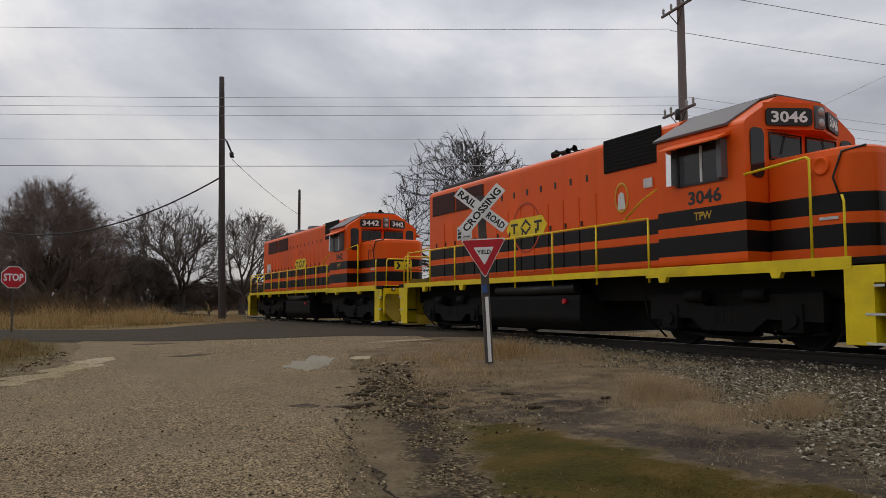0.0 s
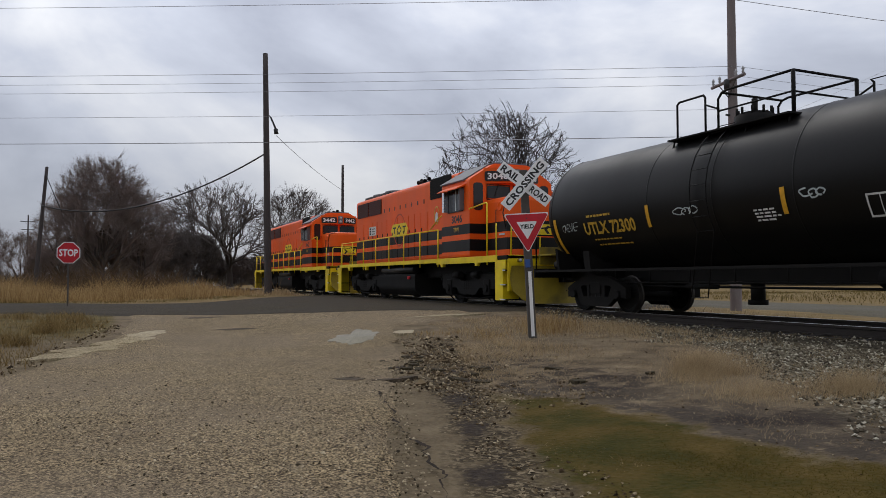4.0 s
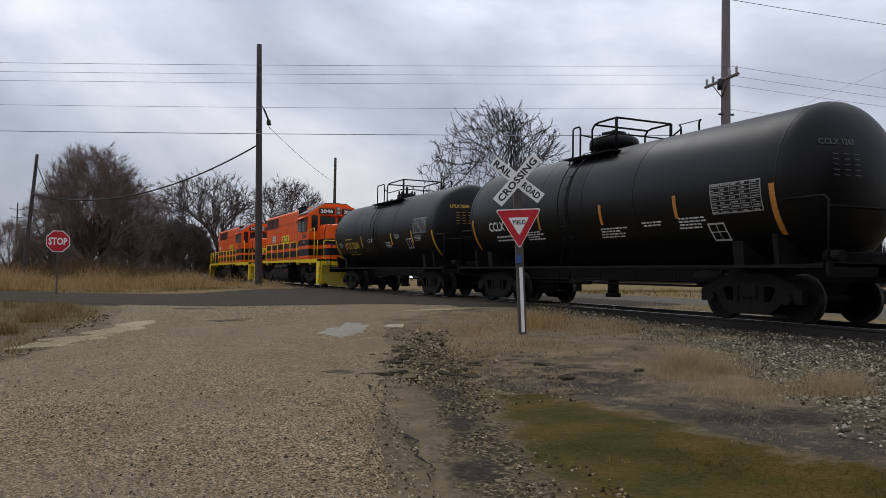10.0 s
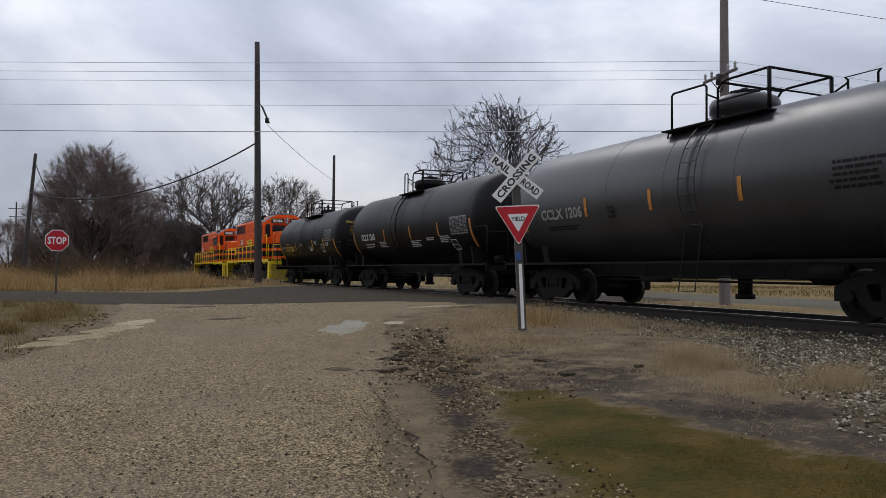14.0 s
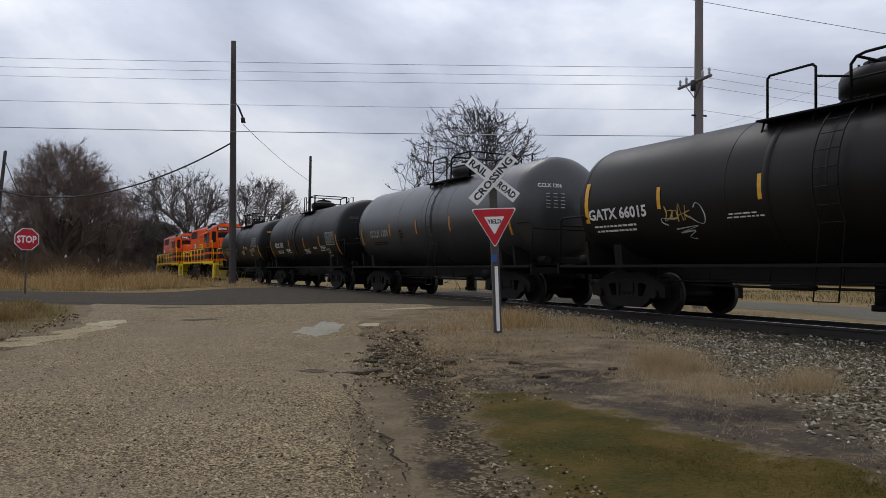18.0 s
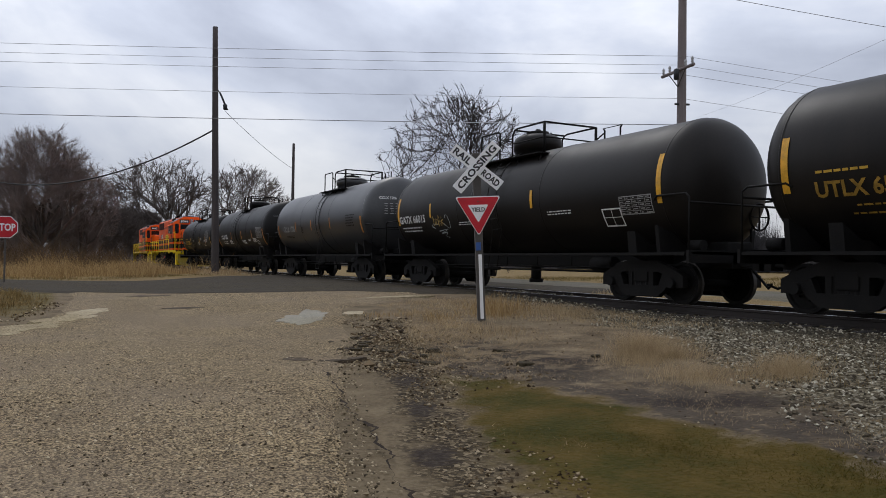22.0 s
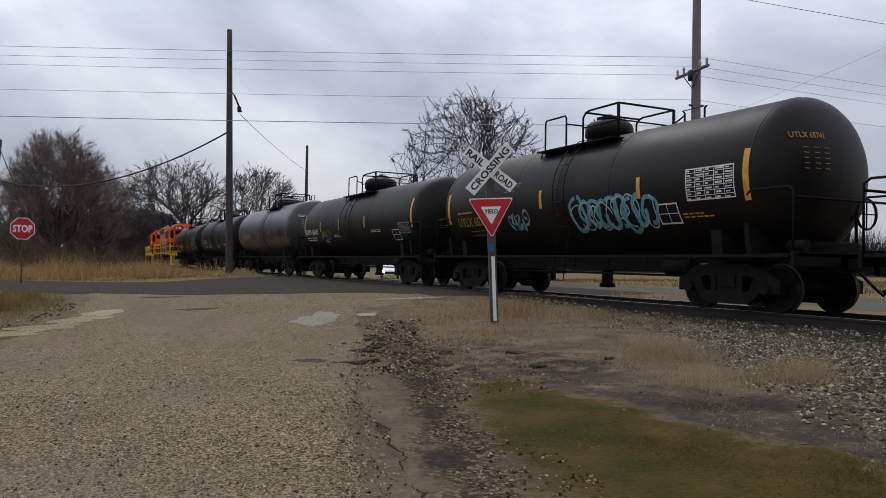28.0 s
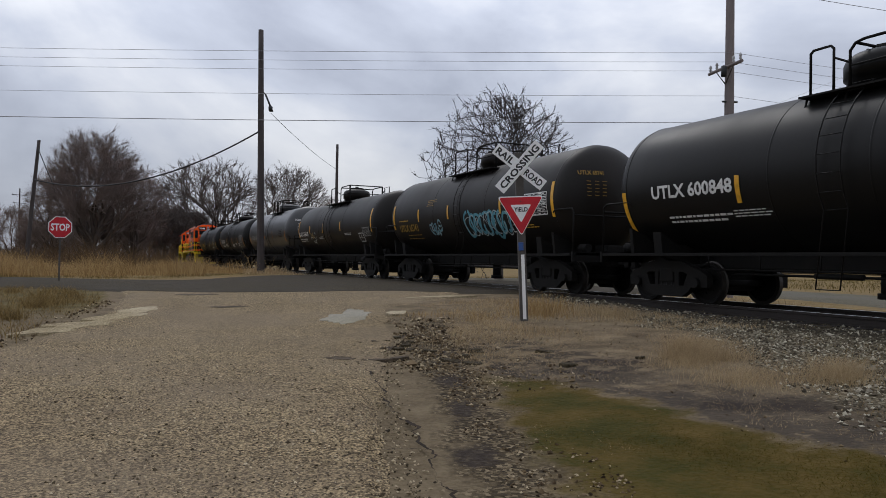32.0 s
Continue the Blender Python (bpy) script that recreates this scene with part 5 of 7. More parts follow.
M["clod"] = clod_material()
lumpy = lambda x, y: np.sin(x * 7.3 + 2 * np.sin(y * 3.1)) * np.sin(y * 5.7 + 1.7 * np.sin(x * 4.3)) > np.modf(np.abs(np.sin(x * 71.3 + y * 47.9)) * 991)[0] * 1.5 - 0.85
stones("soil_clods", scatter(52000, 2.0, 8.0, 2.0, 14, 41, 0, lambda x, y: (x > np.interp(y, [2, 4.26, 5.2, 7.1, 11], [1.75, 2.3, 2.68, 3.2, 4.65]) + 0.12 * np.sin(y * 5)) & (x < np.interp(y, [2, 4.5, 5.9, 7.1, 9, 12], [2.3, 2.72, 3.36, 3.8, 4.5, 5.3]) + 0.25 * np.sin(y * 2.1)) & lumpy(x, y)), 0.0095, "clod", "dark clods, leaves and stones beside the road", 42)
blades("dead_grass", scatter(9000, 2.2, 6.0, 2.0, 12, 51, 0.08, lambda x, y: (x > road_right(y) + 0.45) & (x < road_right(y) + 1.5)), 0.04, 0.0018, 2.0, "straw", "flattened straw among the clods", 52)


def asphalt_slabs():
    """Thin broken slabs of old asphalt that lie tilted along the road's crumbled edge."""
    rng = random.Random(65)
    for cx, cy, spread_, n in ((3.55, 9.3, 0.20, 4), (3.85, 9.75, 0.2, 4), (4.2, 10.5, 0.22, 3), (4.1, 8.6, 0.25, 5), (3.85, 8.0, 0.22, 4), (5.0, 7.1, 0.4, 3)):
        for _ in range(n):
            x, y = cx + rng.gauss(0, spread_), cy + rng.gauss(0, spread_)
            w, k = rng.uniform(0.05, 0.15), rng.randint(6, 9)
            ring = [(w * rng.uniform(0.65, 1.15) * math.cos(6.283 * i / k), w * rng.uniform(0.4, 0.85) * math.sin(6.283 * i / k)) for i in range(k)]
            t = rng.uniform(0.010, 0.030)
            v = [(a * 0.94, b * 0.94, t) for a, b in ring] + [(a, b, t - 0.012) for a, b in ring] + [(a * 1.03, b * 1.03, -0.03) for a, b in ring]
            f = [tuple(range(k))] + [(r * k + i, (r + 1) * k + i, (r + 1) * k + (i + 1) % k, r * k + (i + 1) % k) for r in (0, 1) for i in range(k)]
            ob = part("asphalt_slab", Shape().add(v, f), "slab")
            ob.matrix_basis = pose(x, y, float(height(x, y)) + 0.006, rng.uniform(-7, 7), rng.uniform(-7, 7), rng.uniform(0, 360))
            tagged(ob, "broken piece of dark asphalt at the road's crumbled edge", "asphalt piece", "broken asphalt pieces")


M["slab"] = road_material("old_broken_asphalt", (0.016, 0.014, 0.012), (0.17, 0.15, 0.125), 60, (0.05, 0.044, 0.039), 0.5, 0.5)
asphalt_slabs()
stones("asphalt_crumbs", scatter(1500, 3.0, 4.8, 7.4, 11.0, 66, 0, lambda x, y: np.abs(x - road_right(y) - 0.45) < 0.5 * np.sin(y * 2.2) ** 2 + 0.12), 0.013, "clod", "dark crumbs of broken asphalt", 62, 0.005)


def crack(name, pts, wide, seed, lift=0.0395, label="thin dark crack in the road"):
    """A ragged crack as a narrow strip of dark soil laid on the road."""
    fine = []
    for (x0, y0), (x1, y1) in zip(pts, pts[1:]):
        n = max(3, int(math.hypot(x1 - x0, y1 - y0) / 0.04))
        fine += [(x0 + (x1 - x0) * i / n, y0 + (y1 - y0) * i / n) for i in range(n)]
    v = []
    for i, (x, y) in enumerate(fine):
        x += 0.09 * noise.noise((x * 3.1, y * 3.1, seed)) + 0.05 * noise.noise((x * 13, y * 13, seed))
        y += 0.09 * noise.noise((x * 3.1, y * 3.1, seed + 4)) + 0.05 * noise.noise((x * 13, y * 13, seed + 4))
        w = 0.95 * wide * max(0.08, 0.45 + 1.5 * noise.noise((x * 5, y * 5, seed + 9))) * min(1.0, (i + 1) / 4, (len(fine) - i) / 4)
        d = Vector((pts[-1][1] - pts[0][1], pts[0][0] - pts[-1][0])).normalized() * w
        z = float(height(x, y)) + lift
        v += [(x - d.x, y - d.y, z), (x + d.x, y + d.y, z)]
    f = [(2 * i, 2 * i + 1, 2 * i + 3, 2 * i + 2) for i in range(len(fine) - 1)]
    return tagged(bulk(name, v, f, "crack"), label, "crack", kind="structure")


crack("road_crack", [(2.50, 8.90), (2.75, 8.62), (3.05, 8.42), (3.35, 8.36)], 0.018, 1.0)
crack("road_crack", [(2.70, 7.60), (2.50, 7.0), (2.36, 6.32), (2.22, 5.8), (2.10, 5.3), (2.02, 4.6)], 0.020, 2.0)
crack("road_crack", [(1.98, 4.7), (1.86, 4.2), (1.66, 3.5), (1.5, 3.0)], 0.012, 3.0)
crack("road_crack", [(2.36, 6.4), (2.0, 6.35), (1.65, 6.5)], 0.008, 4.0)
crack("road_crack", [(2.1, 5.2), (1.75, 5.3), (1.4, 5.15)], 0.007, 5.0)
crack("road_crack", [(1.9, 4.3), (1.5, 4.35), (1.1, 4.2)], 0.006, 6.0)
crack("road_crack", [(2.5, 8.9), (2.1, 9.3), (1.7, 9.5)], 0.010, 7.0)
crack("road_crack", [(2.2, 16.6), (2.9, 16.2), (3.6, 16.1)], 0.05, 8.0)
stones("turf_clods", scatter(1500, 3.2, 6.2, 5.8, 10.5, 63, 0, lambda x, y: (x > road_right(y) + 0.7) & (x < road_right(y) + 2.2) & lumpy(x * 0.8, y * 0.7)), 0.014, "clod", "dark and pale clods in the dead grass", 64)
stones("verge_clods", scatter(2600, -3.0, 0.8, 8.0, 18.0, 53, 0, lambda x, y: np.abs(x - left_edge(y) + 0.05) < 0.22), 0.02, "clod", "dark clods along the road's edge", 54, 0.01)
stones("soil_clods", scatter(3600, 3.2, 7.0, 7.5, 12.5, 43, 0, lambda x, y: (np.abs(x - road_right(y) - 0.55) < 0.55) & (np.sin(x * 5 + y * 3) > -0.2)), 0.02, "clod", "dark clods, leaves and stones beside the road", 44)
stones("soil_clods", scatter(1200, 4.0, 9.5, 3, 13, 45, 0, lambda x, y: x > road_right(y) + 1.2), 0.010, "clod", "scattered leaves and clods in the dead grass", 46)


# ---- car that comes along beyond the crossing ----
def rounded(pts, r, n=3):
    """An outline with its corners rounded by arcs."""
    out = []
    k = len(pts)
    for i in range(k):
        p, a, b = Vector(pts[i]), Vector(pts[i - 1]), Vector(pts[(i + 1) % k])
        da, db = (a - p), (b - p)
        q = min(r, da.length * 0.45, db.length * 0.45)
        s, e = p + da.normalized() * q, p + db.normalized() * q
        for j in range(n + 1):
            t = j / n
            out.append(tuple(s * (1 - t) ** 2 + p * 2 * t * (1 - t) + e * t * t))
    return out


def far_car():
    car = new("car", None)
    tagged(car, "white car with its headlights on, beyond the crossing", "car")
    side = [(-2.2, 0.35), (-2.2, 0.85), (-1.3, 1.0), (-0.6, 1.45), (1.0, 1.45), (1.8, 1.0), (2.2, 0.95), (2.2, 0.35)]
    b = Shape().prism(rounded(side, 0.12), "x", -0.88, 0.88)
    part("body", b, "sign_white", car, "white painted body")
    part("windscreen", Shape().prism([(-1.22, 1.02), (-0.62, 1.42), (-0.60, 1.40), (-1.18, 0.98)], "x", -0.72, 0.72), "glass", car)
    part("grille", Shape().box(-0.5, 0.5, -2.23, -2.19, 0.5, 0.72, 0.01), "black", car)
    glow = bpy.data.materials.new("headlight_glow")
    glow.use_nodes = True
    q = glow.node_tree.nodes["Principled BSDF"]
    q.inputs["Emission Color"].default_value, q.inputs["Emission Strength"].default_value = (0.9, 0.92, 1.0, 1), 9.0
    for s in (-1, 1):
        part("headlight", Shape().lathe([(0, 0.16), (-0.03, 0.13), (-0.05, 0.0)], (s * 0.66, -2.19, 0.68), "y", 14), glow, car, "glowing headlight")
        for y in (-1.35, 1.4):
            part("wheel", Shape().lathe([(-0.1, 0.0), (-0.1, 0.2), (-0.09, 0.31), (0.09, 0.31), (0.1, 0.2), (0.1, 0.0)], (s * 0.8, y, 0.31), "x", 18), "black", car)
    return car


FAR_CAR = far_car()


# ---- train: shared pieces ----
TRAIN = []      # (vehicle, its place in the train, its wheelsets as (object, wheel radius, y, z))


def wheelset_mesh(r):
    sh = Shape()
    for s in (-1, 1):
        pr = [(-0.075, 0.0), (-0.075, 0.10), (-0.045, 0.12), (-0.035, r - 0.09), (-0.065, r - 0.06), (-0.065, r - 0.005), (0.04, r + 0.0), (0.05, r + 0.028), (0.07, r + 0.026),
              (0.075, r - 0.05), (0.03, r - 0.08), (0.03, 0.12), (0.075, 0.10), (0.075, 0.0)]
        sh.lathe([(s * 0.755 + s * -t * -1 * -1, q) for t, q in pr], (0, 0, 0), "x", 28, False)
    sh.rod((-1.0, 0, 0), (1.0, 0, 0), 0.075, 10)
    for k in range(6):
        a = k * math.pi / 3
        sh.rod((-0.84, 0.2 * math.cos(a), 0.2 * math.sin(a)), (-0.80, 0.2 * math.cos(a), 0.2 * math.sin(a)), 0.02, 5)
    me = sh.mesh("wheelset")
    me.materials.append(M["under"])
    me.materials.append(M["steel"])
    for p in me.polygons:
        c = p.center
        rr = math.hypot(c.y, c.z)
        if rr > r - 0.03:
            p.material_index = 1
    return me


WHEEL = {0.42: wheelset_mesh(0.42), 0.51: wheelset_mesh(0.51)}


def car_truck(car, y, wheels):
    """A two-axle freight truck with cast side frames, springs and bearing caps."""
    b = Shape()
    b.box(-1.1, 1.1, -0.2, 0.2, 0.42, 0.72, 0.03).box(-0.6, 0.6, -0.8, 0.8, 0.26, 0.80, 0.02)
    t = part("truck", b, "under", car)
    t.location = (0, y, 0)
    for s in (-1, 1):
        fr = Shape()
        x0, x1 = (s * 1.02 - 0.075, s * 1.02 + 0.075)
        fr.prism([(-1.16, 0.34), (-1.16, 0.57), (-0.95, 0.68), (-0.42, 0.86), (0.42, 0.86), (0.95, 0.68), (1.16, 0.57), (1.16, 0.34), (0.99, 0.34), (0.90, 0.46), (0.52, 0.63), (-0.52, 0.63), (-0.90, 0.46), (-0.99, 0.34)], "x", x0, x1)
        fr.prism([(-0.88, 0.52), (-0.66, 0.26), (-0.45, 0.13), (0.45, 0.13), (0.66, 0.26), (0.88, 0.52), (0.62, 0.62), (0.50, 0.36), (-0.50, 0.36), (-0.62, 0.62)], "x", x0 + 0.004, x1 - 0.004)
        fr.box(x0 + 0.03, x1 - 0.03, -0.27, 0.27, 0.30, 0.70).box(x0 + 0.008, x1 - 0.008, -0.36, -0.25, 0.3, 0.7).box(x0 + 0.008, x1 - 0.008, 0.25, 0.36, 0.3, 0.7)
        part("side_frame", fr, "under", t)
        sp = Shape()
        for k in (-0.15, 0.0, 0.15):
            sp.lathe([(0.27 + 0.04 * j, 0.062 if j % 2 else 0.05) for j in range(9)], (s * 1.02, k, 0), "z", 10)
        part("spring", sp, "under", t)
        for k in (-0.875, 0.875):
            part("bearing_cap", Shape().rod((s * 1.06, k, 0.42), (s * 1.17, k, 0.42), 0.10, 12), "under", t)
    for k in (-0.875, 0.875):
        w = part("wheelset", WHEEL[0.42], None, t)
        wheels.append((w, 0.42, k, 0.42))


def coupler(parent, y, s, z=0.86):
    c = Shape().box(-0.09, 0.09, min(y, y + s * 0.75), max(y, y + s * 0.75), z - 0.1, z + 0.1, 0.02)
    e = y + s * 0.7
    c.prism([(-0.17, e), (0.16, e), (0.2, e + s * 0.22), (0.06, e + s * 0.12), (-0.02, e + s * 0.3), (-0.17, e + s * 0.26)], "z", z - 0.17, z + 0.17)
    part("coupler", c, "under", parent)
    h = Shape().pipe([(0.3, y + s * 0.1, z - 0.1), (0.32, y + s * 0.35, z - 0.35), (0.15, y + s * 0.65, z - 0.5), (0.05, y + s * 0.8, z - 0.42)], 0.025, 6)
    part("air_hose", h, "under", parent)


# ---- tank cars ----
class Tank:
    """A tank car; u0, u1: ends of the straight shell along the train (u0 is ahead); m0, m1: the car's coupler ends."""

    def __init__(self, label, m0, m1, u0, u1, mat, dome, dome_r=0.78, dome_h=0.45, top=3.9, bottom=1.03, ring=(0, 0, 0, 0), heads=0.72, low_dome=False, band=0.0, trucks=(0, 0)):
        r, zc = (top - bottom) / 2, (top + bottom) / 2
        self.c = (m0 + m1) / 2
        self.r, self.zc, self.mat = r, zc, mat
        self.u0, self.u1 = u0 - self.c, u1 - self.c
        self.half0, self.half1 = m0 - self.c, m1 - self.c
        self.ob = new("tank_car", None)
        tagged(self.ob, label, "tank car", "tank cars of the train")
        self.wheels = []
        TRAIN.append((self.ob, self.c, self.wheels))
        a, b = self.u0, self.u1
        sh = Shape()
        prof = [(a + heads * math.sin(math.pi / 2 * (1 - i / 9)), r * math.cos(math.pi / 2 * (1 - i / 9))) for i in range(10)]
        nring = int((a - b) / 0.6)
        for i in range(1, nring):
            prof.append((a + (b - a) * i / nring, r))
        prof += [(b - heads * math.sin(math.pi / 2 * i / 9), r * math.cos(math.pi / 2 * i / 9)) for i in range(10)]
        sh.lathe(prof, (0, 0, zc), "y", 64)
        shell = part("tank_shell", sh, mat, self.ob)
        for y in (a - 0.02, b + 0.02, (2 * a + b) / 3, (a + 2 * b) / 3, (a + b) / 2):
            part("weld_seam", Shape().lathe([(-0.02, r), (-0.012, r + 0.006), (0.012, r + 0.006), (0.02, r)], (0, y, zc), "y", 64), mat, shell)
        # dome and its safety platform
        d = dome - self.c
        if low_dome:
            vs = Shape().lathe([(-0.1, 0.42), (0.14, 0.40), (0.16, 0.30), (0.2, 0.30)], (0, d, zc + r), "z", 20)
            for k in range(10):
                q = k * 0.628
                vs.rod((0.34 * math.cos(q), d + 0.34 * math.sin(q), zc + r + 0.12), (0.34 * math.cos(q), d + 0.34 * math.sin(q), zc + r + 0.30), 0.03, 6)
            vs.rod((0, d, zc + r + 0.15), (0, d, zc + r + 0.50), 0.06, 8)
            part("valve_housing", vs, "under", self.ob)
        else:
            pr = [(-0.25, dome_r * 0.93), (0.03, dome_r * 0.93), (0.05, dome_r), (dome_h * 0.58, dome_r), (dome_h * 0.78, dome_r * 0.94), (dome_h * 0.92, dome_r * 0.80), (dome_h, dome_r * 0.60), (dome_h + 0.02, 0)]
            dm = part("dome", Shape().lathe(pr, (0, d, zc + r), "z", 36), mat, self.ob)
            part("dome_lid", Shape().lathe([(0, 0.3), (0.06, 0.3), (0.08, 0.1), (0.14, 0.06), (0.14, 0)], (0, d, zc + r + dome_h + 0.03), "z", 18), "under", dm)
            for k in range(8):
                q = k * math.pi / 4
                part("lid_bolt", Shape().rod((0.36 * math.cos(q), d + 0.36 * math.sin(q), zc + r + dome_h - 0.04), (0.36 * math.cos(q), d + 0.36 * math.sin(q), zc + r + dome_h + 0.07), 0.022, 6), "under", dm)
        zt = zc + r
        ga, gb, ra, rb = (q - self.c for q in ring)
        for sd in (-1, 1):
            dk = Shape().box(sd * 0.86 - 0.2, sd * 0.86 + 0.2, rb - 0.1, ga + 0.05, zt - 0.23, zt - 0.20)
            for k in range(4):
                y = rb + (ga - rb) * k / 3
                dk.rod((sd * 0.9, y, zt - 0.22), (sd * 0.98, y, zc + r * 0.66), 0.02, 5)
            part("platform", dk, "under", self.ob)
        top = zt + 0.58
        X = 0.82
        for sd in (-1, 1):
            rl = Shape().pipe([(sd * X, ra, zt - 0.22), (sd * X, ra, top - 0.14), (sd * X, ra - 0.10, top - 0.03), (sd * X, ra - 0.25, top), (sd * X, rb, top)], 0.025, 7)
            rl.rod((sd * X, rb, zt - 0.22), (sd * X, rb, top), 0.038, 7)
            rl.rod((sd * X, ra, zt + 0.2), (sd * X, rb, zt + 0.2), 0.018, 6)
            part("handrail", rl, "under", self.ob)
            # gate beside the ladder, ahead on one side and behind on the other
            g0, g1 = (ga, gb) if sd < 0 else (rb - 0.95, rb - 0.35)
            rl = Shape().pipe([(sd * X, g0, zt - 0.22), (sd * X, g0, top - 0.02), (sd * X, g0 - 0.06, top + 0.03), (sd * X, g1 + 0.06, top + 0.03), (sd * X, g1, top - 0.03), (sd * X, g1, zt - 0.22)], 0.024, 7)
            if sd > 0:
                rl.v = [(x, y, z - 0.1 if z > zt + 0.3 else z) for x, y, z in rl.v]
            rl.rod((sd * X, g1, zt + 0.40), (sd * X, ra if sd < 0 else rb, zt + 0.25), 0.02, 6)
            part("ladder_rail", rl, "under", self.ob)
        part("end_rail", Shape().rod((-X, rb, top), (X, rb, top), 0.025, 7).rod((-X, rb, zt + 0.2), (X, rb, zt + 0.2), 0.018, 6), "under", self.ob)
        part("end_rail", Shape().rod((-X, ra - 0.1, top - 0.03), (X, ra - 0.1, top - 0.03), 0.025, 7), "under", self.ob)
        for s in (-1, 1):
            # ladder down the side
            y0, y1 = (d + 0.22, d - 0.22) if s < 0 else (rb - 0.4, rb - 0.88)
            steps = []
            for k in range(13):
                ang = radians(62 - k * 11.5)
                q = r + 0.10
                if math.sin(ang) < -0.62:
                    break
                steps.append((s * q * math.cos(ang), zc + q * math.sin(ang)))
            steps.append((s * (r + 0.07), 0.42))
            ld = part("ladder", Shape().pipe([(xa, y0, za) for xa, za in steps], 0.013, 5), mat, self.ob)
            part("ladder_stile", Shape().pipe([(xa, y1, za) for xa, za in steps], 0.013, 5), mat, ld)
            for xa, za in steps:
                part("rung", Shape().rod((xa, y0, za), (xa, y1, za), 0.009, 5), mat, ld)
        if band:
            y = band - self.c
            part("strap", Shape().lathe([(-0.07, r), (-0.06, r + 0.016), (0.06, r + 0.016), (0.07, r)], (0, y, zc), "y", 64), mat, self.ob)
        # underframe
        h0, h1 = self.half0 - 0.55, self.half1 + 0.55
        uf = Shape().box(-0.3, 0.3, h1, h0, 0.72, 1.05, 0.02)
        part("centre_sill", uf, "under", self.ob)
        for s in (-1, 1):
            part("running_board", Shape().box(s * 1.33 - 0.13, s * 1.33 + 0.13, h1 + 0.1, h0 - 0.1, 0.96, 1.015), "under", self.ob)
        for y in (trucks[0] - self.c, trucks[1] - self.c):
            sd = Shape().prism([(-1.30, 0.98), (-1.36, 1.45), (-0.9, 1.2), (0.9, 1.2), (1.36, 1.45), (1.30, 0.98), (0.6, 0.75), (-0.6, 0.75)], "y", y - 0.12, y + 0.12)
            part("saddle", sd, "under", self.ob)
            car_truck(self.ob, y, self.wheels)
        for h, s in ((h0, 1), (h1, -1)):
            coupler(self.ob, h - s * 0.2, s)
            ft = Shape().box(-1.35, 1.35, min(h, h - s * 0.55), max(h, h - s * 0.55), 0.98, 1.03).box(-1.45, 1.45, min(h, h - s * 0.06), max(h, h - s * 0.06), 0.82, 1.06)
            part("end_platform", ft, "under", self.ob)
            er = Shape()
            for q in (-1, 1):
                er.pipe([(q * 1.4, h - s * 0.05, 1.0), (q * 1.4, h - s * 0.05, 2.05), (q * 1.38, h - s * 0.15, 2.12), (q * 1.38, h - s * 0.9, 2.12), (q * 1.36, h - s * 1.0, 2.05)], 0.022, 6)
            er.rod((-1.4, h - s * 0.05, 1.95), (1.4, h - s * 0.05, 1.95), 0.022, 6)
            part("end_handrail", er, "under", self.ob)
        for h, s in ((h0, 1), (h1, -1)):
            y = h - s * 0.35
            e = (a if s > 0 else b) - s * 0.12
            part("head_saddle", Shape().prism([(-1.30, 1.0), (-1.37, 1.55), (-1.05, 1.42), (1.05, 1.42), (1.37, 1.55), (1.30, 1.0)], "y", e - 0.05, e + 0.05), "under", self.ob)
            part("draft_box", Shape().box(-0.36, 0.36, y - 0.26, y + 0.26, 1.03, 1.24, 0.03).rod((-0.8, y - 0.1, 1.16), (-0.8, y + 0.22, 1.16), 0.11, 12).rod((0.62, y, 1.03), (0.62, y, 1.8), 0.03, 6), "under", self.ob)
        bw = Shape().lathe([(0.0, 0.27), (0.03, 0.29), (0.06, 0.27), (0.03, 0.25), (0.0, 0.27)], (0.65, h1 + 0.15, 1.75), "y", 20)
        for k in range(4):
            bw.rod((0.65, h1 + 0.18, 1.75), (0.65 + 0.26 * math.cos(k * 1.571), h1 + 0.18, 1.75 + 0.26 * math.sin(k * 1.571)), 0.015, 4)
        part("brake_wheel", bw, "under", self.ob)
        # brake gear, outlet, pipes below
        bg = Shape().rod((-0.7, h1 + 2.9, 0.78), (-0.7, h1 + 3.6, 0.78), 0.16, 12).rod((-0.75, 0.6, 0.62), (-0.75, 1.5, 0.62), 0.05, 6)
        bg.pipe([(-0.9, h1 + 2.6, 0.7), (-0.9, h0 - 2.6, 0.7)], 0.02, 5).pipe([(-0.5, h1 + 2.4, 0.6), (-0.5, h0 - 2.4, 0.62)], 0.025, 5)
        for k in range(7):
            y = h1 + 2.8 + k * (h0 - h1 - 5.6) / 6
            bg.rod((-0.9, y, 0.7), (-0.9, y, 1.0), 0.015, 4)
        part("brake_rigging", bg, "under", self.ob)
        part("bottom_outlet", Shape().rod((0, d, 0.75), (0, d, 0.30), 0.14, 12).rod((0, d, 0.36), (0, d, 0.26), 0.19, 12), "under", self.ob)

    def surf(self, y, z, lift=0.011):
        q = self.r + lift
        h = min(max((z - self.zc) / q, -0.999), 0.999)
        return (-q * math.sqrt(1 - h * h), y, z)

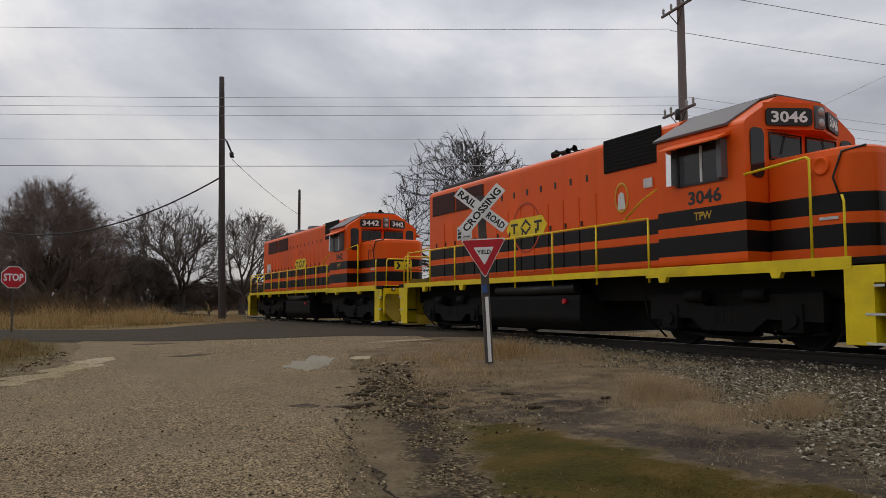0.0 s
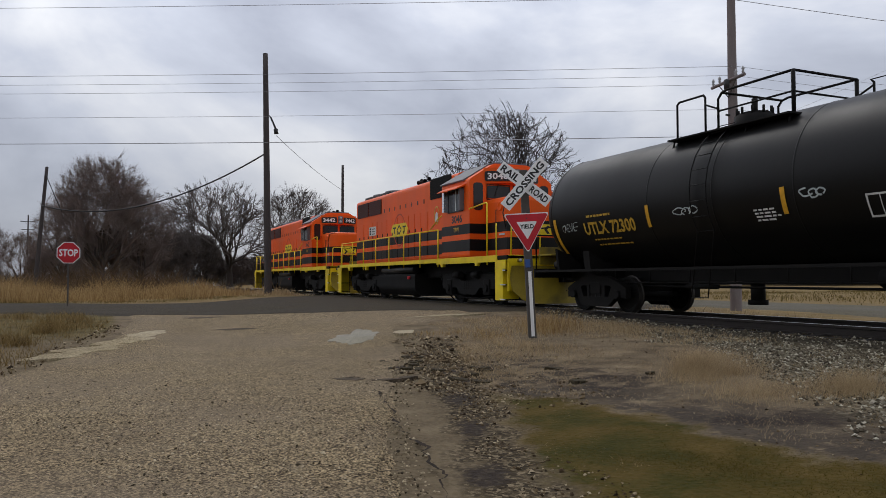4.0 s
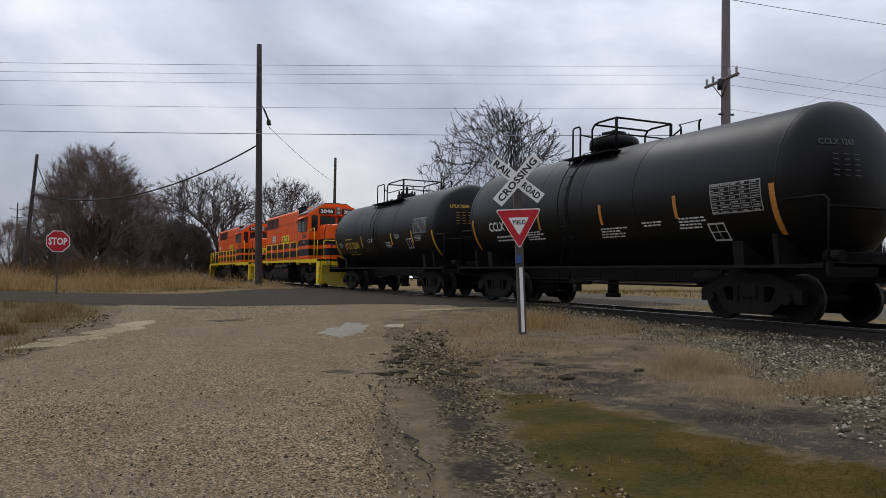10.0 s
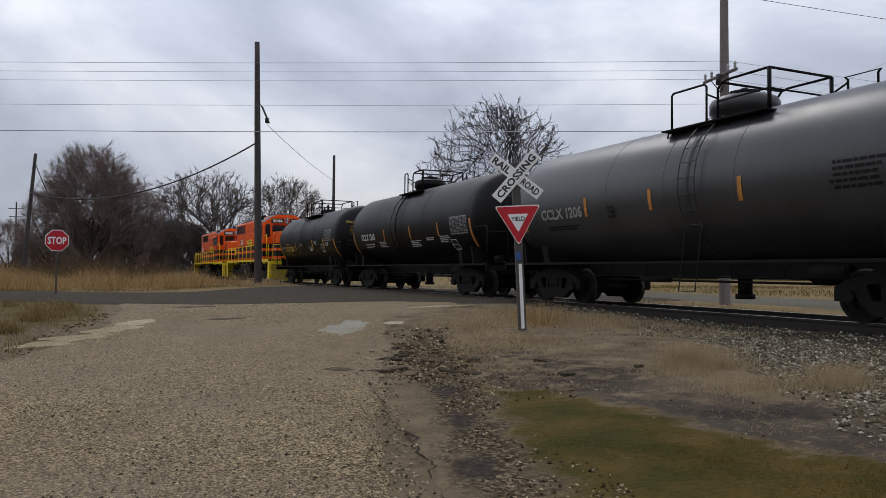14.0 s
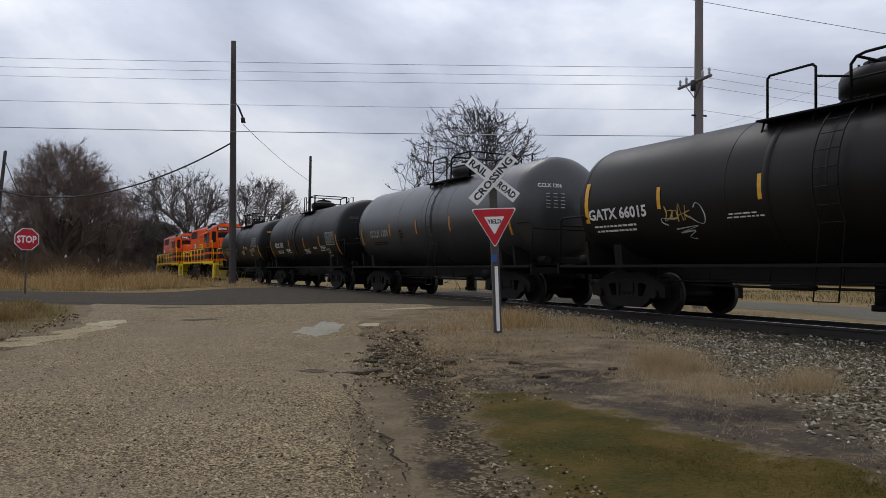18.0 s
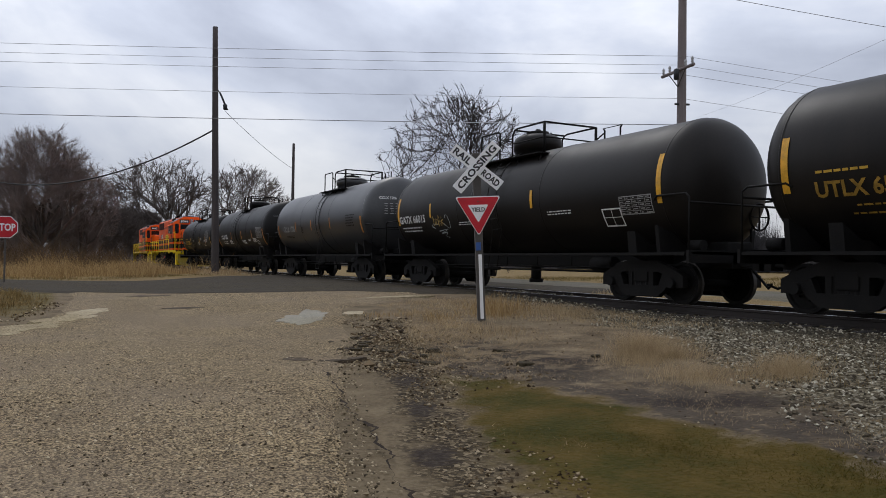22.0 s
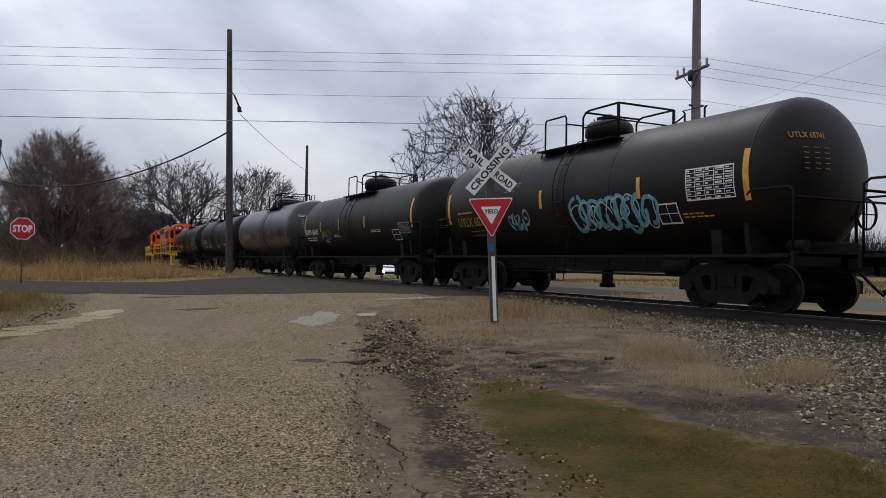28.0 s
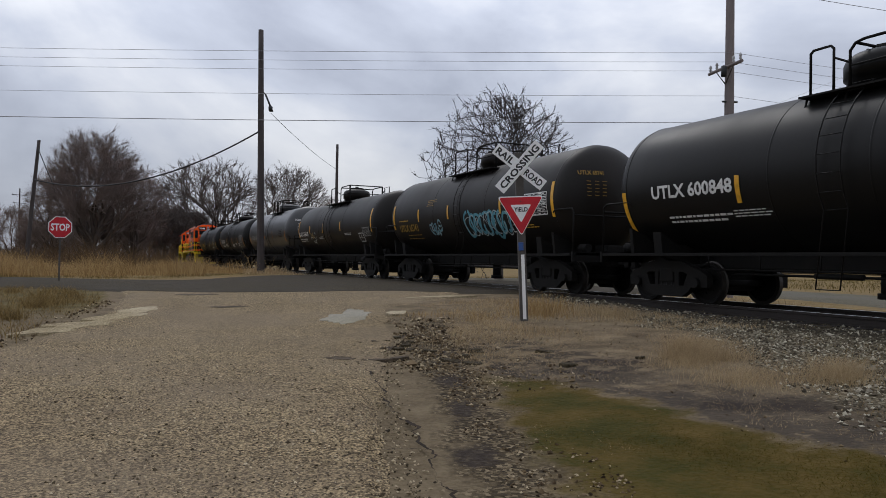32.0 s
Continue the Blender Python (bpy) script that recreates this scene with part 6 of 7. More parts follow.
    def stripe(self, u, z0, z1, w=0.10, mat="stripe_y"):
        """An upright reflective strip that follows the shell; nearer an end it runs on the head."""
        y, n, sh = u - self.c, 8, Shape()
        v = []
        for i in range(n + 1):
            z = z0 + (z1 - z0) * i / n
            v += [self.surf(y + w / 2, z), self.surf(y - w / 2, z)]
        sh.add(v, [(2 * i, 2 * i + 1, 2 * i + 3, 2 * i + 2) for i in range(n)])
        part("reflective_strip", sh, mat, self.ob, "worn yellow reflective strip")

    def text(self, s, u, z, h, w, mat="white", name="lettering"):
        v, f = letters(s, h, w)
        part(name, Shape().add([self.surf(u - self.c - a, z + b, 0.012) for a, b in v], f), mat, self.ob)

    def bars(self, u, z, w, rows, mat="white", h=0.035, gap=0.065, seed=0):
        """Small writing, as rows of short bars."""
        rng = random.Random(seed + int(u * 10))
        sh = Shape()
        for k in range(rows):
            a = rng.uniform(0, w * 0.12)
            end = w * rng.uniform(0.7, 1.0)
            while a < end:
                l = rng.uniform(0.05, 0.16)
                zz = z - k * gap
                y = u - self.c - a
                sh.add([self.surf(y, zz), self.surf(y - l, zz), self.surf(y - l, zz + h), self.surf(y, zz + h)], [(0, 1, 2, 3)])
                a += l + 0.03
        tagged(part("small_writing", sh, mat, self.ob), kind="stuff")

    def frame_box(self, u, z, w, h, t=0.03, mat="white", fill=False, cells=(0, 0)):
        sh = Shape()
        y = u - self.c

        def rect(a0, a1, b0, b1, lift=0.012):
            n = max(1, int((b1 - b0) / 0.12))
            v = []
            for i in range(n + 1):
                b = b0 + (b1 - b0) * i / n
                v += [self.surf(y - a0, z + b, lift), self.surf(y - a1, z + b, lift)]
            sh.add(v, [(2 * i, 2 * i + 1, 2 * i + 3, 2 * i + 2) for i in range(n)])
        rect(0, w, 0, t)
        rect(0, w, h - t, h)
        rect(0, t, t, h - t)
        rect(w - t, w, t, h - t)
        for i in range(1, cells[0]):
            rect(w * i / cells[0] - t / 4, w * i / cells[0] + t / 4, t, h - t)
        for j in range(1, cells[1]):
            rect(t, w - t, h * j / cells[1] - t / 4, h * j / cells[1] + t / 4)
        rng = random.Random(int(u * 7))
        if fill:
            for i in range(cells[0]):
                for j in range(cells[1]):
                    a0, b0 = w * i / cells[0] + 0.03, h * j / cells[1] + 0.025
                    rect(a0, a0 + (w / cells[0] - 0.05) * rng.uniform(0.35, 1.0), b0, b0 + (h / cells[1] - 0.05) * rng.uniform(0.6, 1.0))
        part("stencilled_panel", sh, mat, self.ob, "white stencilled data panel")

    def scrawl(self, u, z, w, h, seed, mat, loops=8, t=0.035, name="graffiti"):
        """A spray-painted scrawl of overlapping loops."""
        rng = random.Random(seed)
        tag = None
        for k in range(loops):
            a0, b0 = w * (k + 0.5) / loops, h * rng.uniform(0.38, 0.62)
            ra, rb, ph = w / loops * rng.uniform(0.5, 0.95), h * rng.uniform(0.28, 0.46), rng.uniform(0, 6.28)
            n = 22
            turn = rng.uniform(4.2, 6.6)
            pts = []
            for i in range(n + 1):
                q = ph + turn * i / n
                pts.append((a0 + ra * math.cos(q) + 0.15 * ra * math.cos(3 * q + ph), b0 + rb * math.sin(q)))
            v = []
            for i, (a, b) in enumerate(pts):
                p, q = pts[max(0, i - 1)], pts[min(n, i + 1)]
                d = Vector((q[0] - p[0], q[1] - p[1])).normalized() * t * rng.uniform(0.85, 1.15)
                v += [self.surf(u - self.c - a + d.y, z + b + d.x, 0.013 + 0.0006 * k), self.surf(u - self.c - a - d.y, z + b - d.x, 0.013 + 0.0006 * k)]
            sh = Shape().add(v, [(2 * i, 2 * i + 1, 2 * i + 3, 2 * i + 2) for i in range(n)])
            if tag is None:
                tag = part(name, sh, mat, self.ob, "spray-painted scrawl")
            else:
                part("paint_stroke", sh, mat, tag)

    def tag_strokes(self, u, z, w, h, strokes, mat, t, name="graffiti"):
        """A sprayed tag of smooth strokes; each is a run of points across a unit square, from its lower left corner."""
        tag = None
        for k, pts in enumerate(strokes):
            P = [Vector((a * w, b * h)) for a, b in pts]
            Q = []
            for i in range(len(P) - 1):
                p0, p1, p2, p3 = P[max(0, i - 1)], P[i], P[i + 1], P[min(len(P) - 1, i + 2)]
                for j in range(6):
                    f = j / 6
                    Q.append(0.5 * (2 * p1 + (p2 - p0) * f + (2 * p0 - 5 * p1 + 4 * p2 - p3) * f * f + (3 * p1 - p0 - 3 * p2 + p3) * f ** 3))
            Q.append(P[-1])
            n, v = len(Q) - 1, []
            for i, q in enumerate(Q):
                d = (Q[min(n, i + 1)] - Q[max(0, i - 1)]).normalized() * t * (0.75 + 0.4 * math.sin(i * 0.37 + k))
                lift = 0.013 + 0.0006 * k
                v += [self.surf(u - self.c - q.x + d.y, z + q.y + d.x, lift), self.surf(u - self.c - q.x - d.y, z + q.y - d.x, lift)]
            sh = Shape().add(v, [(2 * i, 2 * i + 1, 2 * i + 3, 2 * i + 2) for i in range(n)])
            if tag is None:
                tag = part(name, sh, mat, self.ob, "spray-painted tag")
            else:
                part("paint_stroke", sh, mat, tag)

    def small_end_text(self, s, mat):
        """Reporting mark on the trailing head."""
        v, f = letters(s, 0.11, 0.62)
        hd = 0.72
        pts = []
        for a, b in v:
            x, z = -1.0 + a, self.zc + 0.55 + b
            q = min(0.999, (x * x + (z - self.zc) ** 2) / self.r ** 2)
            pts.append((x, self.u1 - hd * math.sqrt(1 - q) - 0.02, z))
        part("end_lettering", Shape().add(pts, f), mat, self.ob)
        sh = Shape()
        for k in range(5):
            for j in range(3):
                x0, z0 = -0.85 + j * 0.2, self.zc + 0.38 - k * 0.09
                w = 0.13
                q = min(0.99, ((x0 + w / 2) ** 2 + (z0 - self.zc) ** 2) / self.r ** 2)
                y = self.u1 - hd * math.sqrt(1 - q) - 0.035
                sh.add([(x0, y, z0), (x0 + w, y, z0), (x0 + w, y, z0 + 0.016), (x0, y, z0 + 0.016)], [(0, 1, 2, 3)])
        tagged(part("end_small_writing", sh, mat, self.ob), kind="stuff")


def tank_cars():
    t = Tank("black tank car with yellow lettering and low valves on top", 5.8, -8.3, 4.40, -6.83, "tank_black", -0.95, top=3.91, low_dome=True, ring=(0.37, -0.45, -0.8, -2.6), trucks=(3.0, -5.9))
    for u in (4.25, -6.73):
        t.stripe(u, 1.43, 2.28, 0.12)
    for u in (0.67, -2.85, -4.91):
        t.stripe(u, 1.88, 2.34)
    t.text("UTLX 72300", 3.03, 1.83, 0.30, 1.90, "gold")
    t.bars(2.95, 2.24, 1.2, 1, "gold", 0.05)
    t.bars(2.85, 1.70, 1.3, 2, "gold", 0.03, 0.12, seed=2)
    white_tag = (((0.22, 0.70), (0.06, 0.62), (0.02, 0.25), (0.14, 0.10), (0.22, 0.60), (0.24, 0.10)), ((0.42, 0.75), (0.32, 0.70), (0.30, 0.15), (0.42, 0.12)), ((0.31, 0.42), (0.40, 0.45)),
                 ((0.46, 0.80), (0.54, 0.10), (0.64, 0.85)), ((0.98, 0.90), (0.72, 0.78), (0.70, 0.15), (0.84, 0.18)), ((0.71, 0.45), (0.94, 0.50)))
    t.tag_strokes(3.95, 1.93, 0.72, 0.26, white_tag, "graf_pale", 0.012)
    t.scrawl(-0.2, 2.05, 0.6, 0.16, 5, "graf_pale", 3, 0.012)
    t.scrawl(-3.25, 2.1, 0.42, 0.18, 6, "graf_pale", 3, 0.014)
    t.bars(-2.15, 1.98, 0.55, 4, "white", 0.03, 0.06, seed=3)
    t.frame_box(-5.1, 2.22, 1.18, 0.54, 0.02, "faded", True, (6, 7))
    t.bars(-5.1, 2.12, 0.6, 4, "white", 0.02, 0.05, 5)
    t.frame_box(-4.36, 1.71, 0.46, 0.36, 0.03, "white", False, (2, 0))
    t.bars(-6.2, 1.08, 0.25, 1, "white")
    t.bars(-6.6, 1.08, 0.7, 1, "gold")
    t.small_end_text("UTLX 72300", "gold")

    t = Tank("black tank car with white lettering and a round dome", -8.3, -22.66, -9.75, -21.1, "tank_black", -14.8, top=3.94, dome_r=0.62, dome_h=0.38, ring=(-14.18, -14.5, -15.0, -15.95), band=-14.75, trucks=(-10.74, -20.15))
    for u in (-9.86, -21.0):
        t.stripe(u, 1.53, 2.41, 0.12, "stripe_o")
    for u in (-13.53, -16.16, -18.6):
        t.stripe(u, 1.95, 2.40, 0.10, "stripe_o")
    t.text("CCLX 1263", -10.84, 2.02, 0.27, 1.6, "white")
    t.bars(-11.0, 1.84, 1.4, 2, "white", 0.04, 0.10, seed=7)
    t.bars(-12.8, 1.90, 0.8, 4, "white", 0.03, 0.06, 8)
    t.bars(-15.95, 1.84, 0.95, 4, "white", 0.03, 0.06, 9)
    t.bars(-17.5, 1.90, 0.6, 2, "white", 0.03, 0.06, 10)
    t.bars(-18.55, 1.92, 0.85, 4, "white", 0.03, 0.06, 11)
    t.frame_box(-19.57, 1.96, 1.2, 0.56, 0.025, "faded", True, (5, 7))
    t.frame_box(-19.35, 1.48, 0.42, 0.33, 0.03, "white", False, (2, 2))
    t.bars(-20.8, 1.06, 0.6, 1, "white")
    t.small_end_text("CCLX 1263", "tank_grey")

    t = Tank("faded grey tank car with a tall round dome", -22.66, -36.72, -23.98, -35.27, "tank_grey", -30.4, top=3.96, dome_r=0.68, dome_h=0.40, ring=(-29.2, -30.2, -30.5, -31.75), band=-30.3, trucks=(-25.1, -34.42))
    for u in (-24.21, -35.05):
        t.stripe(u, 1.83, 2.44, 0.12, "stripe_o")
    for u in (-26.99, -29.24, -31.65):
        t.stripe(u, 2.08, 2.52, 0.10, "stripe_o")
    t.text("CCLX 1206", -25.07, 2.08, 0.27, 1.76, "faded")
    t.bars(-25.2, 1.88, 1.4, 2, "tank_black", seed=21)
    t.bars(-27.8, 2.2, 0.25, 3, "tank_brown", 0.06, 0.1, 23)
    t.bars(-33.45, 2.5, 1.05, 5, "tank_brown", 0.05, 0.1, 22)
    t.small_end_text("CCLX 1206", "white")

    t = Tank("dusty brown-black tank car with a gold scrawl", -36.72, -51.77, -38.14, -50.42, "tank_brown", -44.32, top=3.76, dome_r=0.66, dome_h=0.50, ring=(-42.72, -43.69, -44.32, -45.77), band=-43.12, trucks=(-39.32, -49.57))
    t.stripe(-38.26, 1.95, 2.85, 0.13)
    t.stripe(-50.34, 1.98, 2.95, 0.13)
    for u in (-40.57, -43.02, -46.00):
        t.stripe(u, 2.12, 2.56, 0.10)
    t.text("GATX 66015", -38.32, 2.0, 0.25, 1.87, "white")
    t.bars(-38.42, 1.84, 1.7, 2, "white", 0.04, 0.10, 31)
    gold_tag = (((0.12, 0.95), (0.16, 0.75), (0.10, 0.55), (0.22, 0.62), (0.30, 0.80), (0.18, 0.82)), ((0.26, 0.56), (0.30, 0.78), (0.38, 0.80), (0.40, 0.62), (0.30, 0.60)),
                ((0.40, 0.50), (0.45, 0.98), (0.52, 0.52)), ((0.40, 0.66), (0.55, 0.72)), ((0.60, 0.92), (0.56, 0.54)), ((0.70, 0.78), (0.57, 0.70), (0.70, 0.56)))
    pale_tag = (((0.14, 0.42), (0.02, 0.50), (0.02, 0.62), (0.16, 0.60), (0.34, 0.58)), ((0.66, 0.62), (0.82, 0.45), (0.95, 0.42), (1.0, 0.62), (0.94, 0.88), (0.84, 0.96), (0.78, 0.84)),
                ((0.30, 0.30), (0.80, 0.36), (0.36, 0.20), (0.70, 0.24), (0.52, 0.08), (0.66, 0.02)))
    t.tag_strokes(-40.57, 1.50, 1.15, 0.70, gold_tag, "graf_gold", 0.016)
    t.tag_strokes(-40.57, 1.50, 1.15, 0.70, pale_tag, "graf_pale", 0.012)
    t.bars(-42.22, 1.9, 0.8, 2, "white", 0.025, 0.06, 32)
    t.bars(-46.52, 1.98, 1.1, 2, "white", 0.025, 0.06, 33)
    t.frame_box(-48.57, 1.58, 0.6, 0.38, 0.03, "white", False, (2, 2))
    t.frame_box(-49.17, 1.80, 0.95, 0.38, 0.02, "faded", True, (5, 5))

    t = Tank("black tank car with blue graffiti and yellow strips", -51.77, -65.82, -53.09, -64.37, "tank_brown", -58.90, top=3.86, dome_r=0.58, dome_h=0.44, ring=(-57.38, -58.27, -58.94, -60.22), trucks=(-54.07, -63.57))
    for u in (-53.21, -64.28):
        t.stripe(u, 1.95, 2.85, 0.13)
    for u in (-55.60, -58.05, -61.56):
        t.stripe(u, 2.16, 2.60, 0.11)
    t.text("UTLX 65741", -53.72, 1.84, 0.26, 1.69, "gold_dim")
    t.bars(-53.67, 2.22, 1.0, 1, "gold", 0.04)
    t.bars(-54.22, 1.70, 1.4, 2, "gold_dim", 0.025, 0.12, 41)
    t.bars(-56.32, 2.85, 0.7, 4, "gold_dim", 0.02, 0.06, 42)
    small_tag = (((0.22, 0.12), (0.08, 0.30), (0.02, 0.55), (0.06, 0.72), (0.14, 0.68)), ((0.18, 0.35), (0.22, 0.78), (0.30, 0.80), (0.34, 0.45), (0.44, 0.10), (0.30, 0.15)),
                 ((0.24, 0.36), (0.40, 0.40)), ((0.40, 0.70), (0.52, 0.78), (0.54, 0.62), (0.44, 0.40), (0.52, 0.30)), ((0.44, 0.30), (0.50, 0.12), (0.58, 0.34), (0.64, 0.10), (0.70, 0.12), (0.68, 0.58)),
                 ((0.66, 0.34), (0.84, 0.32), (0.98, 0.50), (0.96, 0.80), (0.84, 0.95), (0.74, 0.84), (0.78, 0.62), (0.90, 0.60)))
    t.tag_strokes(-56.47, 1.62, 1.0, 0.56, small_tag, "graf_pale", 0.030)
    t.tag_strokes(-56.47, 1.62, 1.0, 0.56, small_tag, "graf_blue", 0.022)
    t.scrawl(-59.32, 1.52, 2.65, 0.85, 17, "graf_blue", 9, 0.045)
    t.scrawl(-59.32, 1.54, 2.65, 0.8, 18, "graf_pale", 9, 0.014)
    t.frame_box(-62.01, 1.62, 0.58, 0.40, 0.03, "white", False, (2, 2))
    t.frame_box(-62.87, 2.02, 1.16, 0.60, 0.025, "white", True, (5, 7))
    t.bars(-62.62, 1.78, 0.8, 2, "gold", 0.025, 0.06, 43)
    t.small_end_text("UTLX 65741", "gold_dim")

    t = Tank("clean black tank car with bold white lettering", -65.82, -80.17, -67.22, -78.72, "tank_black", -72.32, top=3.88, dome_r=0.72, dome_h=0.5, ring=(-71.42, -71.87, -72.17, -73.72), trucks=(-68.17, -77.82))
    t.stripe(-67.17, 1.48, 2.33, 0.12)
    t.stripe(-78.62, 1.48, 2.33, 0.12)
    t.stripe(-70.37, 1.92, 2.42, 0.11)
    t.text("UTLX 600848", -68.06, 2.12, 0.28, 2.19, "white")
    t.bars(-68.42, 1.72, 1.7, 2, "white", 0.04, 0.09, 51)
    t.bars(-70.12, 1.78, 1.0, 3, "white", 0.02, 0.05, 52)


tank_cars()


# ---- locomotives ----
def loco_truck(loco, y, axles, wheels):
    """A locomotive truck: heavy side frames, brake cylinders, springs, wheels."""
    half = axles[-1]
    t = part("truck", Shape().box(-1.0, 1.0, -half - 0.4, half + 0.4, 0.32, 1.0, 0.03), "under", loco)
    t.location = (0, y, 0)
    for a in axles:
        d = 0.55 if a <= 0 else -0.55
        part("traction_motor", Shape().box(-0.62, 0.62, min(a, a + d) - 0.1, max(a, a + d) + 0.1, 0.13, 0.80, 0.06), "under", t)
    for s in (-1, 1):
        part("brake_rod", Shape().pipe([(s * 1.0, -half - 0.5, 0.30), (s * 1.0, -half * 0.4, 0.18), (s * 1.0, half * 0.4, 0.18), (s * 1.0, half + 0.5, 0.30)], 0.035, 6), "under", t)
        for a in axles:
            for e in (-0.58, 0.58):
                part("brake_shoe", Shape().prism([(a + e, 0.28), (a + e * 0.90, 0.50), (a + e * 0.93, 0.74), (a + e * 1.12, 0.74), (a + e * 1.12, 0.28)], "x", s * 0.76 - 0.06, s * 0.76 + 0.06), "under", t)
            part("sand_pipe", Shape().pipe([(s * 1.2, a + 0.75, 1.0), (s * 1.1, a + 0.72, 0.5), (s * 0.8, a + 0.55, 0.12)], 0.022, 5), "under", t)
    for s in (-1, 1):
        x0, x1 = s * 1.12 - 0.09, s * 1.12 + 0.09
        e = half + 0.55
        fr = Shape().prism([(-e, 0.48), (-e, 0.95), (-half * 0.6, 0.94), (-half * 0.35, 0.74), (half * 0.35, 0.74), (half * 0.6, 0.94), (e, 0.95), (e, 0.48),
                            (half * 0.62, 0.52), (half * 0.4, 0.3), (-half * 0.4, 0.3), (-half * 0.62, 0.52)], "x", x0, x1)
        part("side_frame", fr, "under", t)
        for a in axles:
            jb = Shape().box(s * 1.14 - 0.11, s * 1.14 + 0.11, a - 0.2, a + 0.2, 0.30, 0.78, 0.03).rod((s * 1.2, a, 0.51), (s * 1.31, a, 0.51), 0.13, 12)
            part("journal_box", jb, "under", t)
        for a in (-half * 0.5, half * 0.5):
            part("brake_cylinder", Shape().rod((s * 1.22, a - 0.22, 0.93), (s * 1.22, a + 0.22, 0.93), 0.12, 12), "under", t)
        sp = Shape()
        for k in (-0.24, -0.08, 0.08, 0.24):
            sp.lathe([(0.45 + 0.04 * j, 0.07 if j % 2 else 0.055) for j in range(8)], (s * 1.16, k, 0), "z", 8)
        part("spring", sp, "under", t)
    for a in axles:
        w = part("wheelset", WHEEL[0.51], None, t)
        wheels.append((w, 0.51, a, 0.51))


def locomotive(label, number, m0, m1, e0, e1, cab, nose, hood_end, tank, axles, truck_ys, intake, rads, fans, horn):
    """A hood diesel whose short nose looks to the rear of the train (-y). Places along the train: m couplers, e platform ends,
    cab (front, back), nose, hood_end, fuel tank, trucks."""
    c = (m0 + m1) / 2
    L = lambda u: u - c
    loco = new("locomotive", None)
    tagged(loco, label, "locomotive", "locomotives of the train")
    wheels = []
    TRAIN.append((loco, c, wheels))
    a, b = L(e1), L(e0)                 # nose end (-), hood end (+)
    # platform and yellow sill
    part("frame", Shape().box(-0.9, 0.9, a + 0.3, b - 0.3, 0.85, 1.35, 0.02), "under", loco)
    part("walkway", Shape().box(-1.55, 1.55, a, b, 1.36, 1.46, 0.01), "under", loco)
    for s in (-1, 1):
        sl = Shape().box(s * 1.555 - 0.02, s * 1.555 + 0.02, a + 0.55, b - 0.45, 1.335, 1.475, 0.006)
        sl.box(s * 1.555 - 0.018, s * 1.555 + 0.018, a + 0.55, L(cab[1]) + 0.3, 1.285, 1.34)
        part("side_sill", sl, "yellow", loco, "yellow side sill")
        for y in (L(truck_ys[0]) + 1.2, L(truck_ys[0]) - 1.35, L(truck_ys[1]) + 1.2, L(truck_ys[1]) - 1.2):
            part("jacking_pad", Shape().prism([(y - 0.13, 1.34), (y + 0.13, 1.34), (y + 0.07, 1.19), (y - 0.07, 1.19)], "x", s * 1.53 - 0.05, s * 1.53 + 0.05), "yellow", loco)
    # long hood
    hy0, hy1 = L(cab[1]) - 0.02, L(hood_end)
    W, Z0, Z1 = 0.93, 1.46, 4.50
    prof = rounded([(-W, Z0), (-W, Z1 - 0.12), (-W + 0.3, Z1), (W - 0.3, Z1), (W, Z1 - 0.12), (W, Z0)], 0.12)
    hood = part("long_hood", Shape().prism(prof, "y", hy0, hy1), "livery", loco, "orange hood with black bands")
    for i, u in enumerate(fans):
        y = L(u)
        part("roof_fan", Shape().lathe([(-0.1, 0.62), (0.14, 0.62), (0.16, 0.55), (0.10, 0.5), (0.10, 0.0)], (0, y, Z1), "z", 24), "roof", hood)
    part("roof_walk", Shape().box(-0.62, 0.62, hy1 - 3.6, hy1 - 0.3, Z1 - 0.02, Z1 + 0.10, 0.03), "black", hood)
    part("exhaust_stack", Shape().box(-0.28, 0.28, L(intake[1]) + 1.6, L(intake[1]) + 2.4, Z1 - 0.02, Z1 + 0.14, 0.03), "under", hood)
    # doors along the hood
    n = int((hy1 - L(intake[1]) - 0.4) / 0.62)
    for i in range(n):
        y = L(intake[1]) + 0.3 + i * 0.62
        for s in (-1, 1):
            d = part("hood_door", Shape().box(s * (W + 0.006) - 0.012, s * (W + 0.006) + 0.012, y + 0.02, y + 0.58, 1.62, 3.30, 0.004), "livery", loco)
            part("latch", Shape().box(s * (W + 0.03) - 0.015, s * (W + 0.03) + 0.015, y + 0.50, y + 0.55, 2.6, 2.72), "black", d)
    # small dark vent holes high on the hood
    for i in range(9):
        y = L(intake[1]) + 0.6 + i * 0.62
        for s in (-1, 1):
            part("lifting_eye", Shape().box(s * (W + 0.004) - 0.006, s * (W + 0.004) + 0.006, y, y + 0.07, 3.62, 3.78), "black", hood)
    # air intake and radiator grilles, each with slats
    def grille(u0, u1, z0, z1, gm):
        for s in (-1, 1):
            x = s * (W + 0.012)
            g = part("grille", Shape().box(x - 0.02, x + 0.02, L(u0), L(u1), z0, z1, 0.006), gm, loco, "dark grille")
            m = int((z1 - z0) / 0.075)
            one = Shape().box(-0.008, 0.008, L(u0) + 0.03, L(u1) - 0.03, -0.014, 0.014).mesh("slat")
            one.materials.append(M[gm])
            for j in range(m):
                part("slat", one, None, g, at=pose(x + s * 0.02, 0, z0 + (j + 0.5) * (z1 - z0) / m))
    grille(*intake, 3.70, 4.44, "under")
    for u0, u1 in rads:
        grille(u0, u1, 3.62, 4.25, "grille_red")
    # cab
    cy0, cy1 = L(cab[0]), L(cab[1])
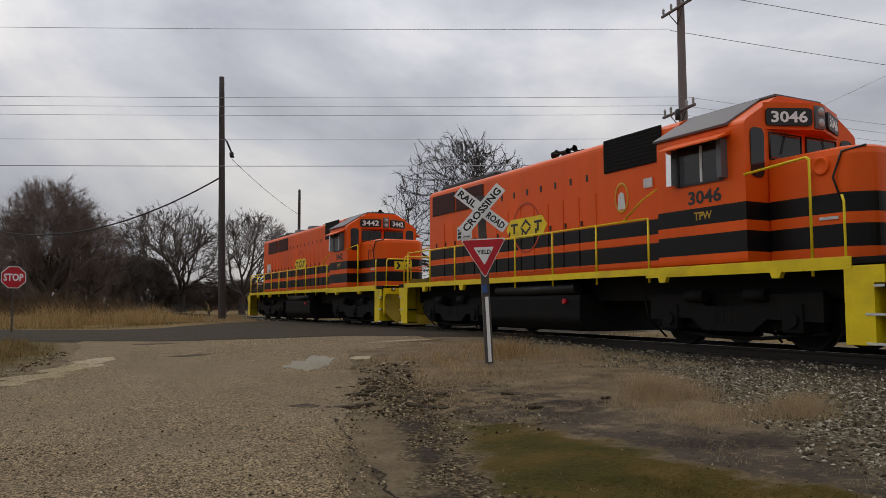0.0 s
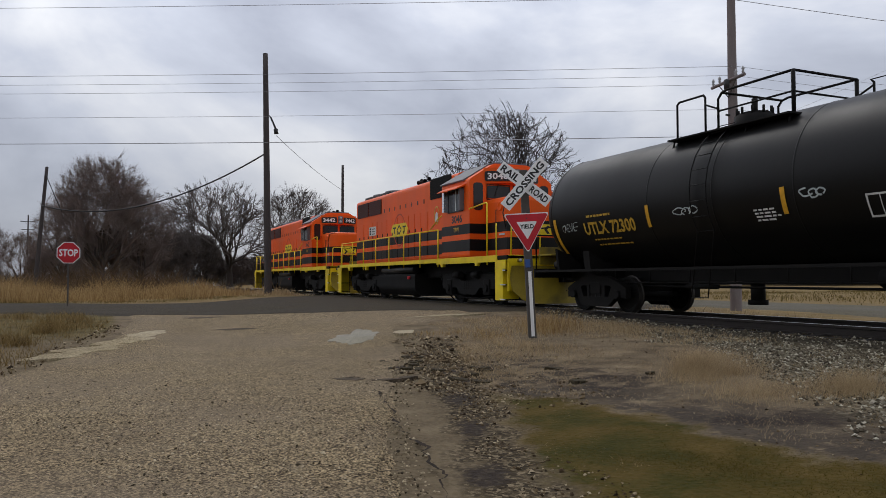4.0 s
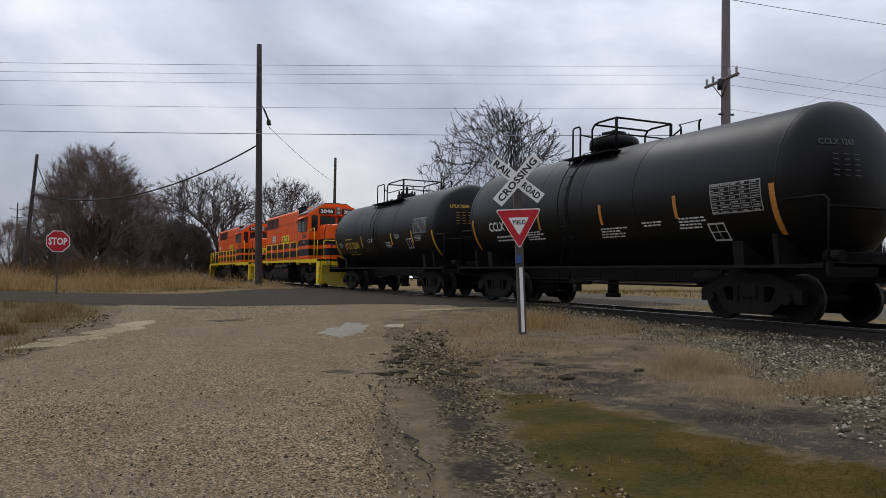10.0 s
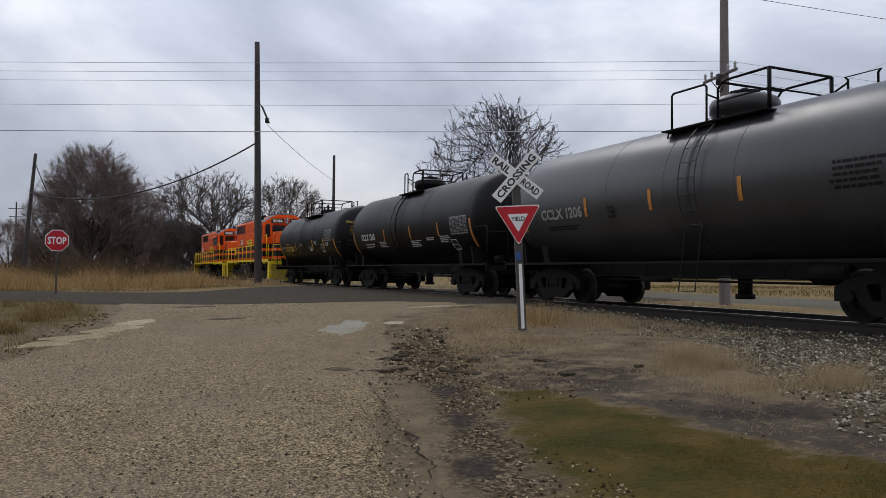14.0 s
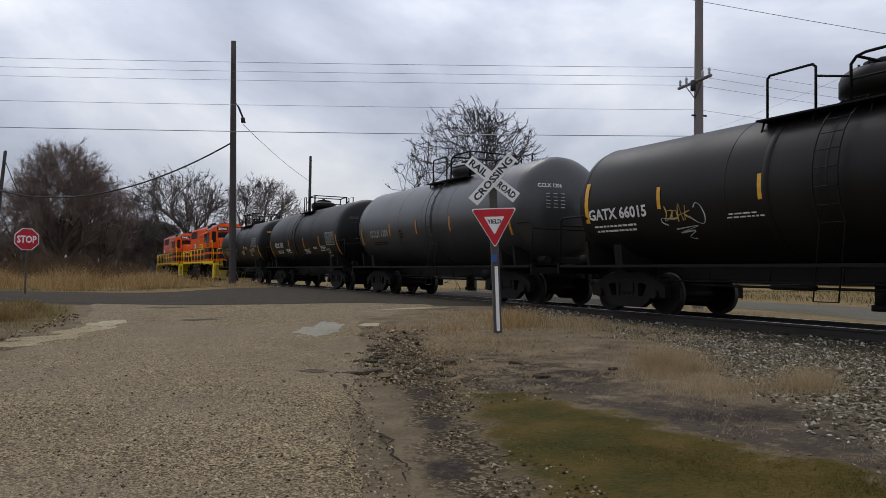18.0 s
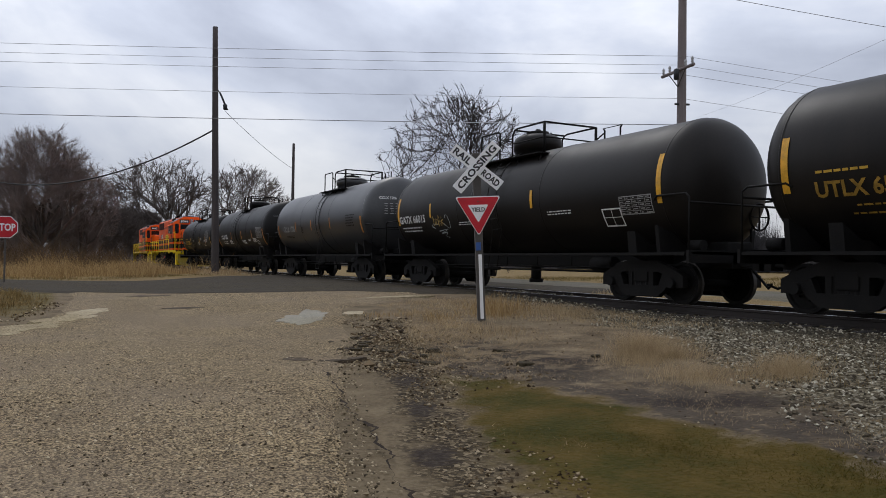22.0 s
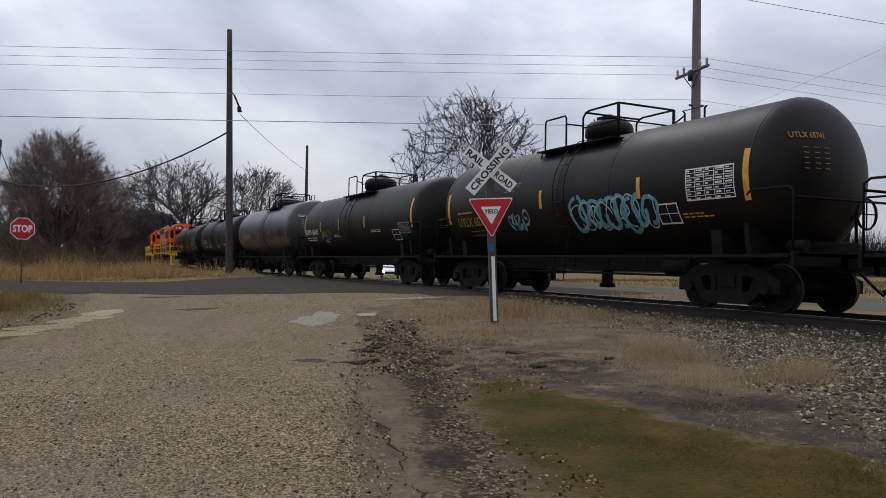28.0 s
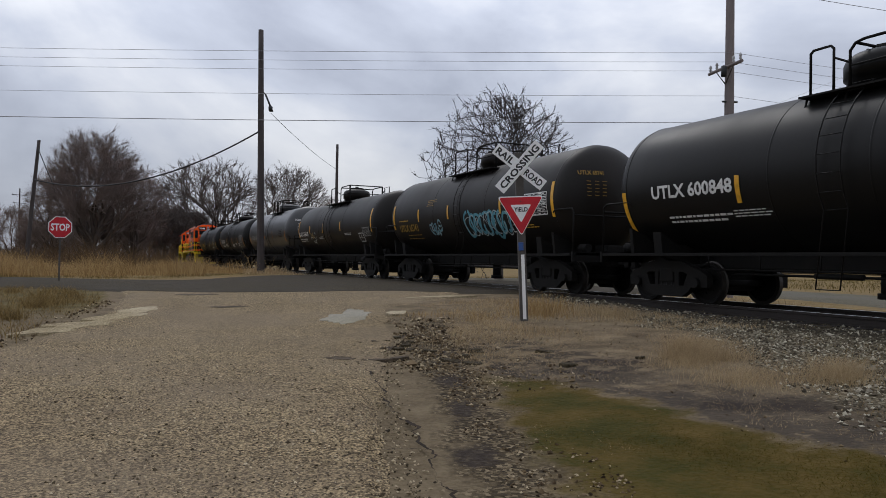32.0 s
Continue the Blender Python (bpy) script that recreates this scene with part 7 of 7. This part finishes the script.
    cw, ct = 1.50, 4.46
    side = rounded([(-cw, 1.46), (-cw, 3.92), (-0.62, ct), (0.62, ct), (cw, 3.92), (cw, 1.46)], 0.10)
    body = part("cab", Shape().prism(side, "y", cy0, cy1), "livery", loco, "orange cab with black bands")
    for s in (-1, 1):
        part("roof_slope", Shape().prism([(s * (cw + 0.03), 3.90), (s * 0.62, ct + 0.012), (s * 0.60, ct + 0.05), (s * (cw + 0.05), 3.94)], "y", cy0 + 0.35, cy1 + 0.06), "roof", body, "grey roof slope")
    part("roof_top", Shape().box(-0.62, 0.62, cy0 + 0.05, cy1 + 0.05, ct, ct + 0.05, 0.015), "roof", body)
    part("roof_hatch", Shape().box(-0.3, 0.3, cy0 + 0.4, cy0 + 1.2, ct + 0.04, ct + 0.10, 0.02), "black", body)
    for s in (-1, 1):
        x = s * (cw + 0.004)
        w0, w1 = cy0 + 0.50, cy0 + 1.52
        win = part("side_window", Shape().box(x - 0.012, x + 0.012, w0, w1, 2.98, 3.66, 0.004), "glass", loco, "dark sliding side window")
        part("window_frame", Shape().box(x - 0.022, x + 0.022, w0 - 0.03, w0 + 0.02, 2.95, 3.70).box(x - 0.022, x + 0.022, w1 - 0.02, w1 + 0.03, 2.95, 3.70).box(x - 0.022, x + 0.022, w0, w1, 2.95, 2.99).box(x - 0.022, x + 0.022, w0, w1, 3.65, 3.70), "black", win)
        part("window_post", Shape().box(x - 0.022, x + 0.022, (w0 + w1) / 2 - 0.08, (w0 + w1) / 2 - 0.02, 2.98, 3.66), "white", win, "pale window bar")
        part("wind_deflector", Shape().box(x + s * 0.02 - 0.01, x + s * 0.02 + 0.16 if s > 0 else x + 0.01, w1 + 0.03, w1 + 0.06, 2.98, 3.62) if s > 0 else Shape().box(x - 0.18, x, w1 + 0.02, w1 + 0.15, 2.98, 3.66), "polished", win, "bright wind deflector")
        part("rear_deflector", Shape().box(min(x, x + s * 0.16), max(x, x + s * 0.16), w0 - 0.13, w0 - 0.03, 2.98, 3.66), "roof", win)
        part("awning", Shape().prism([(s * (cw + 0.0), 3.74), (s * (cw + 0.0), 3.80), (s * (cw + 0.34), 3.64), (s * (cw + 0.34), 3.61)], "y", w0 - 0.22, w1 + 0.22), "orange", body, "orange window awning")
        num = flat_letters(Shape(), number, 0.26, (s * (cw + 0.008), (w0 + w1) / 2 - 0.1, 2.72), (0, s * 1.0, 0), (0, 0, 1), 0.78)
        part("cab_number", num, "black", body, "black road number")
        part("reporting_mark", flat_letters(Shape(), "TPW", 0.15, (s * (cw + 0.008), (w0 + w1) / 2 - 0.05, 2.375), (0, s * 1.0, 0), (0, 0, 1), 0.42), "gold", body, "gold reporting mark")
    # front of the cab: door window, number boards, windscreens, headlight
    yf = cy0 - 0.004
    for s in (-1, 1):
        ang = radians(s * 24)
        ca, sa = math.cos(ang), math.sin(ang)
        turn = lambda x, y, z: (s * 0.58 + x * ca - y * sa, yf - 0.17 + x * sa + y * ca, z)
        bd = Shape().prism(rounded([(-0.42, 3.88), (0.42, 3.88), (0.42, 4.19), (-0.42, 4.19)], 0.07), "y", -0.03, 0.06)
        bd.v = [turn(*q) for q in bd.v]
        nb = part("number_board", bd, "black", loco, "black number board")
        dg = flat_letters(Shape(), number, 0.21, (0, -0.036, 4.035), (1, 0, 0), (0, 0, 1), 0.66)
        dg.v = [turn(*q) for q in dg.v]
        part("board_number", dg, "sign_white", nb, "white digits")
        ws = part("windscreen", Shape().prism(rounded([(s * 0.48 - 0.40, 3.34), (s * 0.48 + 0.40, 3.34), (s * 0.48 + 0.40, 3.74), (s * 0.48 - 0.40, 3.74)], 0.08), "y", yf - 0.014, yf), "glass", loco)
        part("gasket", Shape().pipe([(s * 0.48 - 0.41, yf - 0.015, 3.30), (s * 0.48 + 0.41, yf - 0.015, 3.30), (s * 0.48 + 0.41, yf - 0.015, 3.77), (s * 0.48 - 0.41, yf - 0.015, 3.77), (s * 0.48 - 0.41, yf - 0.015, 3.30)], 0.018, 5), "black", ws)
        part("wiper", Shape().rod((s * 0.48, yf - 0.03, 3.8), (s * 0.62, yf - 0.03, 3.4), 0.008, 4), "black", ws)
        part("door_window", Shape().prism(rounded([(s * 1.20 - 0.16, 2.95), (s * 1.20 + 0.16, 2.95), (s * 1.20 + 0.17, 3.82), (s * 1.20 - 0.17, 3.82)], 0.12), "y", yf - 0.016, yf), "glass", body, "tall dark window of the cab door")
    part("light_housing", Shape().prism(rounded([(-1.02, yf + 0.02), (-0.16, yf - 0.33), (0.16, yf - 0.33), (1.02, yf + 0.02)], 0.04), "z", 3.82, 4.30), "orange", loco)
    yf -= 0.30
    hl = part("headlight", Shape().box(-0.13, 0.13, yf - 0.08, yf, 3.84, 4.26, 0.04), "roof", loco)
    for z in (3.95, 4.15):
        part("lens", Shape().lathe([(0, 0.075), (-0.02, 0.07), (-0.03, 0.0)], (0, yf - 0.08, z), "y", 14), "insulator", hl)
    # short nose
    ny0 = L(nose)
    nz = 3.27
    nw = 0.98
    no = rounded([(-nw, cy0), (nw, cy0), (nw, ny0 + 0.30), (nw - 0.30, ny0), (-nw + 0.30, ny0), (-nw, ny0 + 0.30)], 0.12)
    no = [p for p in no]
    sh = Shape()
    k = len(no)
    cx, cyy = 0.0, (cy0 + ny0) / 2
    rings = [(1.46, 1.0), (nz - 0.14, 1.0), (nz - 0.04, 0.97), (nz, 0.90)]
    v = [(cx + (p[0] - cx) * f, cyy + (p[1] - cyy) * f if p[1] < cy0 - 0.2 else p[1], z) for z, f in rings for p in no]
    sh.add(v, [(j * k + i, j * k + (i + 1) % k, (j + 1) * k + (i + 1) % k, (j + 1) * k + i) for j in range(len(rings) - 1) for i in range(k)] + [tuple(range((len(rings) - 1) * k, len(rings) * k))])
    nob = part("short_nose", sh, "livery", loco, "orange low nose with black bands")
    mk = Shape().box(-0.36, 0.36, ny0 - 0.012, ny0 - 0.004, 2.1, 2.42, 0.003)
    part("nose_emblem", mk, "yellow", nob, "yellow emblem plate")
    for q in (-1, 1):
        part("emblem_mark", Shape().prism([(q * 0.3, 2.14), (q * 0.2, 2.14), (q * 0.1, 2.26), (q * 0.2, 2.38), (q * 0.3, 2.38), (q * 0.2, 2.26)], "y", ny0 - 0.018, ny0 - 0.0135), "black", nob)
        part("grab_iron", Shape().pipe([(q * 1.0, ny0 + 0.9, 2.9), (q * 1.04, ny0 + 0.9, 2.86), (q * 1.04, ny0 + 0.9, 2.5), (q * 1.0, ny0 + 0.9, 2.46)], 0.014, 5), "black", nob)
    part("cable", Shape().pipe([(-0.75, ny0 + 0.1, nz - 0.02), (-0.99, ny0 + 0.36, nz - 0.1), (-1.02, ny0 + 0.5, nz - 0.5), (-1.01, ny0 + 0.35, nz - 0.95)], 0.018, 5), "black", nob, "black hanging cable")
    part("sand_hatch", Shape().box(-0.5, -0.2, ny0 + 0.3, ny0 + 0.6, nz - 0.01, nz + 0.05, 0.01), "black", nob)
    # ends: pilot, steps, plough, handrails, couplers
    for end, s in ((a, -1), (b, 1)):
        part("end_plate", Shape().box(-1.5, 1.5, min(end, end - s * 0.06), max(end, end - s * 0.06), 0.45, 1.47, 0.01), "yellow", loco, "yellow pilot plate")
        if s < 0:
            pl, nx, nz = Shape(), 12, 6
            for back in (0.0, 0.05):
                v = []
                for i in range(nx + 1):
                    for j in range(nz + 1):
                        x = -1.48 + 2.96 * i / nx
                        low = 0.10 + 0.34 * max(0.0, (abs(x) - 1.0) / 0.48) ** 1.5
                        z = low + (1.16 - low) * j / nz
                        v.append((x, end - 0.12 - 0.42 * (1 - (abs(x) / 1.48) ** 1.4) - 0.20 * ((j / nz - 0.55) ** 2) * 2.2 + back, z))
                pl.add(v, [(i * (nz + 1) + j, (i + 1) * (nz + 1) + j, (i + 1) * (nz + 1) + j + 1, i * (nz + 1) + j + 1) for i in range(nx) for j in range(nz)], True)
            part("plough", pl, "plough", loco, "scuffed yellow snow plough")
            part("drop_step", Shape().box(-0.55, 0.55, end - 0.75, end - 0.05, 1.44, 1.49, 0.01), "plough", loco)
            part("drop_step_back", Shape().box(-0.55, 0.55, end - 0.16, end - 0.10, 1.2, 1.7, 0.01), "plough", loco)
        for q in (-1, 1):
            # a yellow side panel, and beside it the open steps with pale tread edges
            y0, y1, y2 = end - s * 0.06, end - s * 0.22, end - s * 0.68
            st2 = part("step_panel", Shape().box(q * 1.545 - 0.015, q * 1.545 + 0.015, min(y1, y2), max(y1, y2), 0.18, 1.335, 0.004), "yellow", loco, "yellow step panel")
            part("step_back", Shape().box(min(q * 1.0, q * 1.03), max(q * 1.0, q * 1.03), min(y0, y1), max(y0, y1), 0.18, 1.335), "under", st2)
            part("step_cheek", Shape().box(min(q * 1.03, q * 1.53), max(q * 1.03, q * 1.53), min(y1, y1 - s * 0.02), max(y1, y1 - s * 0.02), 0.18, 1.335), "yellow", st2)
            part("step_top", Shape().box(q * 1.545 - 0.015, q * 1.545 + 0.015, min(y0, y1), max(y0, y1), 1.08, 1.335), "yellow", st2)
            for zz in (0.19, 0.61, 1.02):
                wide = y1 if zz > 0.9 else y1 - s * 0.14
                td = part("step_tread", Shape().box(min(q * 1.02, q * 1.55), max(q * 1.02, q * 1.55), min(y0, wide), max(y0, wide), zz, zz + 0.03), "under", st2)
                part("tread_edge", Shape().box(q * 1.565 - 0.006, q * 1.565 + 0.006, min(y0, wide), max(y0, wide), zz, zz + 0.035), "white", td, "worn white tread edge")
        e = end - s * 0.05
        for q in (-1, 1):
            part("end_handrail", Shape().pipe([(q * 0.42, e, 1.46), (q * 0.42, e, 2.35), (q * 0.47, e, 2.40), (q * 1.30, e, 2.40), (q * 1.36, e, 2.34), (q * 1.38, e, 1.46)], 0.024, 6), "yellow", loco)
            part("end_mid_rail", Shape().rod((q * 0.42, e, 1.95), (q * 1.37, e, 1.95), 0.016, 6), "under", loco)
            part("step_handrail", Shape().pipe([(q * 1.53, e - s * 0.60, 0.75), (q * 1.53, e - s * 0.60, 2.3), (q * 1.50, e - s * 0.65, 2.4)], 0.02, 6), "yellow", loco)
        coupler(loco, end - s * 0.25, s, 0.88)
        hs = Shape()
        for k in range(4):
            x = 0.45 + 0.16 * k
            hs.pipe([(x, end + s * 0.02, 0.95), (x, end + s * 0.16, 0.75), (x - 0.1, end + s * 0.3, 0.6)], 0.02, 5)
            hs.pipe([(-x, end + s * 0.02, 0.95), (-x, end + s * 0.16, 0.75), (-x + 0.1, end + s * 0.3, 0.6)], 0.02, 5)
        part("air_hoses", hs, "under", loco)
        for q in (-1, 1):
            part("ditch_light", Shape().rod((q * 1.15, end + s * 0.10, 1.32), (q * 1.15, end - s * 0.1, 1.32), 0.065, 12), "plough", loco)
            part("ditch_lens", Shape().lathe([(0, 0.05), (s * 0.012, 0.045), (s * 0.02, 0.0)], (q * 1.15, end + s * 0.102, 1.32), "y", 12), "insulator", loco)
    # side handrails: stanchions and two rails
    for s in (-1, 1):
        x = s * 1.53
        y0, y1 = L(cab[1]) + 0.25, b - 0.7
        m = max(2, round((y1 - y0) / 1.5))
        for i in range(m + 1):
            y = y0 + (y1 - y0) * i / m
            part("stanchion", Shape().rod((x, y, 1.2), (x, y, 2.46), 0.024, 6), "yellow", loco)
        part("handrail", Shape().rod((x, y0, 2.46), (x, y1, 2.46), 0.02, 6), "yellow", loco)
        part("mid_rail", Shape().rod((x, y0, 1.98), (x, y1, 1.98), 0.012, 6), "orange", loco)
        hx = s * 1.54
        part("cab_handrail", Shape().pipe([(hx, cy0 - 1.25, 1.2), (hx, cy0 - 1.25, 3.02), (hx, cy0 - 1.2, 3.06), (s * 1.5, cy0 + 0.02, 2.98)], 0.024, 6), "yellow", loco, "yellow grab rail")
        part("cab_step_rail", Shape().pipe([(s * 1.53, y0 + 0.75, 2.46), (s * 1.4, y0 + 0.3, 2.86), (s * 1.02, cy1 + 0.22, 3.24)], 0.018, 5), "yellow", loco)
        part("notice_plate", Shape().box(s * 0.95 - 0.012, s * 0.95 + 0.012, cy1 + 0.72, cy1 + 0.98, 3.20, 3.40, 0.004), "white", loco, "small white notice")
        part("round_cover", Shape().lathe([(0.0, 0.15), (s * 0.03, 0.15), (s * 0.04, 0.12), (s * 0.02, 0.10), (s * 0.02, 0.0)], (s * 0.98, L(nose) + 0.72, 2.99), "x", 20), "orange", nob, "round orange cover")
        part("nose_plate", Shape().box(s * 0.99 - 0.012, s * 0.99 + 0.012, L(nose) + 0.45, L(nose) + 0.78, 2.11, 2.16, 0.003), "white", nob, "narrow white plate")
    # fuel tank, air tanks, trucks
    t0, t1 = L(tank[0]), L(tank[1])
    part("fuel_tank", Shape().prism(rounded([(-1.42, 1.0), (-1.42, 0.42), (-1.2, 0.17), (1.2, 0.17), (1.42, 0.42), (1.42, 1.0)], 0.1), "y", t0, t1), "under", loco, "black fuel tank")
    for s in (-1, 1):
        part("air_reservoir", Shape().rod((s * 1.30, t0 + 0.2, 1.14), (s * 1.30, t1 - 0.4, 1.14), 0.14, 14), "black", loco)
        part("filler_cap", Shape().rod((s * 1.42, t0 + 0.5, 0.85), (s * 1.50, t0 + 0.5, 0.85), 0.06, 10), "sign_red", loco)
    for y in truck_ys:
        loco_truck(loco, L(y), axles, wheels)
    # horn and aerial
    hn, (hu, hz) = Shape(), horn
    hu = L(hu)
    for dx, dz, l in ((-0.16, 0.22, 0.34), (0.0, 0.30, 0.42), (0.16, 0.22, 0.30)):
        hn.lathe([(0, 0.025), (l * 0.6, 0.035), (l * 0.9, 0.06), (l, 0.10)], (dx, hu, hz + dz), "y", 10)
        hn.lathe([(0, 0.025), (-l * 0.5, 0.035), (-l * 0.8, 0.06), (-l * 0.85, 0.09)], (dx, hu, hz + dz), "y", 10)
    hn.rod((0, hu, hz), (0, hu, hz + 0.30), 0.03, 6).rod((-0.18, hu, hz + 0.21), (0.18, hu, hz + 0.21), 0.025, 6)
    part("horn", hn, "under", loco)
    part("aerial", Shape().rod((0.2, cy1 - 0.3, ct), (0.2, cy1 - 0.3, ct + 0.16), 0.03, 6), "under", loco)
    return loco, L, hood


def logo(loco, L, hood, u, z):
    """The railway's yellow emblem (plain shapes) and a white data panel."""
    for s in (-1, 1):
        x = s * 0.956
        em = part("emblem", Shape().prism(rounded([(L(u) - 0.72, z - 0.26), (L(u) - 0.95, z), (L(u) - 0.72, z + 0.26), (L(u) + 0.72, z + 0.26), (L(u) + 0.95, z), (L(u) + 0.72, z - 0.26)], 0.04), "x", x - 0.006, x + 0.006), "yellow", loco, "yellow six-sided emblem")
        ring = Shape().lathe([(-0.003, 0.66), (-0.010, 0.69), (-0.003, 0.72)], (0, 0, 0), "x", 32)
        ring.v = [(x - s * 0.006 + (q[0] if s < 0 else -q[0]), L(u) + q[1] * 0.9, z + q[2] * 0.92) for q in ring.v]
        part("emblem_ring", ring, "emblem_ring", em, "dark orange ring")
        for k in (-0.55, 0.55):
            part("emblem_mark", Shape().box(x + s * 0.007 - 0.003, x + s * 0.007 + 0.003, L(u) + k - 0.17, L(u) + k + 0.17, z + 0.08, z + 0.14).box(x + s * 0.007 - 0.003, x + s * 0.007 + 0.003, L(u) + k - 0.04, L(u) + k + 0.04, z - 0.13, z + 0.08), "black", em)
        part("emblem_mark", Shape().prism([(L(u) - 0.26, z), (L(u), z - 0.2), (L(u) + 0.26, z), (L(u) + 0.17, z), (L(u), z - 0.12), (L(u) - 0.17, z)], "x", x + s * 0.007 - 0.003, x + s * 0.007 + 0.003), "black", em)
        part("emblem_mark", Shape().prism([(L(u) - 0.26, z + 0.02), (L(u), z + 0.22), (L(u) + 0.26, z + 0.02), (L(u) + 0.17, z + 0.02), (L(u), z + 0.14), (L(u) - 0.17, z + 0.02)], "x", x + s * 0.007 - 0.003, x + s * 0.007 + 0.003), "black", em)


loco, L_, hood_ = locomotive("orange and black road diesel with yellow sills and handrails", "3046", 23.95, 5.8, 23.25, 6.55, (9.0, 11.1), 7.22, 22.15, (13.7, 17.7),
                             (-1.37, 1.37), (9.75, 20.1), (11.55, 13.35), ((18.7, 20.3), (20.4, 21.9)), (19.0, 20.6), (16.0, 4.50))
logo(loco, L_, hood_, 16.5, 2.78)
part("data_panel", Shape().box(-0.962, -0.944, L_(19.35), L_(20.25), 2.72, 3.12, 0.004), "white", hood_, "white data panel")
pm = Shape()
for k in range(3):
    pm.box(-0.968, -0.963, L_(19.98), L_(20.18), 2.77 + k * 0.11, 2.85 + k * 0.11)
    pm.box(-0.968, -0.963, L_(19.45), L_(19.85), 2.78 + k * 0.11, 2.81 + k * 0.11)
part("data_panel_writing", pm, "black", hood_)
ring = Shape().lathe([(-0.004, 0.215), (-0.012, 0.23), (-0.012, 0.25), (-0.004, 0.265)], (-0.94, 0, 0), "x", 28)
ring.v = [(x, L_(12.79) + y * 0.85, 3.09 + z * 1.28) for x, y, z in ring.v]
part("oval_emblem", ring, "stripe_y", hood_, "gold oval emblem")
part("oval_emblem_plate", Shape().prism(rounded([(L_(12.67), 2.84), (L_(12.91), 2.84), (L_(12.88), 3.16), (L_(12.79), 3.22), (L_(12.70), 3.16)], 0.03), "x", -0.952, -0.94), "white", hood_, "pale emblem field")

loco, L_, hood_ = locomotive("orange and black six-axle diesel leading the train", "3442", 45.45, 23.95, 44.7, 24.65, (28.3, 30.4), 26.3, 43.5, (33.3, 37.2),
                             (-2.07, 0.0, 2.07), (28.2, 41.0), (30.85, 32.6), ((38.6, 40.4), (40.6, 42.4)), (36.2, 38.4, 40.2, 41.8), (28.9, 4.27))
logo(loco, L_, hood_, 36.3, 2.78)
part("data_panel", Shape().box(-0.962, -0.944, L_(41.9), L_(42.6), 2.6, 3.05, 0.004), "white", hood_, "white data panel")


# ---- the train rolls ----
def rolled(t):
    return float(np.interp(t, [a for a, _ in RUN], [b for _, b in RUN]))


def motions():
    for vehicle, place, wheels in TRAIN:
        rows = []
        for t, s in RUN:
            x, y, h = on_track(place + s)
            rows.append((t, pose(x, y, 0, 0, 0, h)))
        walk(vehicle, rows)
        for w, r, y, z in wheels:
            rows = []
            for k in range(161):
                t = k * 0.2
                rows.append((t, Matrix.Translation((0, y, z)) @ Matrix.Rotation(-rolled(t) / r, 4, "X")))
            walk(w, rows)

    # the far car comes straight towards the crossing
    rows = []
    for t in (0, 8, 16, 22, 25, 26, 27, 27.5, 28, 28.5, 29, 30, 31, 32):
        d = 79 - (t - 27.5) * 6.0 if t < 29 else 70 - (t - 29) * 2.0
        p = direction(-22.9 - (t - 27.5) * 0.35 if t > 26 else -22.4) * d
        rows.append((t, pose(p.x, p.y, float(height(p.x, p.y)) + 0.05, 0, 0, -23)))
    walk(FAR_CAR, rows)


motions()
